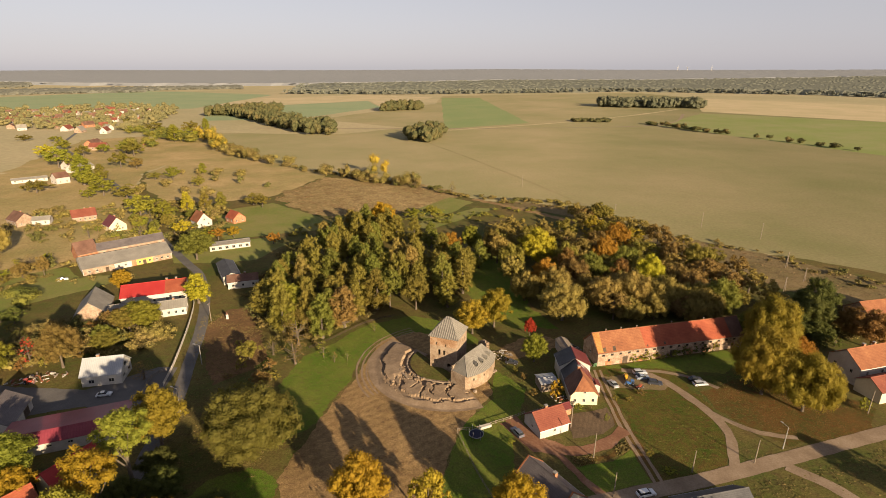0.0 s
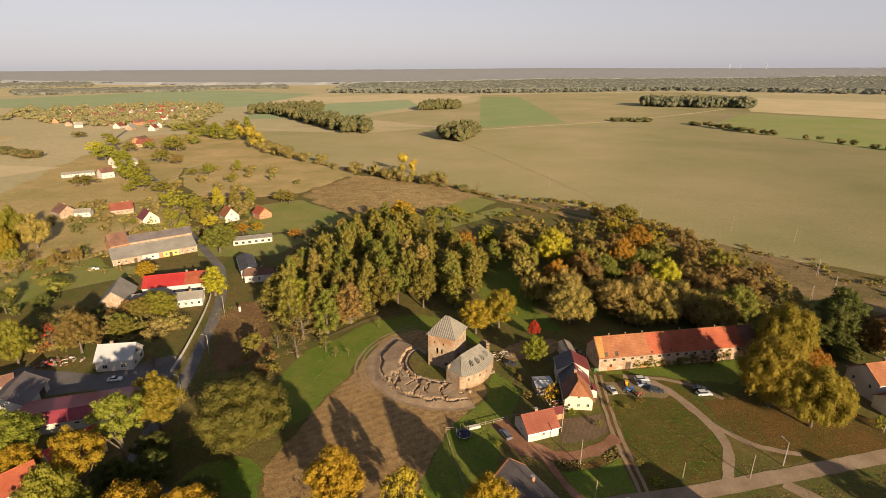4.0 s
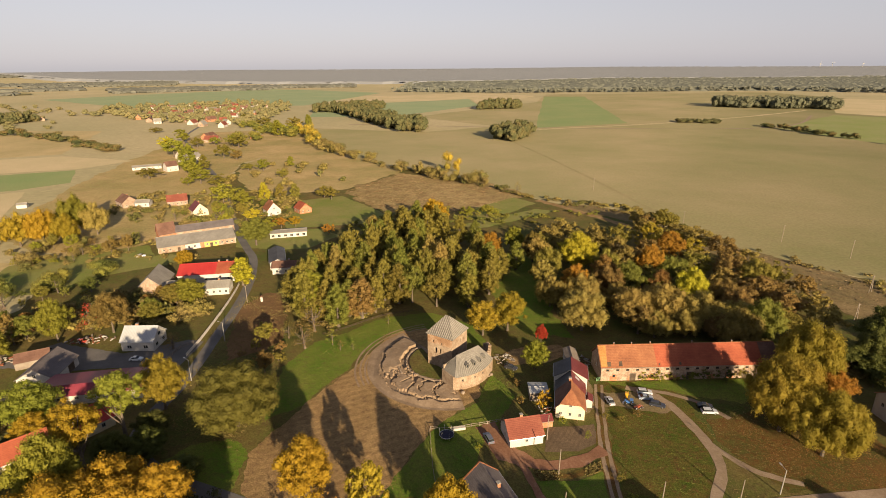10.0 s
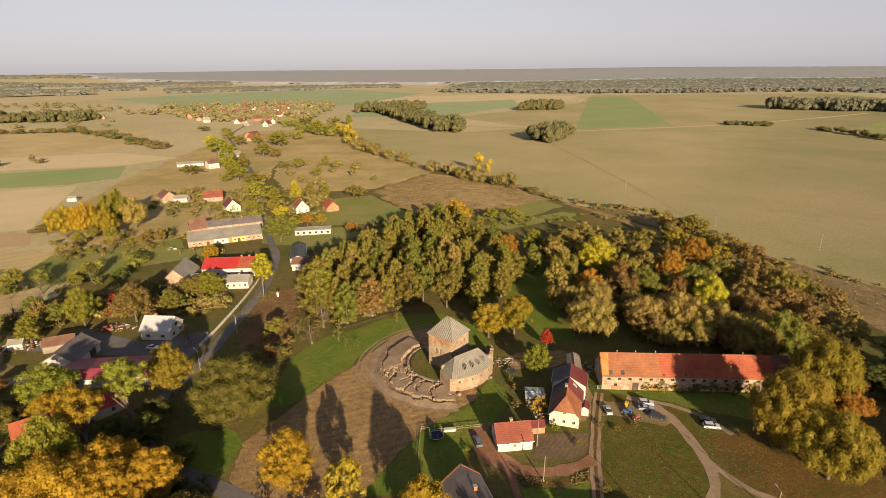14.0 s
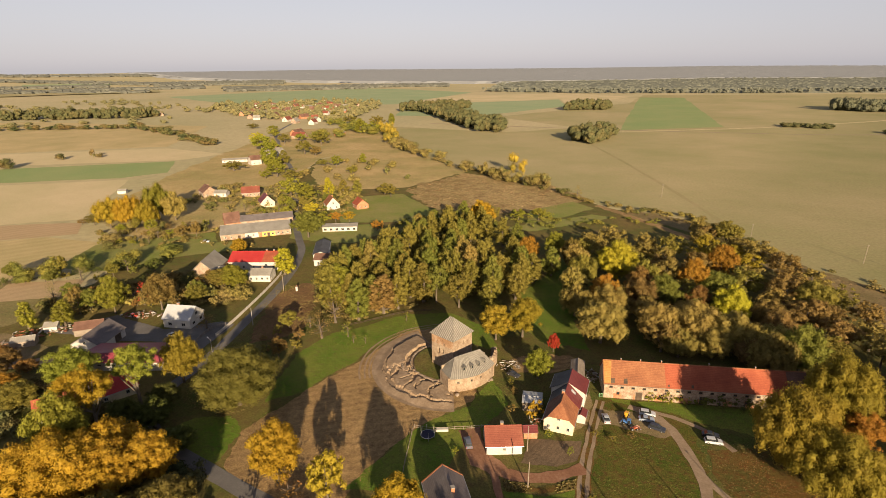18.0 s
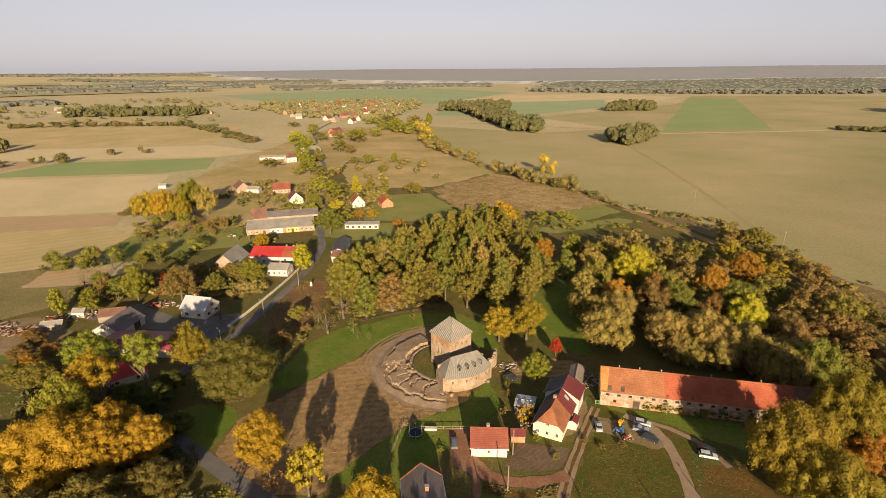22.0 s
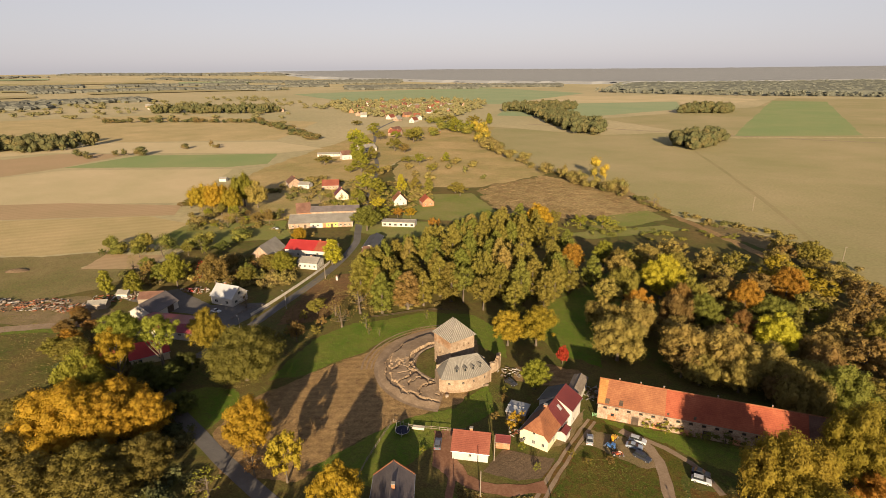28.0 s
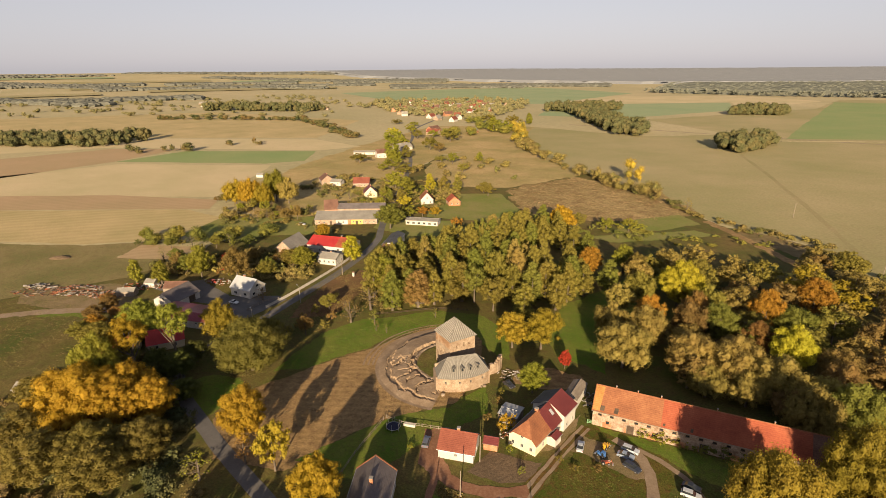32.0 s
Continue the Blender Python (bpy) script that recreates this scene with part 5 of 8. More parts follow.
# house group between the barn and the cottage
# brown tile on the west slope stands in for that slope's shade
gabled("house", "cream house with a half-hipped old orange tiled roof", "house", 36.9, -18.2, 90, 7.4, 7.4, 3.4, 7.3, PLASTER_CREAM, TILE_ORANGE, HOUSES, left=3, front=1, roof2=TILE_BROWN, win=(0.8, 1.0), chimneys=((3.3, 0.2),), half_hip=0.7, gable_win=1)
gabled("house", "house with a maroon metal roof and skylights", "house", 37.1, -9.6, 90, 9.4, 7.6, 3.5, 7.05, PLASTER_WHITE, TILE_MAROON, HOUSES, roof2=ROOF_SLATE, back=1, skylights=((-1.2, -1.7, 0.8, 1.4), (1.6, 1.8, 0.9, 1.6)))
gabled("house_wing", "tall white house wing with a maroon metal roof", "house", 37.2, -6.0, 90, 6.6, 9.0, 4.9, 7.35, PLASTER_WHITE, TILE_MAROON, HOUSES, roof2=ROOF_SLATE, front=2, right=1, win=(0.8, 1.0))
gabled("porch", "low white porch with a maroon metal roof", "porch", 41.7, -14.6, 90, 3.0, 2.4, 2.3, 2.9, PLASTER_WHITE, TILE_MAROON, HOUSES, over=0.2)
gabled("shed", "pale sheet-roofed shed beside a golden shrub", "shed", 28.3, -12.9, 10, 5.0, 5.2, 2.6, 2.9, TIMBER, ROOF_WHITE, "farm buildings", over=0.2)
gabled("hut", "small brown hut with a maroon roof", "shed", 30.4, -25.4, 23, 3.4, 2.8, 2.0, 2.9, BRICK_OLD, TILE_MAROON, "farm buildings", over=0.2)
gabled("lean_to", "old shed with a patched grey timber roof", "shed", 37.8, 5.4, 97, 9.6, 3.6, 3.2, 3.9, PLASTER_WHITE, TIMBER, "farm buildings", over=0.2)
# low house south of the gravel road
gabled("house", "low house with a dark slate roof beside the gravel road", "house", 54, -60, 12.5, 15, 7, 2.8, 5.3, PLASTER_WHITE, ROOF_SLATE, HOUSES, front=3, back=3, right=1)
# white house by the road
gabled("house", "white house with a pale metal roof beside the farm yard", "house", -102.3, -7.6, 12, 10.6, 8.6, 3.6, 7.0, PLASTER_WHITE, ROOF_WHITE, HOUSES, front=2, right=2, left=1, back=2, win=(1.5, 1.2), chimneys=((-1.5, 0.3),), gable_win=1)
shed = thing("machine_shed", "long low shed with a dull red sheet roof and white wall", "shed", "farm buildings", "", pose(-103.4, -43.4, 0, 0, 0, 21.5))
part("wall", boxes((-2.5, 0, -0.1, 24, 0.3, 3.3)), PLASTER_WHITE, shed, "white plastered front wall")
part("wall", boxes((-2.5, 10.7, -0.1, 24, 11, 3.6)), PLASTER_WHITE, shed)
for x0 in (-2.5, 23.7):
    bm = bmesh.new()
    prof = [(0.3, -0.1), (10.7, -0.1), (10.7, 3.6), (2.4, 4.95), (0.3, 3.3)]
    a, b = [[bm.verts.new((x, q, z)) for q, z in prof] for x in (x0, x0 + 0.3)]
    bm.faces.new(b)
    bm.faces.new(a[::-1])
    for k in range(5):
        bm.faces.new((a[k], a[(k + 1) % 5], b[(k + 1) % 5], b[k]))
    part("gable_wall", bm, PLASTER_WHITE, shed)
for pts in ([(-2.9, -0.4, 3.05), (24.4, -0.4, 3.05), (24.4, 2.4, 5.1), (-2.9, 2.4, 5.1)], [(-2.9, 2.4, 5.105), (24.4, 2.4, 5.105), (24.4, 11.5, 3.6), (-2.9, 11.5, 3.6)]):
    bm = bmesh.new()
    slab(bm, pts, 0.12)
    part("roof_slope", bm, SHED_RED, shed, "dull red metal sheets")
for k in range(5):
    window_part(shed, 3 + 4.4 * k, 0, 1.7, 1.2, 0.7, -90)
gabled("farm_barn", "grey-walled farm barn with a dark grey sheet roof", "barn", -116.8, -30.2, -72, 13, 10.2, 3.2, 6.4, PLASTER_GREY, ROOF_GREY, "farm buildings", doors=((-2.5, 1, 3.2, 3.0),), gable_win=1)
gabled("farm_shed", "low shed with a brown tiled roof behind the yard", "shed", -128.5, -24.5, 40, 9, 6, 2.4, 4.2, TIMBER, TILE_BROWN, "farm buildings", over=0.2)
gabled("hut", "small pale hut among stored farm goods", "shed", -142.5, -28.6, 30, 4.5, 3.6, 2.2, 3.2, PLASTER_WHITE, ROOF_ETERNIT, "farm buildings", over=0.2)
gabled("farm_shed", "low grey shed among farm scrap", "shed", -140.5, -39.5, 42, 7, 4, 2.2, 3.2, TIMBER, ROOF_ETERNIT, "farm buildings", over=0.2)
gb = gabled("long_barn", "long grey-roofed barn with brick and yellow fronts", "barn", -154.4, 94.6, 40, 37, 19.5, 3.1, 5.9, PLASTER_GREY, ROOF_ETERNIT, "farm buildings", right=2)
gabled("long_barn", "long grey barn standing behind another", "barn", -162.0, 113.5, 40, 30, 8, 3.4, 5.8, PLASTER_OLD, ROOF_GREY, "farm buildings", front=6)
gabled("barn", "old barn with a steep brown tiled roof", "barn", -177.5, 101, 50, 8.5, 8.5, 3.2, 8.2, BRICK_OLD, TILE_BROWN, "farm buildings")
gabled("house", "farmhouse with a bright red metal roof", "house", -117.6, 51.8, 20.8, 23, 13.4, 4.0, 6.8, PLASTER_WHITE, TILE_BRIGHT, HOUSES, split=((4.0, TILE_RED),), front=5, back=4, left=1, chimneys=((4.5, 0.5), (8, 0.4)))
gabled("house_wing", "low white wing with a grey sheet roof", "house", -104.2, 38.0, 20, 9.6, 7.4, 3.2, 4.9, PLASTER_WHITE, ROOF_ETERNIT, HOUSES, front=4, right=2, chimneys=((0.5, 0.3),))
gabled("barn", "barn with a steep weathered grey-brown roof", "barn", -133.8, 37.6, -67, 16, 10.5, 2.6, 7.4, PLASTER_OLD, ROOF_ETERNIT, "farm buildings")
gabled("outbuilding", "low outbuilding with a grey roof", "shed", -123.5, 37.5, 22, 8, 6, 2.4, 3.6, PLASTER_GREY, ROOF_ETERNIT, "farm buildings")
gabled("house", "flat-pitched house with a dark grey roof", "house", -97, 74.5, -61, 20, 6.8, 3.8, 5.2, PLASTER_WHITE, ROOF_SLATE, HOUSES, front=3, right=1)
gabled("house", "white house with a brown roof by the road", "house", -87, 64.7, 18, 12, 7, 3.2, 5.0, PLASTER_WHITE, TILE_BROWN, HOUSES, front=3, right=2, chimneys=((1, 0.3),))
gabled("long_shed", "long white garage with a pale metal roof", "shed", -112.2, 116, 25.4, 19.5, 7.5, 2.8, 3.5, PLASTER_GREY, ROOF_ETERNIT, "farm buildings", front=6, win=(1.6, 1.4), sill=0.6)
gabled("house", "cream gabled house with a maroon roof", "house", -190.5, 148.5, -40, 10, 9, 3.6, 8.0, PLASTER_CREAM, TILE_MAROON, HOUSES, right=2, left=2, front=2, gable_win=1, chimneys=((1, 0.4),))
gabled("house", "white gabled house with an orange roof", "house", -144.5, 157.5, -45, 10, 8.5, 3.6, 8.2, PLASTER_WHITE, TILE_ORANGE, HOUSES, right=2, left=2, front=2, gable_win=1, chimneys=((1, 0.4),))
gabled("house", "low house with a rust-red roof", "house", -127, 165, -40, 9, 8, 3, 6.5, BRICK_OLD, TILE_RED, HOUSES, right=2, front=2)
gabled("house", "pinkish house with a brown roof", "house", -253, 160, -30, 12, 10, 3.6, 7.6, PLASTER_OLD, TILE_BROWN, HOUSES, right=2, front=3, chimneys=((1, 0.4),))
gabled("shed", "grey roofed shed beside a house", "shed", -241, 161, 20, 9, 6.5, 3, 4.6, PLASTER_GREY, ROOF_ETERNIT, HOUSES, front=2)
gabled("house", "long house with a brick-red roof", "house", -221.5, 169.5, 38, 12.5, 9, 3.2, 6.8, PLASTER_OLD, TILE_BRICK, HOUSES, front=5, right=2, chimneys=((1, 0.4), (4, 0.3)))
gabled("hut", "small white hut at the edge of the stubble field", "shed", -320, 143, 30, 6, 4, 2.4, 3.4, PLASTER_WHITE, ROOF_ETERNIT, "farm buildings", over=0.2)
# house and barn behind the oaks
gabled("house", "tall grey house with a brown tiled roof and dormers", "house", 125, -6.5, 15, 17, 10, 6.0, 9.6, PLASTER_WHITE, TILE_ORANGE, HOUSES, front=3, back=3, right=2, left=2, win=(0.9, 1.2), sill=3.4, chimneys=((-2, 0.4), (2, 0.4)))
gabled("house_wing", "low wing with a brown tiled roof", "house", 124, -16.5, 15, 14, 7.5, 3.8, 6.2, PLASTER_CREAM, TILE_BRICK, HOUSES, right=2, front=2)
gabled("barn", "barn with an orange tiled roof behind the trees", "barn", 160, 30, 12, 26, 11, 4.5, 8.5, PLASTER_OLD, TILE_ORANGE, "farm buildings", left=2, front=4)
# red-roofed cottages by the lower road
gabled("cottage", "cottage with a red roof and pale verge under the trees", "house", -91, -61.5, 55, 10, 8, 2.9, 5.8, PLASTER_CREAM, TILE_RED, HOUSES, right=1, front=2)
gabled("cottage", "small cottage with a red metal roof among trees", "house", -85.0, -49.8, 65, 11, 7.6, 2.9, 6.2, PLASTER_CREAM, TILE_BRIGHT, HOUSES, right=1, left=1, front=2)
gabled("hut", "small white hut behind the golden trees", "shed", -88, -88.5, 30, 5, 4, 2.4, 3.6, PLASTER_WHITE, ROOF_ETERNIT, HOUSES, over=0.2, front=1)
# the long barn's front, painted in sections
for x0, x1, mat in ((-18.3, -6.05, PLASTER_OLD), (-6, 0.95, PLASTER_GREY), (1, 2.95, BRICK_OLD), (3, 9.95, PLASTER_YELLOW), (10, 18.3, PLASTER_OLD)):
    part("facade", boxes((x0, -9.79, 0, x1, -9.755, 3.0)), mat, gb)
for k, x in enumerate((-16, -13, -9, -4.4, -1.6, 4.4, 6.4, 8.6, 11.6, 14, 16.6)):
    if k in (2, 6):
        door_part(gb, x, -9.8, 0, 1.5, 2.2, -90, TIMBER_DARK)
    else:
        window_part(gb, x, -9.8, 1.0, 1.0, 1.0, -90)
gabled("house", "two-storey house with a dark brown roof by the fields", "house", -312, 282, 60, 10, 9, 5.0, 8.6, PLASTER_GREY, TILE_BROWN, HOUSES, front=2, right=2, left=2)
gabled("long_shed", "long low white shed by the fields", "shed", -341, 287, 38, 24, 7, 2.6, 3.8, PLASTER_WHITE, ROOF_ETERNIT, "farm buildings", front=5)

# ---- castle tower and its ruins ----
TW = pose(0, 0, 0, 0, 0, -21.0)
tower = thing("castle_tower", "square medieval stone tower with a grey seamed hipped roof", "tower", "", "", TW)
HW, EAVE, APEX = 4.4, 11.3, 16.2
BAND = surface("bare_warm_masonry", (0.16, 0.085, 0.045), (0.27, 0.165, 0.095), (0.36, 0.27, 0.19), 0.5, 2.5, spread=0.12)


def wall_with_holes(parent, name, length, height, thick, holes, m, material, z0=0.0):
    """A wall slab along x with rectangular openings that go through it."""
    xs = sorted({-length / 2, length / 2, *[q for h in holes for q in (h[0], h[0] + h[2])]})
    zs = sorted({z0, height, *[q for h in holes for q in (h[1], h[1] + h[3])]})
    bm = bmesh.new()
    for a, b in zip(xs, xs[1:]):
        for c, d in zip(zs, zs[1:]):
            mx, mz = (a + b) / 2, (c + d) / 2
            if not any(h[0] < mx < h[0] + h[2] and h[1] < mz < h[1] + h[3] for h in holes):
                box(bm, a, 0, c, b, thick, d, m)
    bmesh.ops.remove_doubles(bm, verts=bm.verts, dist=0.001)
    seen_f = {}
    for f in bm.faces:
        key = tuple(round(q, 3) for q in f.calc_center_median())
        seen_f.setdefault(key, []).append(f)
    bmesh.ops.delete(bm, geom=[f for fs in seen_f.values() if len(fs) > 1 for f in fs], context="FACES_ONLY")
    return part(name, bm, material, parent)


face_holes = {
    0: [(-2.6, 8.6, 0.45, 0.8), (0.4, 8.3, 0.5, 0.8), (-1.9, 5.2, 0.9, 1.9), (-0.3, 5.3, 0.8, 1.6), (1.2, 1.6, 1.0, 1.1), (-2.4, 2.3, 0.4, 0.5)],
    90: [(-2.4, 8.4, 0.45, 0.8), (0.1, 8.6, 0.6, 1.1), (2.0, 8.6, 0.45, 0.8), (-2.2, 4.6, 0.9, 1.1), (1.0, 3.0, 0.5, 0.7)],
    180: [(-1, 8.5, 0.5, 0.8), (1.6, 5.2, 0.6, 1.0)],
    270: [(-2, 8.5, 0.5, 0.8), (1.2, 5.2, 0.6, 1.0)],
}
for ang, holes in face_holes.items():
    m = pose(0, 0, 0, 0, 0, ang) @ pose(0, -HW, 0)
    wall_with_holes(tower, "wall", 2 * HW - (0 if ang % 180 == 0 else 0.8 * 2), EAVE, 0.8, holes, m, STONE, -0.3)
# strip of bare warm masonry below the eaves
for ang in (0, 270):
    holes = [(h[0] - 0.06, max(8.3, h[1] - 0.06), h[2] + 0.12, h[3] + 0.12) for h in face_holes[ang] if h[1] + h[3] > 8.3]
    m = pose(0, 0, 0, 0, 0, ang) @ pose(0, -HW - 0.02, 0)
    b = wall_with_holes(tower, "masonry_band", 2 * HW - 0.06, EAVE - 0.24, 0.016, holes, m, BAND, 8.3)
part("timber_floor", boxes((-HW + 0.8, -HW + 0.8, 7.4, HW - 0.8, HW - 0.8, 7.6)), TIMBER_DARK, tower)
part("cornice", boxes((-HW - 0.18, -HW - 0.18, EAVE - 0.22, HW + 0.18, -HW + 0.0, EAVE + 0.02), (-HW - 0.18, HW, EAVE - 0.22, HW + 0.18, HW + 0.18, EAVE + 0.02), (-HW - 0.18, -HW, EAVE - 0.22, -HW, HW, EAVE + 0.02), (HW, -HW, EAVE - 0.22, HW + 0.18, HW, EAVE + 0.02)), TIMBER, tower)


def seamed_slope(parent, corners, n, material, name="roof_slope", seam=0.16, thick=0.12):
    """A roof slope of n strips with raised seams. corners: eave a, eave b, top b, top a."""
    a, b, c, d = [Vector(q) for q in corners]
    bm = bmesh.new()
    slab(bm, [a, b, c, d] if (c - d).length > 0.01 else [a, b, c], thick)
    slope = part(name, bm, material, parent)
    nrm = (b - a).cross(c - a).normalized()
    nrm = nrm if nrm.z > 0 else -nrm
    up = (((c + d) / 2) - ((a + b) / 2))
    along = (b - a).normalized()
    up = (up - along * up.dot(along)).normalized()
    for k in range(n + 1):
        s = a.lerp(b, k / n)
        # run up the slope until it meets a hip or the ridge
        best = None
        for p, q in ((b, c), (c, d), (d, a)):
            if (q - p).length < 0.01:
                continue
            e = q - p
            w = s - p
            den = up.dot(up) * e.dot(e) - up.dot(e) ** 2
            if abs(den) < 1e-9:
                continue
            tu = (up.dot(e) * w.dot(e) - e.dot(e) * w.dot(up)) / den
            te = (up.dot(up) * w.dot(e) - up.dot(e) * w.dot(up)) / den
            if tu > 0.15 and -0.01 <= te <= 1.01 and (best is None or tu < best):
                best = tu
        if best:
            t = s + up * best
            o = nrm * (seam * 0.4)
            sd = along * seam * 0.5
            bm = bmesh.new()
            vs = [bm.verts.new(q) for q in (s - sd, s + sd, t + sd, t - sd)]
            ws = [bm.verts.new(q + nrm * seam) for q in (s - sd, s + sd, t + sd, t - sd)]
            for f in ((0, 1, 5, 4), (1, 2, 6, 5), (2, 3, 7, 6), (3, 0, 4, 7), (4, 5, 6, 7)):
                bm.faces.new([(vs + ws)[i] for i in f])
            part("roof_seam", bm, ROOF_SEAM, slope)
    return slope


E4 = HW + 0.42
ZE = EAVE - 0.12
R1, R2 = (-0.55, 0.0, APEX), (0.55, 0.0, APEX)
seamed_slope(tower, [(-E4, -E4, ZE), (E4, -E4, ZE), R2, R1], 14, ROOF_ZINC)
seamed_slope(tower, [(E4, -E4, ZE), (E4, E4, ZE), R2, R2], 14, ROOF_ZINC)
seamed_slope(tower, [(E4, E4, ZE), (-E4, E4, ZE), R1, R2], 14, ROOF_ZINC)
seamed_slope(tower, [(-E4, E4, ZE), (-E4, -E4, ZE), R1, R1], 14, ROOF_ZINC)
bm = bmesh.new()
for c in ((-E4, -E4), (E4, -E4), (E4, E4), (-E4, E4)):
    tube(bm, (*c, ZE + 0.02), (R1 if c[0] < 0 else R2), 0.1, 0.1, 5)
tube(bm, R1, R2, 0.12, 0.12, 6, True)
part("hip_cap", bm, ROOF_ZINC, tower)

# curved residential wing in front of the tower
wing = thing("castle_wing", "curved stone castle wing with a grey seamed roof and dormers", "castle wing")
P0, P1 = Vector((4.9, -15.0, 0)), Vector((14.1, -2.4, 0))
chord = P1 - P0
out_n = Vector((chord.y, -chord.x, 0)).normalized()


def front_point(u, z=0.0, push=0.0):
    """A point of the curved front, u from 0 to 1."""
    p = P0 + chord * u + out_n * (2.3 * 4 * u * (1 - u) + push)
    return Vector((p.x, p.y, z))


WALL_H = 4.6
NSEG = 24
win_at = [0.14, 0.40, 0.62, 0.84]
bm = bmesh.new()
for k in range(NSEG):
    u0, u1 = k / NSEG, (k + 1) / NSEG
    hole = any(abs((u0 + u1) / 2 - w) < 0.5 / NSEG + 1e-6 for w in win_at)
    for za, zb in (((-0.3, 2.6), (3.4, WALL_H)) if hole else ((-0.3, WALL_H),)):
        q = [front_point(u0, za), front_point(u1, za), front_point(u1, za, -0.8), front_point(u0, za, -0.8)]
        lo = [bm.verts.new(p) for p in q]
        hi = [bm.verts.new(Vector((p.x, p.y, zb))) for p in q]
        bm.faces.new(hi)
        bm.faces.new(lo[::-1])
        for j in range(4):
            bm.faces.new((lo[j], lo[(j + 1) % 4], hi[(j + 1) % 4], hi[j]))
bmesh.ops.remove_doubles(bm, verts=bm.verts, dist=0.002)
part("wall", bm, STONE, wing, "curved pale stone front wall")
BL, BR = Vector((0.8, -11.2, 0)), Vector((10.2, 0.6, 0))
for a, b in ((P0, BL), (BR, P1), (BL, BR)):
    d = (b - a)
    m = Matrix.Translation(a) @ Matrix.Rotation(math.atan2(d.y, d.x), 4, "Z")
    part("wall", box(bmesh.new(), 0.05, 0 if a != BL else -0.4, -0.3, d.length - 0.05, 0.4 if a != BL else 0, WALL_H - 0.01 if a != BL else 6.0, m), STONE, wing)
RA, RB = Vector((4.6, -9.8, 8.6)), Vector((9.9, -2.9, 8.6))
# front slope in strips from the curved eave to the ridge
bm = bmesh.new()
NS = 26
top_line = [RA.lerp(RB, k / NS) for k in range(NS + 1)]
eave_line = [front_point(k / NS, WALL_H - 0.1, 0.4) for k in range(NS + 1)]
for k in range(NS):
    slab(bm, [eave_line[k], eave_line[k + 1], top_line[k + 1], top_line[k]], 0.12)
bmesh.ops.remove_doubles(bm, verts=bm.verts, dist=0.06)
part("roof_slope", bm, ROOF_ZINC, wing, "grey roof sheets fanned over the curved wall")
for k in range(NS + 1):
    if k % 1 == 0:
        a, b = eave_line[k], top_line[k]
        bm = bmesh.new()
        tube(bm, a + Vector((0, 0, 0.02)), b + Vector((0, 0, 0.02)), 0.12, 0.09, 4)
        part("roof_seam", bm, ROOF_SEAM, wing)
EL, ER = BL + Vector((-0.3, 0.1, WALL_H - 0.1)), BR + Vector((0.3, 0.3, WALL_H + 0.2))
for hip_pts in ([eave_line[0], EL, RA], [eave_line[-1], ER, RB]):
    slab_bm = bmesh.new()
    slab(slab_bm, hip_pts, 0.12)
    part("roof_hip", slab_bm, ROOF_ZINC, wing)
slab_bm = bmesh.new()
slab(slab_bm, [EL + Vector((0, 0, 0.8)), ER + Vector((0, 0, 0.6)), RB, RA], 0.12)
part("roof_slope", slab_bm, ROOF_ZINC, wing)
bm = bmesh.new()
tube(bm, RA, RB, 0.13, 0.13, 6, True)
part("ridge_cap", bm, ROOF_ZINC, wing)
for u in (0.26, 0.45, 0.63, 0.81):
    e, t = front_point(u, WALL_H, 0.4), RA.lerp(RB, u)
    p = e.lerp(t, 0.36)
    d = (e - t)
    ang = math.degrees(math.atan2(d.y, d.x)) + 90
    m = Matrix.Translation(p) @ pose(0, 0, 0, 0, 0, ang)
    dm = part("dormer", box(box(bmesh.new(), -0.45, -0.35, -0.5, -0.3, 1.3, 0.75, m), 0.3, -0.35, -0.5, 0.45, 1.3, 0.75, m), ROOF_ZINC, wing, "small dormer with a dark opening")
    bm = bmesh.new()
    slab(bm, [m @ Vector(q) for q in ((-0.6, -0.55, 0.72), (0, -0.55, 1.15), (0, 1.6, 1.15), (-0.6, 1.6, 0.72))], 0.07)
    slab(bm, [m @ Vector(q) for q in ((0, -0.55, 1.152), (0.6, -0.55, 0.72), (0.6, 1.6, 0.72), (0, 1.6, 1.152))], 0.07)
    part("dormer_roof", bm, ROOF_ZINC, dm)
    part("dormer_window", box(bmesh.new(), -0.298, -0.2, -0.45, 0.298, -0.15, 0.8, m), GLASS, dm)
for u in win_at:
    p = front_point(round(u * NSEG - 0.5) / NSEG + 0.5 / NSEG, 2.6, -0.35)
    t0, t1 = front_point(u - 0.01), front_point(u + 0.01)
    ang = math.degrees(math.atan2((t1 - t0).y, (t1 - t0).x))
    window_part(wing, p.x, p.y, p.z, 0.62, 0.8, ang - 90, TIMBER)

# broken wall beside the wing
ruin_rng = np.random.default_rng(17)


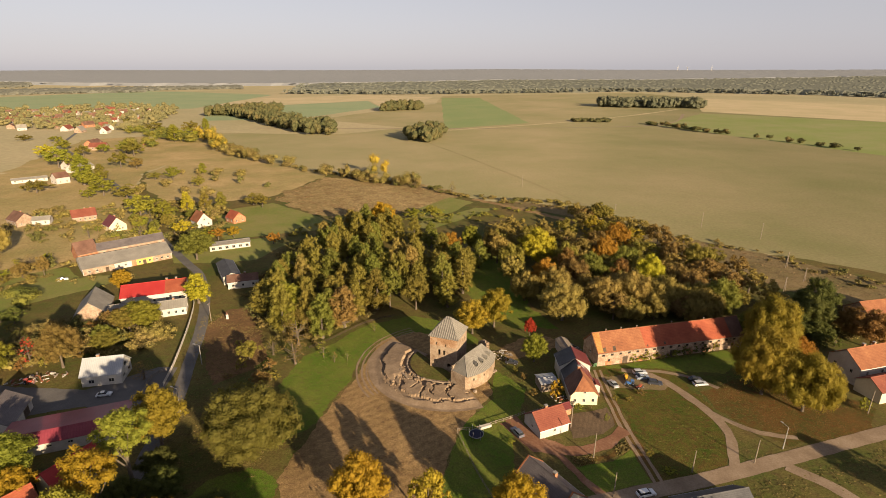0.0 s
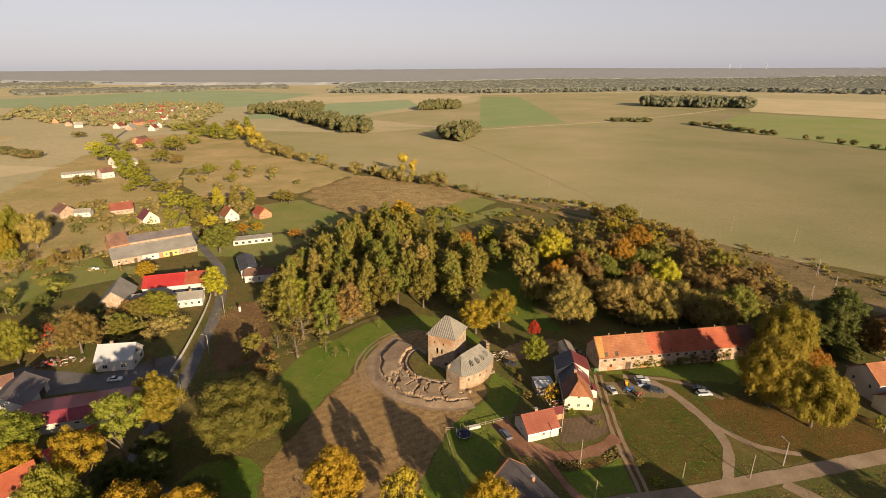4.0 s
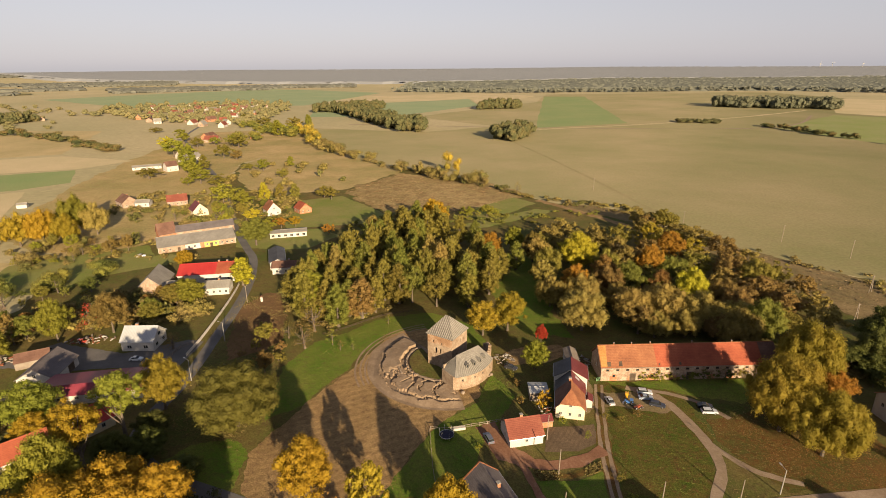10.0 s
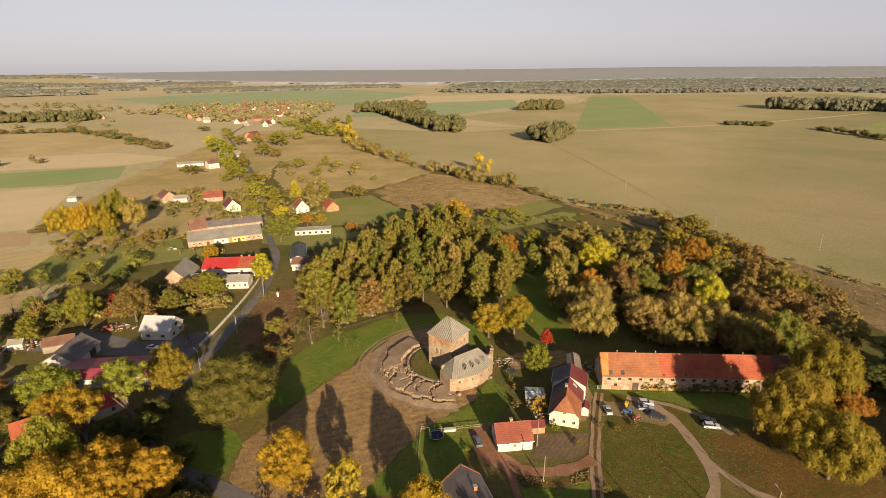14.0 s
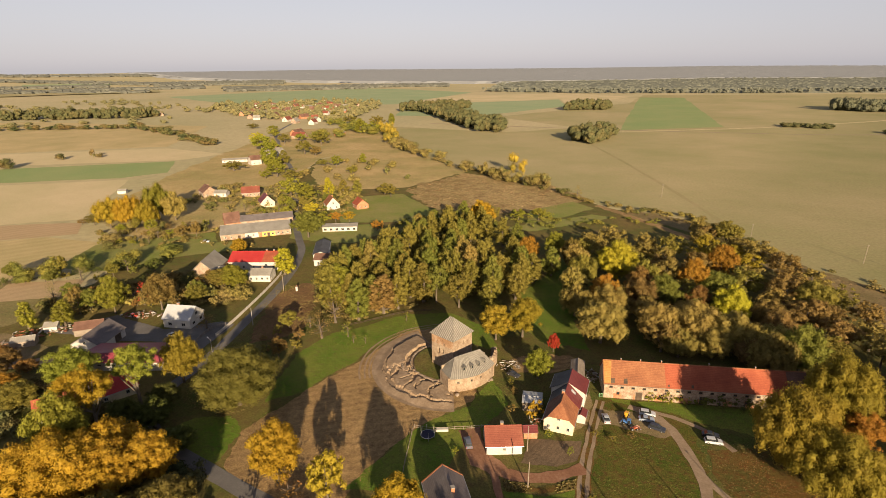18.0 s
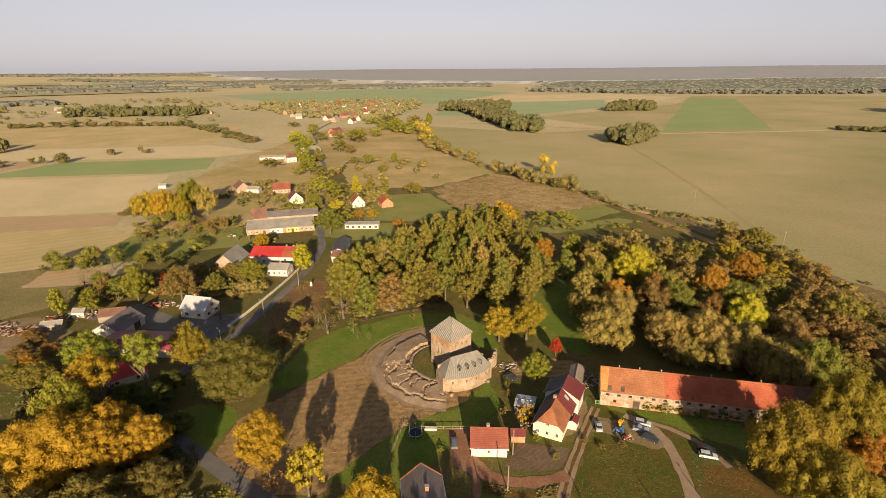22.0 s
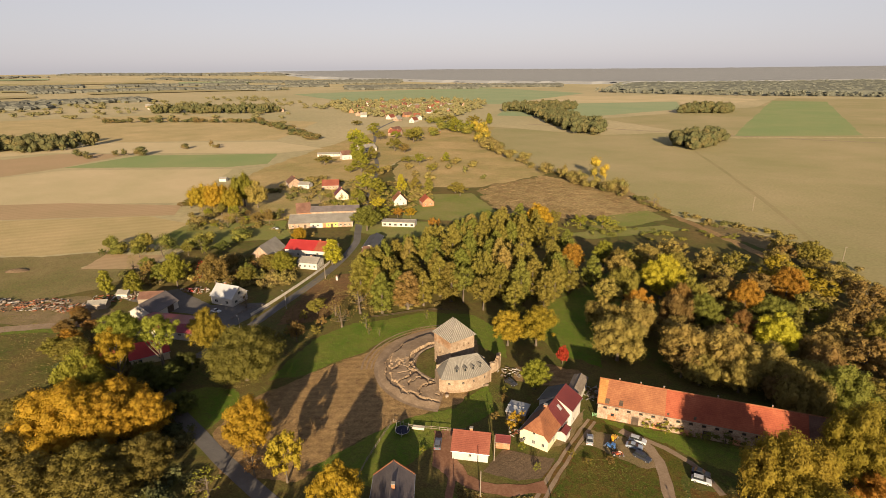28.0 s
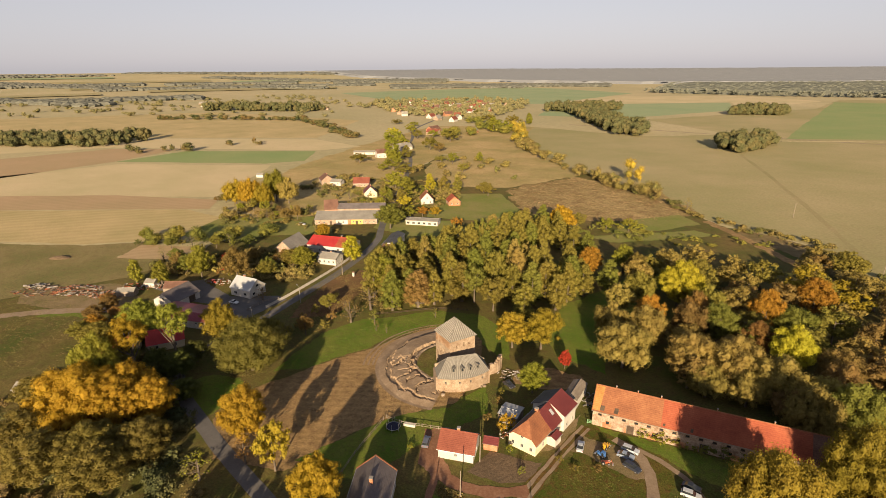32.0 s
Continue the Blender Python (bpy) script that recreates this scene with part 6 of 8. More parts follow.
def broken_wall(name, label, pts, height, thick, mat, parent=None, rough=0.35, step=0.7):
    """A ruined wall along a line, its top broken to uneven heights."""
    line = smooth_line(pts, step)
    bm = bmesh.new()
    for k in range(len(line) - 1):
        a, b = line[k], line[k + 1]
        d = (b - a).normalized()
        s = Vector((-d.y, d.x, 0)) * thick / 2
        f = 1 - rough + rough * 2 * (0.5 + 0.5 * noise.noise(Vector((a.x * 0.6, a.y * 0.6, 3.1)))) * ruin_rng.uniform(0.6, 1.1)
        h = height * f
        jit = lambda: Vector((ruin_rng.normal() * 0.06, ruin_rng.normal() * 0.06, ruin_rng.normal() * 0.06))
        q = [a + s, a - s, b - s, b + s]
        lo = [bm.verts.new(p + Vector((0, 0, -0.1))) for p in q]
        hi = [bm.verts.new(p + Vector((0, 0, h)) + jit()) for p in q]
        bm.faces.new(hi[::-1])
        for j in range(4):
            bm.faces.new((lo[j], hi[j], hi[(j + 1) % 4], lo[(j + 1) % 4]))
    bmesh.ops.recalc_face_normals(bm, faces=bm.faces)
    ob = new(name, mesh_from(name, bm, mat))
    return tagged(ob, label, "ruin", "castle ruins")


broken_wall("ruin_wall", "tall broken stone wall beside the castle wing", [(11.6, 1.6), (12.6, 4.4), (12.0, 7.4), (10.2, 9.4)], 3.6, 0.9, STONE, rough=0.5)
broken_wall("ruin_wall", "low broken retaining wall of the tower mound", [(12.9 * math.cos(radians(a)), 12.9 * math.sin(radians(a)) if a < 230 else 11.6 * math.sin(radians(a))) for a in range(150, 278, 12)], 0.8, 0.42, RUIN, rough=0.12, step=0.8)
broken_wall("ruin_wall", "low excavated stone wall in the dig", [(15.6 * math.cos(radians(a)), 15.6 * math.sin(radians(a))) for a in range(196, 222, 8)], 1.25, 0.5, RUIN, rough=0.3, step=0.6)

# the dig: banks of spoil and trenches round the mound
dv, df = [], []
ND, NR = 210, 78
for i in range(ND + 1):
    a = radians(140 + 152 * i / ND)
    for j in range(NR + 1):
        r = 8.0 + 17.0 * j / NR
        x, y = r * math.cos(a), r * math.sin(a)
        n1 = noise.noise(Vector((x * 0.22, y * 0.22, 1)))
        n2 = noise.noise(Vector((x * 0.7, y * 0.7, 5)))
        n3 = noise.noise(Vector((x * 1.9, y * 1.9, 9)))
        n4 = noise.noise(Vector((x * 3.7, y * 3.7, 13)))
        rr = r + 0.9 * n1 + 0.35 * n2 + 0.34 * n3 + 0.22 * n4
        wob = noise.noise(Vector((x * 0.16, y * 0.16, 21)))
        wob2 = noise.noise(Vector((x * 0.13, y * 0.13, 41)))
        wob3 = noise.noise(Vector((x * 0.2, y * 0.2, 61)))
        roll = 0.14 * n1 + 0.07 * n2 + 0.035 * n3 + 0.02 * n4
        side = min(1.0, max(0.0, (math.degrees(a) - 200 + 8 * wob) / 10))
        # one side: a broad flat bank of spoil between a ditch and the outer scarp
        if rr < 14.6 + 0.8 * wob2:
            bank = 0.13 + 0.05 * n3
        elif rr < 20.2 + 0.8 * wob3:
            bank = 1.25 + roll - 0.06 * (rr - 15)
        elif rr < 21.0 + 0.8 * wob3:
            bank = 0.13
        else:
            bank = 0.42 + roll * 0.5 - 0.16 * (rr - 21.0)
        # the other: levelled ground cut by narrow crooked trenches
        cut = 0.95 + roll - 0.04 * (rr - 14)
        seam_a = noise.noise(Vector((x * 0.14 + 3, y * 0.14, 31))) + 0.16 * n2 + 0.05 * n4
        seam_b = noise.noise(Vector((x * 0.19, y * 0.19 + 7, 57))) + 0.14 * n2
        if abs(seam_a) < 0.06 or (abs(seam_b) < 0.05 and rr < 18):
            cut = 0.15
        if 20.4 + 1.2 * wob3 < rr < 21.6 + 1.5 * wob3 + 0.5 * n2:
            cut = 0.12
        elif rr >= 21.6 + 1.5 * wob3 + 0.5 * n2:
            cut = 0.6 + roll - 0.2 * (rr - 21.6)
        if r < 11.7 + 0.3 * n3:
            z = 0.72
        elif rr < 12.8 + 0.7 * wob:
            z = 0.12
        else:
            z = bank * (1 - side) + cut * side
        edge = min(1.0, i / 8, (ND - i) / 8, (NR - j) / 4)
        dv.append((x, y, max(0.13, z * edge + 0.1 * (1 - edge))))
for i in range(ND):
    for j in range(NR):
        q = i * (NR + 1) + j
        df.append((q, q + 1, q + NR + 2, q + NR + 1))
dig = raw("ground_dig", dv, df, SAND)
tagged(dig, "sandy excavation with spoil banks and trenches round the tower", "dig", "", "structure")
mv = [(11.9 * math.cos(radians(a)) * (1 if a < 240 else 0.93), 11.9 * math.sin(radians(a)) * (1 if a < 240 else 0.93)) for a in range(148, 272, 6)]
patch("ground_meadow", mv + [(1.5, -8.0), (-2.5, -3.0), (-6.0, 1.5)], 0.78, GRASS, "olive grass on the tower mound", "grass", 1.5, 0.2)

# ---- far village, woods and skyline ----
far_rng = np.random.default_rng(77)
# muted walls and roofs stand in for haze over the far houses
FAR_ROOFS = (TILE_BRICK, TILE_BROWN, TILE_BROWN, TILE_BRICK, TILE_BROWN, ROOF_ETERNIT)
FAR_WALLS = (PLASTER_GREY, PLASTER_OLD, PLASTER_GREY, BRICK_OLD)


def far_house(x, y, yaw, L, W, eave, ridge, wall, roof):
    root = thing("house", "small village house with a tiled gable roof", "house", "far village houses", "", pose(x, y, rise(x, y), 0, 0, yaw))
    bm = bmesh.new()
    prof = [(-W / 2, -0.1), (W / 2, -0.1), (W / 2, eave), (0, ridge - 0.15), (-W / 2, eave)]
    a = [bm.verts.new((-L / 2, q, z)) for q, z in prof]
    b = [bm.verts.new((L / 2, q, z)) for q, z in prof]
    bm.faces.new(b)
    bm.faces.new(a[::-1])
    for k in range(5):
        bm.faces.new((a[k], a[(k + 1) % 5], b[(k + 1) % 5], b[k]))
    part("wall", bm, wall, root)
    for s in (-1, 1):
        bm = bmesh.new()
        p = (ridge - eave) / (W / 2)
        slab(bm, [(-L / 2 - 0.4, s * (W / 2 + 0.4), eave - 0.4 * p + 0.1), (L / 2 + 0.4, s * (W / 2 + 0.4), eave - 0.4 * p + 0.1), (L / 2 + 0.4, 0, ridge + 0.1), (-L / 2 - 0.4, 0, ridge + 0.1)], 0.15)
        part("roof_slope", bm, roof, root)
    chimney_part(root, L * 0.15, 0.3, ridge - 0.6, ridge + 0.8)
    for x0, f in ((L / 2, 0), (-L / 2, 180)):
        window_part(root, x0, 0, 1.2, 1.4, 1.3, f)
    for k in (-1, 1):
        window_part(root, k * L * 0.25, -W / 2, 1.2, 1.4, 1.3, -90)
    return root


VILLAGE = [(-650, 680), (-825, 810), (-900, 960), (-830, 1150), (-680, 1150), (-600, 970), (-550, 815), (-480, 620)]
spots = scatter(VILLAGE, 38, far_rng)[:70]
for x, y in spots:
    far_house(x, y, far_rng.uniform(0, 180), far_rng.uniform(10, 20), far_rng.uniform(8, 11), far_rng.uniform(3, 4.5), far_rng.uniform(7, 9.5), FAR_WALLS[int(far_rng.integers(4))], FAR_ROOFS[int(far_rng.integers(6))])
for x, y in ((-395, 470), (-420, 500), (-360, 515), (-330, 335), (-345, 350), (-1150, 640), (-1060, 690), (-1250, 600), (-1000, 640), (-1330, 640), (-900, 700)):
    far_house(x, y, far_rng.uniform(0, 180), far_rng.uniform(12, 22), far_rng.uniform(9, 12), 3.8, 8.0, FAR_WALLS[int(far_rng.integers(4))], FAR_ROOFS[int(far_rng.integers(6))])


def canopy(name, label, poly, h, w, cols, seed, cap, sides=7, sheet=False, top=1.04):
    """A wood far off: many small uneven crowns joined into one."""
    rng = np.random.default_rng(seed)
    vs, fs, spots, tries = [], [], [], 0
    xs, ys = [p[0] for p in poly], [p[1] for p in poly]
    while len(spots) < cap and tries < cap * 12:
        tries += 1
        p = (rng.uniform(min(xs), max(xs)), rng.uniform(min(ys), max(ys)))
        if inside(p, poly):
            spots.append(p)
    for x, y in spots:
        z0 = rise(x, y)
        if sides > 5:
            hh, ww = h * rng.uniform(0.65, 1.15), w * rng.uniform(0.7, 1.25)
            lobes = []
            for _ in range(7):
                d = rng.normal(size=3)
                d /= np.linalg.norm(d)
                lobes.append(((x + d[0] * ww * 0.28, y + d[1] * ww * 0.28, z0 + hh * (0.5 + 0.3 * d[2])), ww * rng.uniform(0.2, 0.3), min(1.6, hh / ww)))
            a, b = crown_cards(rng, lobes, 0.95, 4.6)
            n0 = len(vs)
            vs += a
            fs += [tuple(i + n0 for i in f) for f in b]
            lobe_cores(rng, lobes, vs, fs, 0.84, 6)
            continue
        hh, ww, k0 = h * (rng.uniform(0.84, top) if sheet else rng.uniform(0.7, 1.1)), w * rng.uniform(0.9, 1.5), len(vs)
        levels = ((0.8, 1.1), (0.92, 0.6)) if sheet else ((0.03, 1.0), (0.5, 1.15), (0.85, 0.7))
        for lz, lr in levels:
            for k in range(sides):
                a = math.tau * k / sides + rng.uniform(-0.3, 0.3)
                r = ww / 2 * lr * rng.uniform(0.75, 1.2)
                vs.append((x + r * math.cos(a), y + r * math.sin(a), z0 + hh * (lz + rng.uniform(-0.02, 0.02))))
        vs.append((x, y, z0 + hh))
        for j in range(len(levels) - 1):
            for k in range(sides):
                fs.append((k0 + j * sides + k, k0 + j * sides + (k + 1) % sides, k0 + (j + 1) * sides + (k + 1) % sides, k0 + (j + 1) * sides + k))
        for k in range(sides):
            q = k0 + (len(levels) - 1) * sides
            fs.append((q + k, q + (k + 1) % sides, k0 + len(levels) * sides))
    ob = raw(name, vs, fs, cols)
    if sheet:
        forest_floor(poly, cols, h * 0.86)
    return tagged(ob, label, "wood", "", "stuff")


def wood_material(name, lo, mid, hi, grain_lo=0.5, grain_hi=1.35, relief=1.0):
    m, t, b = nodes_of(name)
    geo = t.nodes.new("ShaderNodeNewGeometry")
    co = t.nodes.new("ShaderNodeTexCoord").outputs["Object"]
    tree = ramp_node(t, geo.outputs["Random Per Island"], ((0.0, lo), (0.55, mid), (1.0, hi)))
    stand = ramp_node(t, noise_node(t, co, 0.07, 3.0, 0.6), ((0.35, lo), (0.5, mid), (0.65, hi)))
    col = mix_node(t, 0.7, tree, stand)
    grain = ramp_node(t, noise_node(t, co, 0.6, 4.0, 0.7), ((0.35, (grain_lo,) * 3), (0.65, (grain_hi,) * 3)))
    link(t, mix_node(t, 1.0, col, grain, "MULTIPLY"), b.inputs["Base Color"])
    b.inputs["Roughness"].default_value, b.inputs["Specular IOR Level"].default_value = 1.0, 0.05
    bump_node(t, noise_node(t, co, 0.5, 5.0, 0.75), relief, 2.0, b)
    return m


WOOD_MIX = wood_material("far_mixed_wood", (0.066, 0.074, 0.034), (0.09, 0.09, 0.04), (0.13, 0.106, 0.044), 0.8, 1.15, 0.3)
WOOD_VILLAGE = wood_material("village_garden_trees", (0.12, 0.118, 0.058), (0.158, 0.146, 0.068), (0.2, 0.168, 0.074), 0.85, 1.15, 0.2)
WOOD_DARK = wood_material("far_pine_wood", (0.075, 0.083, 0.056), (0.1, 0.104, 0.066), (0.13, 0.128, 0.078), 0.8, 1.15, 0.3)


def forest_floor(poly, mat, lift, cell=45.0):
    """The closed canopy of a far forest, seen at a low angle."""
    xs, ys = [p[0] for p in poly], [p[1] for p in poly]
    vs, fs, idx = [], [], {}
    def at(i, j):
        if (i, j) not in idx:
            x, y = i * cell, j * cell
            idx[i, j] = len(vs)
            vs.append((x, y, rise(x, y) + lift + far_rng.uniform(-0.7, 0.7)))
        return idx[i, j]
    for i in range(int(min(xs) / cell) - 1, int(max(xs) / cell) + 1):
        for j in range(int(min(ys) / cell) - 1, int(max(ys) / cell) + 1):
            if inside(((i + 0.5) * cell, (j + 0.5) * cell), poly):
                fs.append((at(i, j), at(i + 1, j), at(i + 1, j + 1), at(i, j + 1)))
    uses = {}
    for f in fs:
        for k in f:
            uses[k] = uses.get(k, 0) + 1
    vs = [v if uses[k] == 4 else (v[0], v[1], rise(v[0], v[1]) - 0.5) for k, v in enumerate(vs)]
    return tagged(raw("forest_canopy", vs, fs, mat), "closed canopy of a distant forest", "forest", "", "stuff")


# forest base colour greyed and paled to stand for haze
WOOD_FOREST = wood_material("haze_toned_forest", (0.12, 0.13, 0.105), (0.15, 0.157, 0.125), (0.185, 0.185, 0.142), 0.8, 1.15, 0.4)
# belts greyed for haze, then darkened to offset their sunlit fronts
WOOD_BELT = wood_material("haze_toned_belts", (0.105, 0.109, 0.092), (0.12, 0.122, 0.102), (0.137, 0.137, 0.112), 0.85, 1.1, 0.2)
# bluish pale base colour paints haze over the skyline forest
WOOD_FAR = wood_material("haze_toned_far_forest", (0.225, 0.235, 0.245), (0.24, 0.25, 0.258), (0.256, 0.264, 0.27), 0.88, 1.1, 0.2)
canopy("copse", "round copse standing in the open field", [(-50, 558), (-38, 532), (-14, 526), (-2, 575), (-1, 634), (-26, 634)], 17, 15, WOOD_MIX, 1, 80)
canopy("copse", "long belt of trees at the field's edge", [(-420, 930), (-395, 960), (-270, 790), (-150, 640), (-152, 608), (-190, 610), (-300, 760)], 19, 17, WOOD_MIX, 2, 210)
canopy("copse", "small wood between green fields", [(-130, 1030), (-125, 1090), (-50, 1140), (-48, 1080)], 20, 20, WOOD_MIX, 3, 70)
canopy("copse", "wood before the far village", [(-470, 900), (-450, 980), (-350, 1060), (-360, 985)], 20, 20, WOOD_MIX, 4, 90)
canopy("copse", "dark isolated wood in the fields", [(370, 1150), (390, 1230), (600, 1190), (590, 1090), (480, 1110)], 22, 22, WOOD_DARK, 5, 220)
canopy("copse", "low bushes by a field pond", [(215, 790), (225, 815), (290, 800), (285, 780)], 6, 14, WOOD_MIX, 6, 30)
canopy("village_trees", "garden trees among the far village houses", [(-650, 690), (-930, 820), (-1010, 1000), (-850, 1220), (-640, 1190), (-540, 970), (-480, 800), (-440, 650)], 12, 15, WOOD_VILLAGE, 7, 380)
canopy("copse", "belt of tall trees beyond the hedges", [(-880, 640), (-900, 700), (-1150, 560), (-1110, 520)], 19, 18, WOOD_MIX, 8, 120)
canopy("copse", "trees beyond the strip fields", [(-840, 40), (-780, 125), (-690, 212), (-660, 200), (-640, 142), (-740, 66)], 16, 15, WOOD_MIX, 9, 160)
canopy("copse", "scattered bushes over the fallow land", [(-1900, 300), (-1500, 1100), (-900, 900), (-750, 560), (-1100, 300), (-1300, 100)], 8, 16, WOOD_VILLAGE, 10, 170)
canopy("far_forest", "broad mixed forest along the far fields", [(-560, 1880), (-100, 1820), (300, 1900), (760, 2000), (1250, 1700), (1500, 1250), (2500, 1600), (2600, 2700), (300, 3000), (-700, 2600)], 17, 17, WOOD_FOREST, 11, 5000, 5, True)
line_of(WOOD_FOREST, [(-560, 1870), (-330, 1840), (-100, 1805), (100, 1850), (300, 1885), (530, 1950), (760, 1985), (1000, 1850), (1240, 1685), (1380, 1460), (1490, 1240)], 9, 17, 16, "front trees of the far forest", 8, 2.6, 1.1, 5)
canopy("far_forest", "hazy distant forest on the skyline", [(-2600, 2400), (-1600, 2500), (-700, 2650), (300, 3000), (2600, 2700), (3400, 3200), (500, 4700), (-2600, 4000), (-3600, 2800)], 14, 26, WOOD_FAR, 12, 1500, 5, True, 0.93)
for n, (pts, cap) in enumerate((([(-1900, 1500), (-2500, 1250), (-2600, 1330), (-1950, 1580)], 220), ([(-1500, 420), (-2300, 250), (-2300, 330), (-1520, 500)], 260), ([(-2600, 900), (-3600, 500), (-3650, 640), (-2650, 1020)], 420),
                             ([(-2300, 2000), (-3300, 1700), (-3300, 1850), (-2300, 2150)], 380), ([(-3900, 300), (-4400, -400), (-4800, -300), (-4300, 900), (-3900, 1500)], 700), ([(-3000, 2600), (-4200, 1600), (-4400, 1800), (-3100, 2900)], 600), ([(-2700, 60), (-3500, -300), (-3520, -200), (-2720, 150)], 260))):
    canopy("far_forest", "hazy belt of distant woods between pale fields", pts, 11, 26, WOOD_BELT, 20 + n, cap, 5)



def far_strip(a0, a1, r0, r1, mat, label, lift=3.0):
    """A far field on the rising land: bearings in degrees from north, distances in metres; its corners run askew."""
    na, nr = max(2, int((a1 - a0) * 1.5)), max(2, int((r1 - r0) / 70))
    vs, fs = [], []
    for i in range(na + 1):
        a = radians(a0 + (a1 - a0) * i / na)
        for j in range(nr + 1):
            r = r0 + (r1 - r0) * j / nr + 22 * noise.noise(Vector((a * 40, j * 3.0, r0 * 0.01)))
            x, y = r * math.sin(a), r * math.cos(a)
            vs.append((x, y, rise(x, y) + lift))
    for i in range(na):
        for j in range(nr):
            q = i * (nr + 1) + j
            fs.append((q, q + nr + 1, q + nr + 2, q + 1))
    return tagged(raw("ground_field", vs, fs, mat), label, "field", "", "structure")


for n, (a0, a1, r0, r1, mat) in enumerate(((-80, -62, 3300, 3480, FIELD_TAN), (-74, -58, 2800, 2960, FIELD_TAN),
                                          (-68, -50, 2450, 2620, FIELD_TAN), (-90, -72, 2300, 2480, FIELD_TAN), (-60, -44, 3200, 3340, FIELD_HAZED), (-88, -70, 3800, 3960, FIELD_HAZED), (22, 34, 3150, 3260, FIELD_TAN))):
    far_strip(a0, a1, r0, r1, mat, "pale field strip far off between the woods")
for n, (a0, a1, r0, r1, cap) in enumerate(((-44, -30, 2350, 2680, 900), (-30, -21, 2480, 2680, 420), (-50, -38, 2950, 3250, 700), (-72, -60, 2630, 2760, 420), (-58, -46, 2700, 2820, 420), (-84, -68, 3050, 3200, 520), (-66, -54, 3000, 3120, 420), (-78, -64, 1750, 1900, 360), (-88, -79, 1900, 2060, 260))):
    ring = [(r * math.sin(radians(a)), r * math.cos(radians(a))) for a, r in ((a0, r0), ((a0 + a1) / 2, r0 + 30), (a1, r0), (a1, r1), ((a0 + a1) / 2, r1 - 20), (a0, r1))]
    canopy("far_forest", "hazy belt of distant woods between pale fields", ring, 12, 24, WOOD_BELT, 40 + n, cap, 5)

# ---- rough cover: tufts, weeds, fallen leaves and garden scrub ----
stuff_rng = np.random.default_rng(99)


def tufts(name, label, poly, n, size, mat, upright=0.6, avoid=()):
    """Grass tufts and weeds over a stretch of ground, joined into one."""
    xs, ys = [p[0] for p in poly], [p[1] for p in poly]
    vs, fs = [], []
    got = 0
    for _ in range(n * 6):
        if got >= n:
            break
        x, y = stuff_rng.uniform(min(xs), max(xs)), stuff_rng.uniform(min(ys), max(ys))
        if noise.noise(Vector((x * 0.12, y * 0.12, 2))) + stuff_rng.uniform(-0.35, 0.35) < -0.05 or not inside((x, y), poly):
            continue
        if any((x - a) ** 2 + (y - b) ** 2 < r * r for a, b, r in avoid):
            continue
        got += 1
        for k in range(2):
            a = stuff_rng.uniform(0, math.tau)
            s = size * stuff_rng.uniform(0.5, 1.5)
            h = s * upright * stuff_rng.uniform(0.5, 1.3)
            dx, dy = s * 0.5 * math.cos(a), s * 0.5 * math.sin(a)
            tx, ty = stuff_rng.uniform(-0.4, 0.4) * s, stuff_rng.uniform(-0.4, 0.4) * s
            k0 = len(vs)
            vs += [(x - dx, y - dy, 0.04), (x + dx, y + dy, 0.04), (x + dx * 0.7 + tx, y + dy * 0.7 + ty, 0.08 + h), (x - dx * 0.7 + tx, y - dy * 0.7 + ty, 0.08 + h * stuff_rng.uniform(0.5, 1))]
            fs.append((k0, k0 + 1, k0 + 2, k0 + 3))
    return tagged(raw(name, vs, fs, mat), label, "grass", "", "stuff")


def tuft_material(name, stops):
    m, t, b = nodes_of(name)
    geo = t.nodes.new("ShaderNodeNewGeometry")
    link(t, ramp_node(t, geo.outputs["Random Per Island"], stops), b.inputs["Base Color"])
    b.inputs["Roughness"].default_value, b.inputs["Specular IOR Level"].default_value = 0.9, 0.1
    return m


TUFT = tuft_material("grass_tufts", ((0.0, (0.11, 0.105, 0.03)), (0.5, (0.16, 0.125, 0.045)), (1.0, (0.22, 0.16, 0.065))))
WEED = tuft_material("green_weeds", ((0.0, (0.07, 0.1, 0.018)), (0.6, (0.11, 0.13, 0.026)), (1.0, (0.17, 0.15, 0.045))))
LITTER = tuft_material("fallen_leaves", ((0.0, (0.14, 0.07, 0.025)), (0.5, (0.25, 0.12, 0.04)), (1.0, (0.25, 0.13, 0.04))))
CLOD = tuft_material("soil_clods", ((0.0, (0.16, 0.098, 0.048)), (0.5, (0.23, 0.145, 0.068)), (1.0, (0.32, 0.215, 0.1))))
tufts("grass_tufts", "tufts of dry grass over the meadow by the cars", [(47, -16), (62, -17), (68, -26), (69, -36), (64, -44), (48, -47)], 1500, 0.26, WEED, 0.12)
tufts("grass_tufts", "tufts of dry grass along the gravel road", [(70, -14), (84, -8), (112, -14), (112, -32), (82, -41), (68, -46), (71, -28)], 1800, 0.26, TUFT, 0.12)
tufts("fallen_leaves", "fallen brown leaves under the oaks", [(78, -18), (92, -6), (108, -12), (114, -24), (104, -36), (84, -38)], 3400, 0.22, LITTER, 0.06)
tufts("grass_tufts", "rough grass on the slope by the village road", [(-73, -44), (-80, -4), (-92, 34), (-76, 40), (-56, 6), (-48, -22), (-42, -50)], 5000, 0.3, TUFT, 0.25)
tufts("weeds", "weeds along the edge of the dug soil", [(-46, -36), (-40, 4), (-26, 27), (-20, 20), (-27, 4), (-33, -22), (-38, -48)], 1400, 0.24, WEED, 0.2)
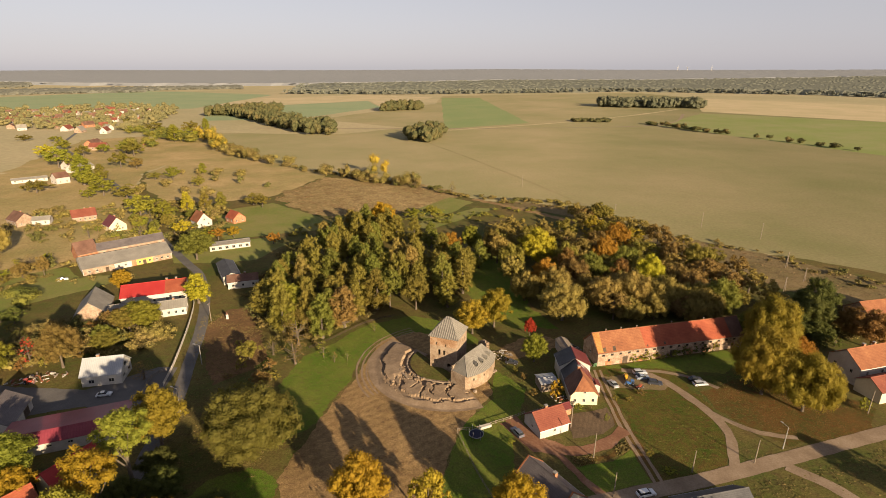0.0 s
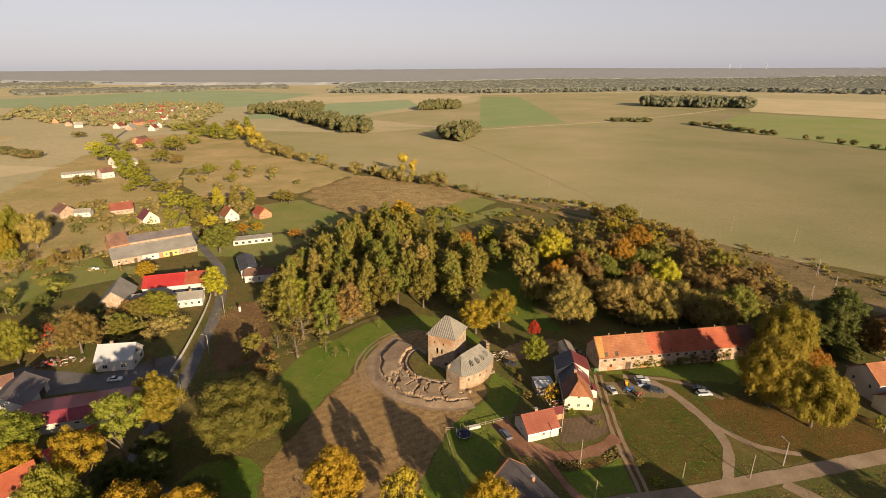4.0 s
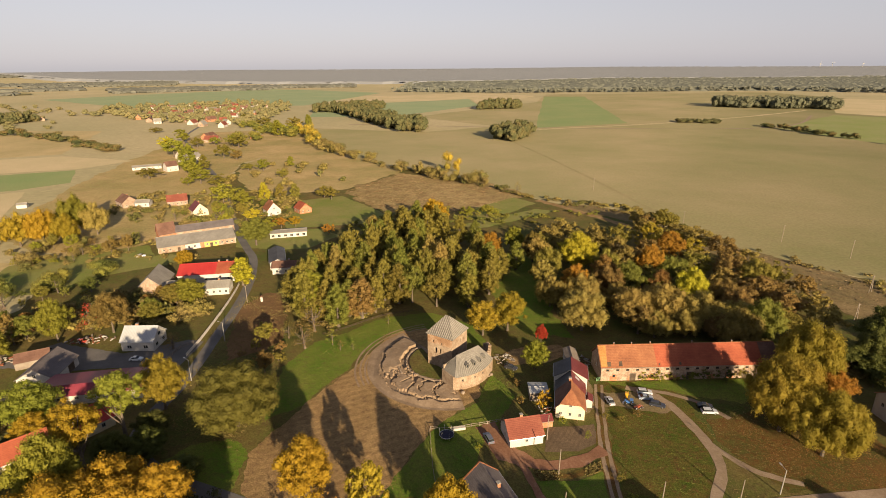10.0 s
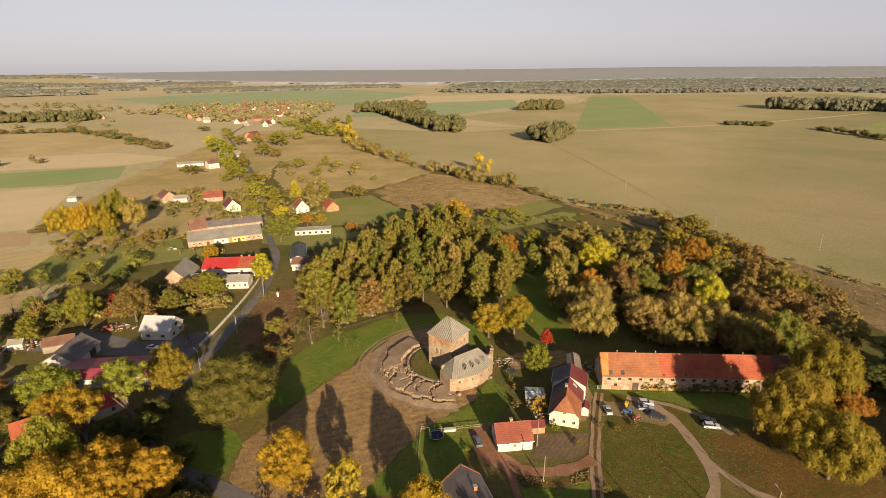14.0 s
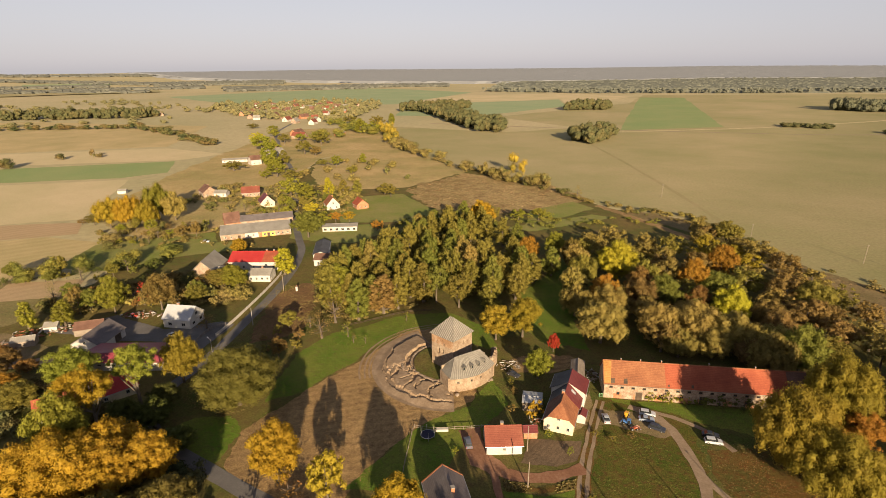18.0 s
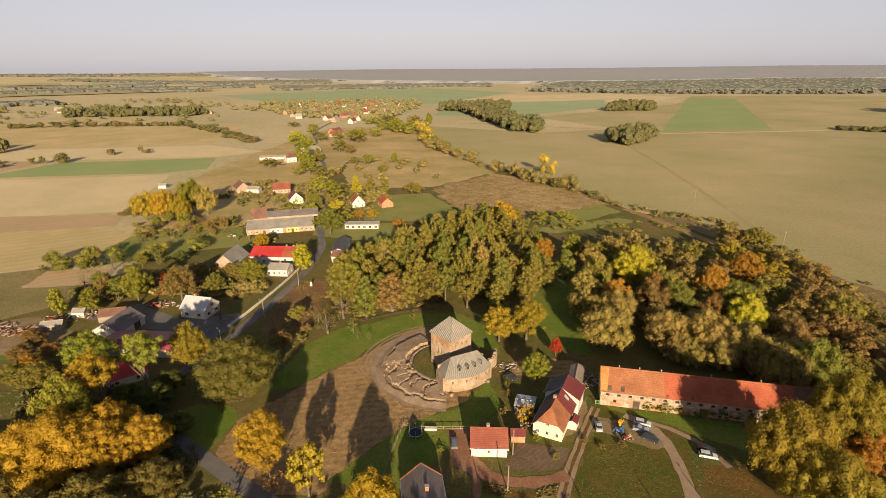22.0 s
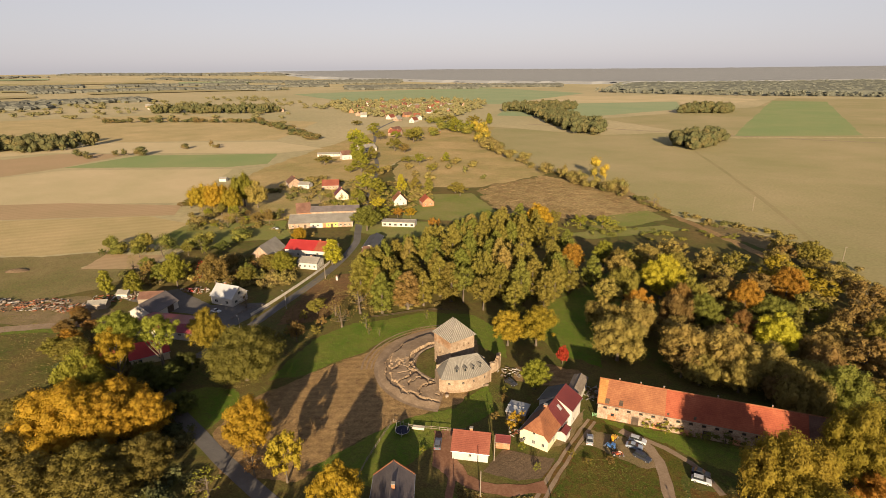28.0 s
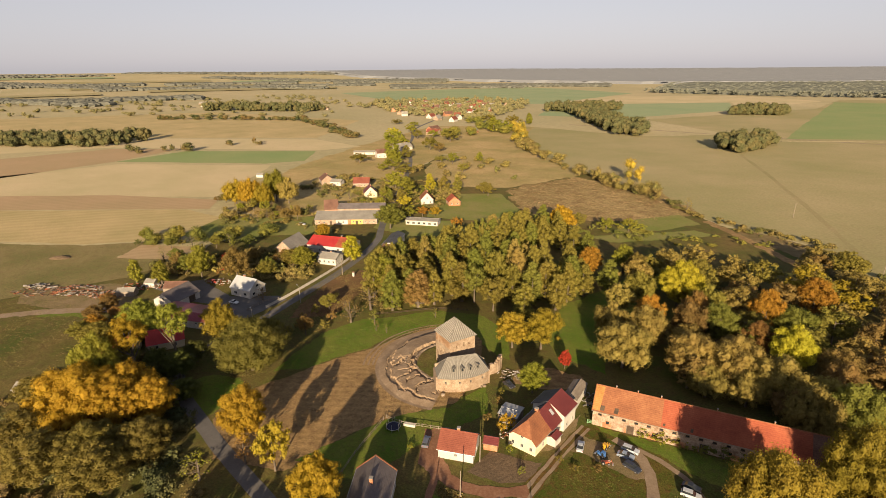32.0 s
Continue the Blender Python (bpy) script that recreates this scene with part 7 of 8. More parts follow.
tufts("weeds", "weeds over the garden below the wing", [(12, -19), (3, -31), (-2, -56), (14, -52), (18, -24), (24, -8), (16, -4)], 1600, 0.24, WEED, 0.2)
tufts("soil_clods", "clods of turned soil round the dig", [(-12, 24), (-25, 15), (-30, -8), (-38, -50), (-18, -66), (-2, -56), (2, -34), (9, -21), (-8, -22), (-22, -6), (-20, 10)], 7000, 0.24, CLOD, 0.14)
tufts("weeds", "tall dry grass in the garden strip", [(28, -43), (36, -42), (43.5, -37), (44, -40), (38, -44), (30, -46)], 900, 0.35, TUFT, 0.5)
tufts("grass_tufts", "rough grass below the gravel road", [(48, -56), (74, -50), (110, -38), (128, -44), (84, -76), (50, -70)], 2600, 0.3, TUFT, 0.2)
tufts("grass_tufts", "rough grass and weeds by the farm yard", [(-170, -80), (-182, -64), (-150, -40), (-120, -48), (-92, -62), (-100, -84), (-140, -100)], 3000, 0.34, TUFT, 0.2)


REED = tuft_material("dead_reeds", ((0.0, (0.17, 0.108, 0.056)), (0.5, (0.23, 0.155, 0.08)), (1.0, (0.3, 0.22, 0.12))))
tufts("dead_reeds", "clumps of dead reeds in the russet meadow", [(-122, 227), (-103, 301), (-33, 291), (10, 243), (-10, 194), (-33, 182), (-81, 177)], 2400, 0.9, REED, 0.16)
tufts("dead_reeds", "pale dead grass along the field edge", [(40, 218), (80, 200), (112, 146), (140, 120), (165, 96), (200, 50), (176, 46), (140, 90), (106, 140), (78, 186)], 1200, 0.7, REED, 0.2)


def scrub(label, poly, n, mat, h=3.0, w=4.5, leaf=0.6, per=16):
    """Garden bushes and undergrowth, joined into one."""
    xs, ys = [p[0] for p in poly], [p[1] for p in poly]
    vs, fs = [], []
    got = 0
    for _ in range(n * 8):
        if got >= n:
            break
        x, y = stuff_rng.uniform(min(xs), max(xs)), stuff_rng.uniform(min(ys), max(ys))
        if not inside((x, y), poly) or any(abs(x - hx) < hr and abs(y - hy) < hr for hx, hy, hr in KEEP):
            continue
        got += 1
        hh, ww = h * stuff_rng.uniform(0.4, 1.5), w * stuff_rng.uniform(0.5, 1.4)
        lobes = [((x + stuff_rng.normal() * ww * 0.22, y + stuff_rng.normal() * ww * 0.22, hh * stuff_rng.uniform(0.25, 0.7)), ww * stuff_rng.uniform(0.2, 0.32), hh / ww) for _ in range(5)]
        a, b = crown_cards(stuff_rng, lobes, leaf * 0.7, per * 2.0)
        n0 = len(vs)
        vs += a
        fs += [tuple(i + n0 for i in f) for f in b]
        lobe_cores(stuff_rng, lobes, vs, fs, 0.58, 5)
    return tagged(raw("undergrowth", vs, fs, mat), label, "undergrowth", "", "stuff")


KEEP = ((-154, 95, 19), (-162, 113, 12), (-176, 98, 9), (-116, 48, 11), (-104, 36, 7), (-132, 39, 8), (-97, 74, 9), (-87, 65, 7), (-112, 116, 11), (-190, 148, 7), (-144, 157, 7), (-127, 165, 6), (-253, 160, 8), (-241, 161, 8), (-221, 170, 10), (-102, -8, 8), (-119, -32, 12), (-95, -37, 15), (-85, -49.8, 7), (-91, -61.5, 7), (-88, -88, 4))
scrub("brown and green undergrowth round the village gardens", [(-250, 130), (-262, 190), (-190, 215), (-130, 190), (-126, 140), (-150, 120), (-190, 118)], 190, MIX_BROWN, 3.5, 5.5)
scrub("olive garden scrub by the grey barns", [(-235, 50), (-180, 110), (-165, 76), (-140, 82), (-136, 62), (-180, 60), (-205, 40)], 45, MIX_BROWN, 2.0, 4.5)
scrub("scrub and bushes behind the white house", [(-172, -16), (-150, 22), (-110, 36), (-98, 24), (-94, 8), (-108, 4), (-128, 2), (-150, -22)], 200, MIX_BROWN, 3.4, 5)
scrub("undergrowth along the edge of the tower wood", [(-66, 16), (-86, 64), (-82, 120), (-70, 120), (-62, 60), (-44, 30), (-30, 38), (-28, 32), (-44, 12)], 120, MIX_BROWN, 2.2, 4)
scrub("brown scrub between the wood and the field", [(112, 146), (150, 116), (190, 70), (180, 50), (150, 96), (100, 172), (70, 196), (30, 214), (40, 222), (80, 205)], 80, MIX_BROWN, 1.5, 3.5)
scrub("scrub along the green path behind the wood", [(-96, 130), (-84, 150), (-50, 165), (-20, 176), (10, 190), (60, 196), (60, 184), (10, 160), (-40, 150), (-84, 132)], 55, MIX_GREEN, 2.4, 4.5)
scrub("dark undergrowth in the lower corner by the road", [(-66, -58), (-46, -64), (-22, -72), (-10, -80), (-30, -110), (-90, -110), (-84, -80)], 170, MIX_DARK, 2.4, 5)
scrub("undergrowth behind the oaks", [(98, 20), (112, 4), (124, 8), (150, 20), (150, 44), (130, 34), (104, 28)], 80, MIX_BROWN, 3.0, 5)
scrub("bushes along the farm yard edge", [(-112, -44), (-82, -46), (-76, -60), (-92, -76), (-112, -62)], 60, MIX_DARK, 2.6, 4.5)

# ---- vehicles ----
def car_proto(L=4.3, W=1.75, H=1.45, estate=False):
    """A car: shaped body, glazed cabin, lights, wheels with rims. Its nose points to +x."""
    root = thing("car", "", "car")
    h = L / 2
    prof = [(-h, 0.32), (-h + 0.02, 0.78), (-h + (0.15 if estate else 0.75), 0.92), (h - 1.25, 0.95), (h - 0.2, 0.78), (h, 0.6), (h, 0.3)]
    bm = bmesh.new()
    sides = []
    for s, k in ((-1, 0.94), (-1, 1.0), (1, 1.0), (1, 0.94)):
        sides.append([bm.verts.new((x, s * W / 2 * k, z if k == 1.0 or z < 0.5 else z + 0.04)) for x, z in prof])
    sides = [sides[1], sides[0], sides[3], sides[2]]
    n = len(prof)
    for a, b in ((sides[0], sides[1]), (sides[1], sides[2]), (sides[2], sides[3])):
        for k in range(n - 1):
            bm.faces.new((a[k], b[k], b[k + 1], a[k + 1]))
    bm.faces.new(sides[0])
    bm.faces.new(sides[3][::-1])
    bmesh.ops.recalc_face_normals(bm, faces=bm.faces)
    part("body", bm, PAINT, root)
    tail = -h + (0.18 if estate else 0.55)
    low = [(tail, -W * 0.45), (h - 1.15, -W * 0.45), (h - 1.15, W * 0.45), (tail, W * 0.45)]
    top = [(tail + (0.25 if estate else 0.7), -W * 0.36), (h - 1.95, -W * 0.36), (h - 1.95, W * 0.36), (tail + (0.25 if estate else 0.7), W * 0.36)]
    bm = bmesh.new()
    a = [bm.verts.new((x, y, 0.93)) for x, y in low]
    b = [bm.verts.new((x, y, H - 0.04)) for x, y in top]
    for k in range(4):
        bm.faces.new((a[k], a[(k + 1) % 4], b[(k + 1) % 4], b[k]))
    part("cabin_glass", bm, GLASS, root, "dark glazed cabin")
    bm = bmesh.new()
    prism(bm, [(x * 1.0, y * 1.04) for x, y in top], H - 0.05, H)
    part("roof", bm, PAINT, root)
    for x in (-h + 0.8, h - 0.85):
        for s in (-1, 1):
            bm = bmesh.new()
            tube(bm, (x, s * (W / 2 - 0.2), 0.31), (x, s * (W / 2 + 0.01), 0.31), 0.31, 0.31, 12, True)
            wh = part("wheel", bm, RUBBER, root)
            bm = bmesh.new()
            tube(bm, (x, s * (W / 2), 0.31), (x, s * (W / 2 + 0.02), 0.31), 0.19, 0.17, 8, True)
            part("rim", bm, STEEL, wh)
    for s in (-1, 1):
        part("headlight", boxes((h - 0.1, s * 0.62 - 0.16, 0.58, h + 0.01, s * 0.62 + 0.16, 0.7)), STEEL, root, "clear headlight")
        part("taillight", boxes((-h - 0.01, s * 0.68 - 0.1, 0.62, -h + 0.06, s * 0.68 + 0.1, 0.84)), TILE_BRIGHT, root, "red rear light")
    return root


CAR = {"saloon": car_proto(), "estate": car_proto(4.5, 1.78, 1.55, True)}
for kind, col, words, x, y, yaw in (
        ("saloon", (0.42, 0.45, 0.48), "silver car parked on the dusty yard", 47.8, -12.4, 108),
        ("estate", (0.42, 0.45, 0.5), "silver estate car parked in a row", 57.8, -6.2, 4),
        ("saloon", (0.25, 0.3, 0.38), "blue-grey car parked in a row", 57.7, -8.9, 6),
        ("estate", (0.03, 0.035, 0.05), "dark blue car with an open stance in the row", 60.3, -11.8, -12),
        ("saloon", (0.02, 0.022, 0.026), "black car parked on the grass", 72.8, -10.0, 2),
        ("estate", (0.45, 0.47, 0.5), "silver car parked on the grass", 73.3, -12.4, 8),
        ("saloon", (0.035, 0.035, 0.04), "dark car parked behind the castle wing", 19.8, -0.1, -18),
        ("estate", (0.12, 0.13, 0.16), "grey car parked beside the cottage", 17.0, -34.2, 118),
        ("estate", (0.75, 0.76, 0.77), "white car driving along the gravel road", 42.2, -54.8, 14),
        ("saloon", (0.6, 0.62, 0.63), "white car parked on the farm yard", -97.7, -17.1, 12),
        ("estate", (0.65, 0.66, 0.66), "white van parked by the grey barn", -168, 70, 35)):
    c = copy_thing(CAR[kind], pose(x, y, 0.09, 0, 0, yaw) @ Matrix.Scale(0.92, 4))
    tagged(c, words, "car", "parked cars")
    for q in c.children:
        if q.name.startswith(("body", "roof")):
            q.color = (*col, 1)
for q in CAR.values():
    for c in list(q.children_recursive) + [q]:
        bpy.data.objects.remove(c)


def tractor(label, x, y, yaw, col, cab=True):
    """A small digger or tractor: hood, cab with windows, unequal wheels, a front arm."""
    root = thing("tractor", label, "tractor", "farm machines", "", pose(x, y, 0.08, 0, 0, yaw) @ Matrix.Scale(0.68, 4))
    b = part("hood", boxes((0.2, -0.45, 0.55, 1.6, 0.45, 1.25)), PAINT, root)
    b.color = (*col, 1)
    f = part("chassis", boxes((-1.2, -0.5, 0.5, 0.195, 0.5, 0.95)), PAINT, root)
    f.color = (*col, 1)
    if cab:
        cb = part("cab", boxes((-1.0, -0.6, 0.955, -0.9, 0.6, 2.2), (0.05, -0.6, 0.955, 0.15, -0.5, 2.2), (0.05, 0.5, 0.955, 0.15, 0.6, 2.2), (-1.1, -0.68, 2.202, 0.25, 0.68, 2.34)), PAINT, root)
        cb.color = (*col, 1)
        part("cab_window", boxes((-0.85, -0.55, 1.0, 0.0, 0.55, 2.15)), GLASS, cb)
    for x0, r in ((-0.7, 0.62), (1.2, 0.42)):
        for s in (-1, 1):
            bm = bmesh.new()
            tube(bm, (x0, s * 0.55, r), (x0, s * 0.85, r), r, r, 12, True)
            w = part("wheel", bm, RUBBER, root)
            bm = bmesh.new()
            tube(bm, (x0, s * 0.8, r), (x0, s * 0.87, r), r * 0.5, r * 0.5, 8, True)
            part("rim", bm, STEEL, w)
    bm = bmesh.new()
    for s in (-0.4, 0.4):
        tube(bm, (0.6, s, 1.1), (2.0, s, 1.5), 0.07, 0.07, 5, True)
        tube(bm, (2.0, s, 1.5), (2.5, s, 0.4), 0.07, 0.07, 5, True)
    a = part("loader_arm", bm, PAINT, root)
    a.color = (*col, 1)
    k = part("bucket", boxes((2.3, -0.75, 0.1, 2.9, 0.75, 0.18), (2.3, -0.75, 0.182, 2.36, 0.75, 0.6)), STEEL, root)


tractor("yellow digger standing on the yard", 52.7, -8.9, 80, (0.55, 0.3, 0.03))
tractor("blue tractor standing on the yard", 53.2, -12.2, 170, (0.06, 0.16, 0.4))
tractor("rusty red machine on the grass", 54.7, -14.0, 30, (0.3, 0.07, 0.03), False)
tractor("red tractor among farm scrap", -145.1, -27.5, 40, (0.35, 0.05, 0.03))
tractor("red loader beside the yard", -124, -10.9, 10, (0.45, 0.06, 0.03))

# ---- poles, lamps, fences ----
def pole_thing(x, y, h, label, lamp=None, arm=0.0, group="utility poles", lean=1.0, mat=CONCRETE):
    root = thing("street_lamp" if lamp is not None else "utility_pole", label, "lamp" if lamp is not None else "pole", group, "", pose(x, y, 0, lean * 0.6, lean, 0))
    bm = bmesh.new()
    tube(bm, (0, 0, -0.3), (0, 0, h), 0.15, 0.09, 8, True)
    part("shaft", bm, mat, root)
    if lamp is not None:
        bm = bmesh.new()
        c, s = math.cos(radians(lamp)), math.sin(radians(lamp))
        tube(bm, (0, 0, h - 0.1), (c * 1.6, s * 1.6, h + 0.15), 0.04, 0.035, 5, True)
        part("bracket", bm, STEEL, root)
        bm = bmesh.new()
        box(bm, 1.4, -0.14, h + 0.08, 2.1, 0.14, h + 0.24, pose(0, 0, 0, 0, 0, lamp))
        part("lamp_head", bm, STEEL, root)
    elif arm is not None:
        bm = bmesh.new()
        box(bm, -0.75, -0.05, h - 0.35, 0.75, 0.05, h - 0.23, pose(0, 0, 0, 0, 0, arm))
        cr = part("crossarm", bm, TIMBER, root)
        for q in (-0.65, 0, 0.65):
            bm = bmesh.new()
            p = pose(0, 0, 0, 0, 0, arm) @ Vector((q, 0, h - 0.225))
            tube(bm, p, p + Vector((0, 0, 0.16)), 0.05, 0.04, 6, True)
            part("insulator", bm, PLASTER_WHITE, cr)


for x, y, h, arm in ((71.2, -44.9, 6.6, 20), (55.3, -47.8, 6.0, 20), (35.0, -55.2, 6.5, 20), (31.2, -31.5, 7.4, 40), (34.0, -43.0, 7.0, 60), (-86.8, 30.1, 7.2, 80), (-62, 140, 8, 30), (104, 171, 9, 50), (170, 128, 9, 50), (148, 150, 9, 50), (60, 262, 9, 30), (112, -26, 7, 70)):
    pole_thing(x, y, h, "grey weathered pole standing in grass", None, arm if y > 0 else None, mat=TIMBER)
for x, y, h, lamp in ((-72.8, -24.4, 7.2, 160), (-77.2, -0.4, 7.0, 170), (80.8, -40.0, 6.4, 110)):
    pole_thing(x, y, h, "grey street lamp on a concrete pole by the road", lamp)


def fence(label, pts, h, gap, mat, rails=2, group="fences", pickets=0, panel=False):
    """A fence: every post and rail its own piece."""
    root = thing("fence", label, "fence", group)
    line = smooth_line(pts, gap)
    for k, p in enumerate(line):
        part("post", boxes((p.x - 0.06, p.y - 0.06, -0.1, p.x + 0.06, p.y + 0.06, h)), mat, root)
        if k:
            a = line[k - 1]
            d = p - a
            m = Matrix.Translation(a) @ Matrix.Rotation(math.atan2(d.y, d.x), 4, "Z")
            for r in range(rails):
                z = h * (r + 0.8) / rails - 0.12
                part("rail", box(bmesh.new(), 0.06, -0.025, z, d.length - 0.06, 0.025, z + 0.1, m), mat, root)
            if panel:
                part("panel", box(bmesh.new(), 0.065, -0.04, 0.02, d.length - 0.065, 0.04, h - 0.12, m), mat, root)
            for q in range(pickets):
                x = (q + 0.5) * d.length / pickets
                part("picket", box(bmesh.new(), x - 0.05, -0.045, 0.06, x + 0.05, -0.027, h, m), mat, root)
    return root


fence("pale concrete fence along the village road", [(-83.5, -12), (-86, 0), (-92, 22), (-97, 38), (-100, 46)], 1.3, 2.4, PLASTER_GREY, 0, panel=True)
fence("grey timber fence round the paddock yard", [(-87, -18), (-89, -8), (-86.5, -4)], 1.2, 2.0, TIMBER, 3)
fence("thin garden fence above the lawn", [(2, -33), (7, -32.4), (12, -30), (16, -28.2), (20, -26)], 1.1, 2.0, TIMBER, 2)
fence("garden fence beside the lawn path", [(2, -34), (4, -41), (6, -48), (9, -56)], 1.1, 2.4, TIMBER, 2)
fence("green painted fence at the barn corner", [(45, -2.2), (47.4, -1.2), (50, -0.4)], 1.2, 1.2, surface("green_fence_paint", (0.1, 0.22, 0.1), (0.16, 0.32, 0.16), (0.24, 0.42, 0.24), 0.5, 5), 3)
fence("low dark hedge fence below the wood", [(-46, 10), (-40, 16), (-30, 28), (-20, 34)], 0.8, 2.2, TIMBER_DARK, 2)

def frame_pole(x, y, h, yaw):
    """A wooden power pole on two spread legs."""
    root = thing("power_pole", "pale wooden power pole on two legs by the field", "pole", "power poles", "", pose(x, y, 0, 0, 0, yaw))
    for s in (-1, 1):
        bm = bmesh.new()
        tube(bm, (s * 1.1, 0, -0.3), (s * 0.12, 0, h), 0.14, 0.1, 7, True)
        part("leg", bm, TIMBER, root)
    part("crossarm", boxes((-0.9, -0.22, h - 0.5, 0.9, -0.12, h - 0.36)), TIMBER, root)
    part("brace", boxes((-0.62, -0.06, h * 0.45, 0.62, 0.06, h * 0.45 + 0.12)), TIMBER, root)


for x, y, h, yaw in ((139.3, 56.2, 6.5, 40), (154.4, 66.9, 6.5, 40), (157.5, 84.6, 7.5, 40)):
    frame_pole(x, y, h, yaw)


def wind_turbine(x, y, turn):
    """A far wind turbine at rest."""
    root = thing("wind_turbine", "white wind turbine far off on the skyline", "wind turbine", "wind turbines", "", pose(x, y, rise(x, y), 0, 0, 20) @ Matrix.Scale(0.55, 4))
    bm = bmesh.new()
    tube(bm, (0, 0, -3), (0, 0, 62), 2.6, 1.6, 10, True)
    part("tower", bm, PLASTER_WHITE, root)
    part("nacelle", boxes((-1.6, -5, 62, 1.6, 3, 65.4)), PLASTER_WHITE, root)
    for k in range(3):
        a = radians(turn + 120 * k)
        bm = bmesh.new()
        tube(bm, (0, -5.4, 63.7), (28 * math.cos(a), -5.4, 63.7 + 28 * math.sin(a)), 1.3, 0.3, 5, True)
        part("blade", bm, PLASTER_WHITE, root)


for x, y, turn in ((1653, 3822, 80), (1711, 3798, 30), (1851, 3735, 95)):
    wind_turbine(x, y, turn)

# a low mound of dark earth left on the pasture
mound_v, mound_f = [], []
for i in range(9):
    for j in range(16):
        a, r = math.tau * j / 16, i / 8
        x, y = 5.5 * r * math.cos(a), 2.6 * r * math.sin(a)
        mound_v.append((x, y, max(0.0, 1.1 * (1 - r * r)) + 0.22 * noise.noise(Vector((x, y, 4))) * (1 - r)))
for i in range(8):
    for j in range(16):
        mound_f.append((i * 16 + j, (i + 1) * 16 + j, (i + 1) * 16 + (j + 1) % 16, i * 16 + (j + 1) % 16))
earth = tagged(raw("earth_mound", mound_v, mound_f, PLOT), "low mound of dark earth on the pasture", "earth mound")
earth.matrix_basis = pose(-216.7, -40.2, 0.06, 0, 0, 38)

# white wayside post by the road
post = thing("wayside_shrine", "small white wayside shrine on the grass", "shrine", "", "", pose(-81.5, 32, 0, 0, 0, 20))
part("shaft", boxes((-0.4, -0.4, -0.1, 0.4, 0.4, 1.9)), PLASTER_WHITE, post)
bm = bmesh.new()
tube(bm, (0, 0, 1.9), (0, 0, 2.7), 0.62, 0.02, 4)
part("cap", bm, TILE_BROWN, post)

# trampoline
tramp = thing("trampoline", "round dark trampoline standing on the lawn", "trampoline", "", "", pose(6.6, -35.1, 0.08))
bm = bmesh.new()
for k in range(24):
    a, b = math.tau * k / 24, math.tau * (k + 1) / 24
    tube(bm, (1.8 * math.cos(a), 1.8 * math.sin(a), 0.8), (1.8 * math.cos(b), 1.8 * math.sin(b), 0.8), 0.05, 0.05, 5)
part("rim", bm, STEEL, tramp)
bm = bmesh.new()
prism(bm, [(1.72 * math.cos(math.tau * k / 24), 1.72 * math.sin(math.tau * k / 24)) for k in range(24)], 0.75, 0.78)
part("mat", bm, surface("trampoline_mat", (0.012, 0.014, 0.03), (0.02, 0.022, 0.045), (0.03, 0.035, 0.06), 1, 8), tramp)
for k in range(6):
    a = math.tau * k / 6
    bm = bmesh.new()
    tube(bm, (1.8 * math.cos(a), 1.8 * math.sin(a), -0.05), (1.8 * math.cos(a), 1.8 * math.sin(a), 2.4), 0.04, 0.04, 5, True)
    part("post", bm, STEEL, tramp)
bench = thing("pallet_stack", "pale stacked boards beside the garden fence", "boards", "", "", pose(9.1, -31.6, 0.08, 0, 0, 23))
for k in range(4):
    part("board", boxes((-1.7 + 0.1 * k, -0.5, 0.17 * k, 1.6, 0.5, 0.17 * k + 0.15)), PLASTER_WHITE, bench)

# rubble and scrap
rub = np.random.default_rng(23)


def boulder(r, seed, mat, squash=0.7):
    rg = np.random.default_rng(seed)
    bm = bmesh.new()
    bmesh.ops.create_icosphere(bm, subdivisions=1, radius=r)
    for q in bm.verts:
        q.co *= rg.uniform(0.75, 1.15)
        q.co.z *= squash
    return mesh_from("stone", bm, mat)


stone_mesh = [boulder(0.5, k, RUIN) for k in range(4)]
for x, y, s in ((4.2, -15.9, 2.2), (7.4, -15.6, 1.6), (14.2, -4.6, 1.5), (13.6, -5.6, 1.0)):
    o = tagged(new("boulder", stone_mesh[int(rub.integers(4))]), "pale boulder at the foot of the castle wing", "boulder", "boulders by the wing")
    o.matrix_basis = pose(x, y, 0.3, 0, 0, rub.uniform(0, 360)) @ Matrix.Scale(s, 4)
for k in range(56):
    a, r = radians(rub.uniform(150, 282)), rub.uniform(12.5, 20.5)
    o = tagged(new("stone", stone_mesh[k % 4]), "loose stone lying in the dig", "stone", "stones in the dig")
    s = rub.uniform(0.25, 0.8)
    o.matrix_basis = pose(r * math.cos(a), r * math.sin(a), 0.5 + 0.2 * s, rub.uniform(0, 40), rub.uniform(0, 40), rub.uniform(0, 360)) @ Matrix.Scale(s, 4)


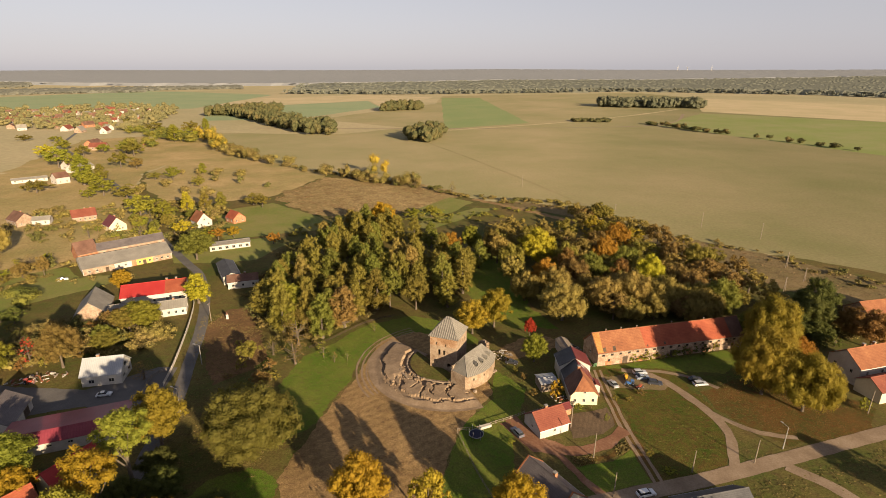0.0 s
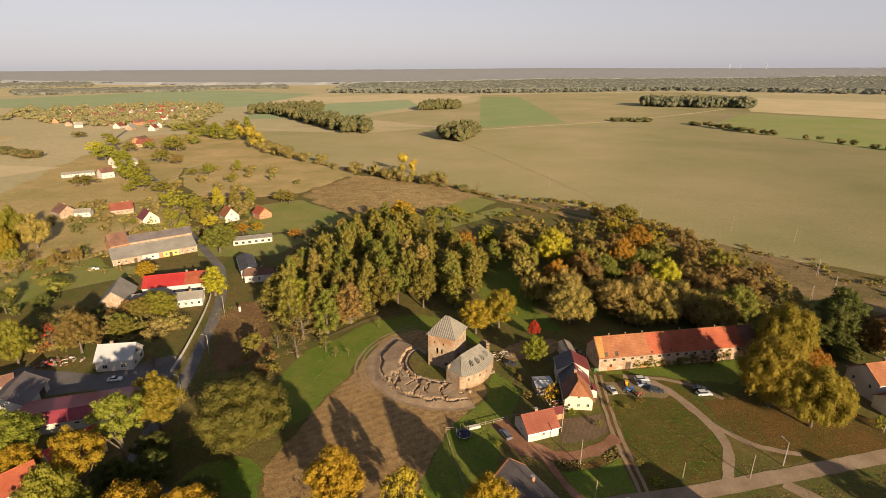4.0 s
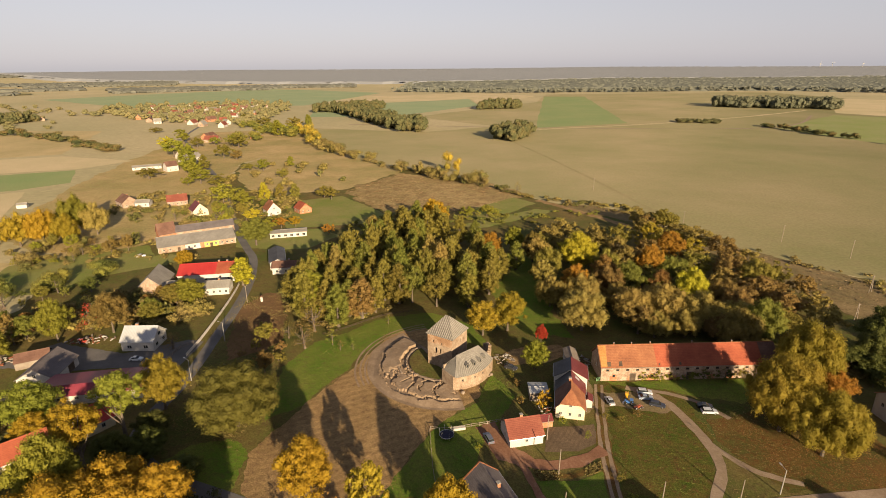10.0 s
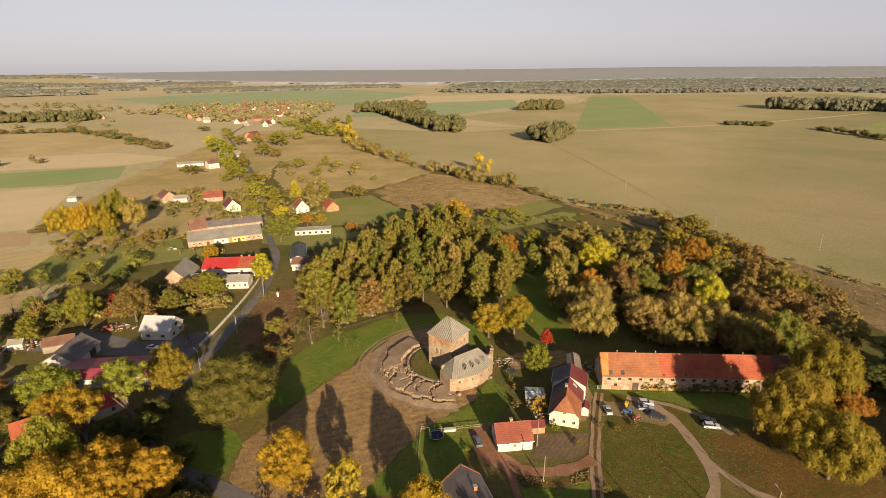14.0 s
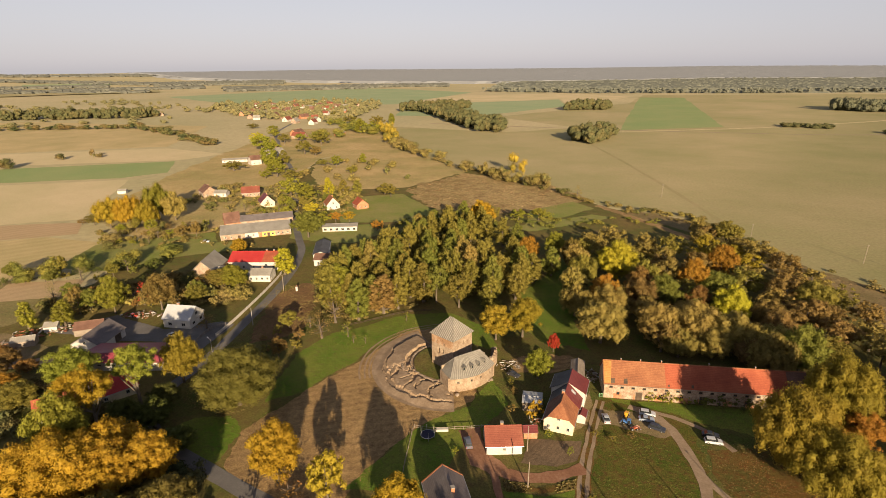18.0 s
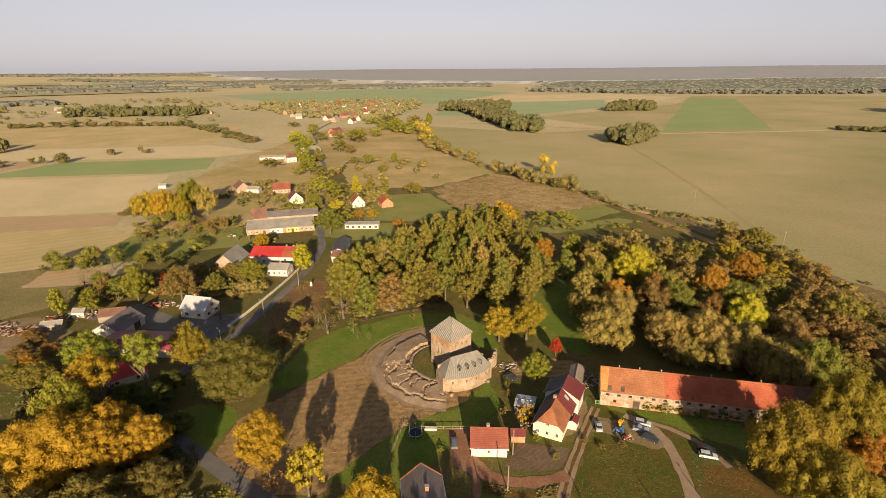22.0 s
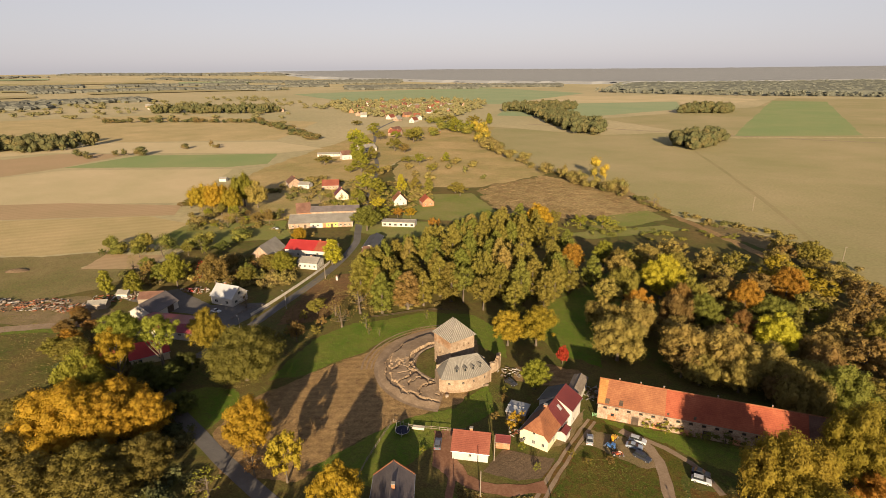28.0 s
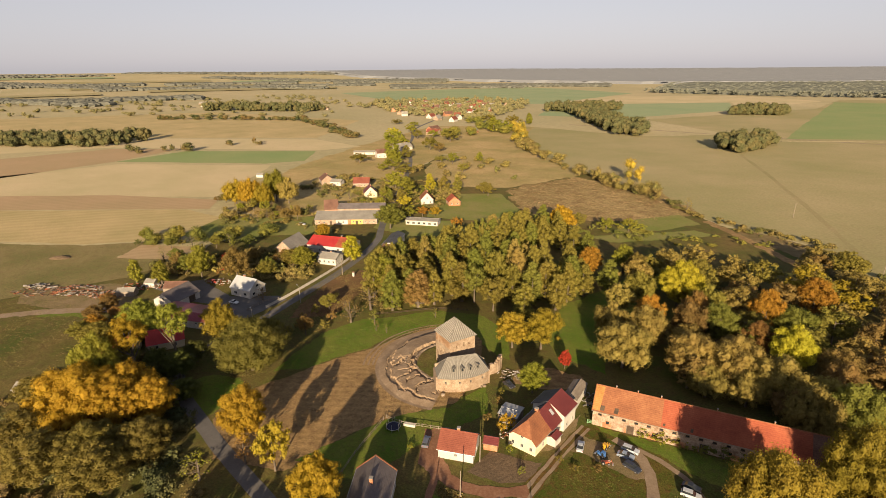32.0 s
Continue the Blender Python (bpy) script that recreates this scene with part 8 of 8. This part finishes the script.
def heap(name, label, cx, cy, rx, ry, n, mats, size, yaw=0.0, pile=0.8):
    """A heap of scrap: beams, plates and blocks thrown together, joined as one."""
    bm = bmesh.new()
    for k in range(n):
        a, r = rub.uniform(0, math.tau), rub.random() ** 0.5
        x, y = rx * r * math.cos(a), ry * r * math.sin(a)
        z = max(0.1, pile * (1 - r) * rub.uniform(0.2, 1.2))
        l, w, h = size * rub.uniform(0.6, 2.6), size * rub.uniform(0.15, 0.7), size * rub.uniform(0.1, 0.5)
        box(bm, -l / 2, -w / 2, -h / 2, l / 2, w / 2, h / 2, pose(x, y, z + h * 0.3, rub.uniform(-14, 14), rub.uniform(-14, 14), rub.uniform(0, 360)))
    for k, f in enumerate(bm.faces):
        f.material_index = (k // 6) % len(mats)
    me = mesh_from(name, bm, mats)
    ob = tagged(new(name, me), label, "scrap", "", "stuff")
    ob.matrix_basis = pose(cx, cy, 0.07, 0, 0, yaw)


RUST = surface("rusty_iron", (0.1, 0.03, 0.015), (0.2, 0.07, 0.035), (0.3, 0.14, 0.08), 0.8, 5)
heap("scrap_heap", "heap of rusty scrap iron and timber", -163, -51, 11, 6, 150, [RUST, TIMBER, TIMBER_DARK, RUST, CONCRETE, TIMBER, BRICK_OLD], 0.9, 35, 1.3)
heap("scrap_heap", "long heap of rusty iron on the yard's edge", -148, -45, 9, 4, 90, [RUST, TIMBER_DARK, BRICK_OLD, TIMBER, CONCRETE], 0.8, 35, 1.0)
heap("scrap_heap", "scattered scrap and planks in the grass", -172, -60, 14, 5, 70, [RUST, TIMBER, TIMBER_DARK], 0.8, 35, 0.5)
heap("scrap_heap", "stack of old timber and pipes on the pasture", -180, -59, 7, 2.5, 40, [TIMBER, TIMBER_DARK, CONCRETE], 1.3, 35, 0.8)
heap("scrap_heap", "farm scrap and crates beside the barn", -143, -30, 12, 5, 110, [RUST, PLASTER_WHITE, TIMBER, RUST], 0.8, 35, 1.0)
heap("scrap_heap", "stored farm goods beside the yard", -123, -8.5, 8, 3, 60, [RUST, PLASTER_WHITE, TIMBER], 0.7, 20, 0.9)
heap("scrap_heap", "odds and ends stacked by the house sheds", 31, -19, 2.2, 2.5, 30, [RUST, PLASTER_WHITE, TIMBER_DARK], 0.5, 20, 0.6)
heap("scrap_heap", "building rubble behind the castle wing", 17, 5, 4, 3, 45, [RUIN, TIMBER, PLASTER_WHITE], 0.5, 20, 0.6)
heap("scrap_heap", "stored material beside the old shed", 41.5, 8, 2.5, 4, 40, [TIMBER_DARK, CONCRETE, TIMBER], 0.6, 10, 0.8)
for wh, spec in (("before the barn wall", (("bush", "lime", 59, 1.4, 3.2, 6), ("bush", "lime", 63, 2.2, 3.4, 6.5), ("bush", "olive", 67, 3.0, 3.0, 6), ("bush", "green", 71.5, 3.8, 3.2, 7), ("bush", "dark", 76, 4.8, 3.4, 7.5), ("bush", "dark", 82, 5.6, 3.8, 8), ("bush", "olive", 87, 7.6, 3.4, 6))),
                 ("in the garden", (("bush", "olive", 46, -20, 2, 2.6), ("bush", "lime", 35, -24, 2, 3), ("bush", "green", 41, -29, 2.4, 2.4), ("bush", "brown", 22, -9, 2.2, 3.4), ("bush", "olive", 20, -5, 2, 3), ("bush", "brown", 24, -17, 2, 4), ("bush", "lime", 15, -38, 1.6, 2.4),
                                    ("bush", "brown", 54.5, -17, 1.6, 3.4), ("bush", "olive", 50, -20, 1.2, 3))),
                 ("by the road", (("bush", "lime", 50, -48, 1.6, 4), ("bush", "olive", 47.5, -42, 1.4, 3), ("bush", "brown", -66, -8, 2, 4), ("bush", "brown", -62, -22, 2, 5), ("bush", "olive", -60, -34, 2.4, 5), ("bush", "olive", -70, 12, 2, 4)))):
    row(spec, wh, "shrubs " + wh)

for p in [q for group_p in PROTO.values() for q in group_p]:
    for c in list(p.children_recursive) + [p]:
        bpy.data.objects.remove(c)
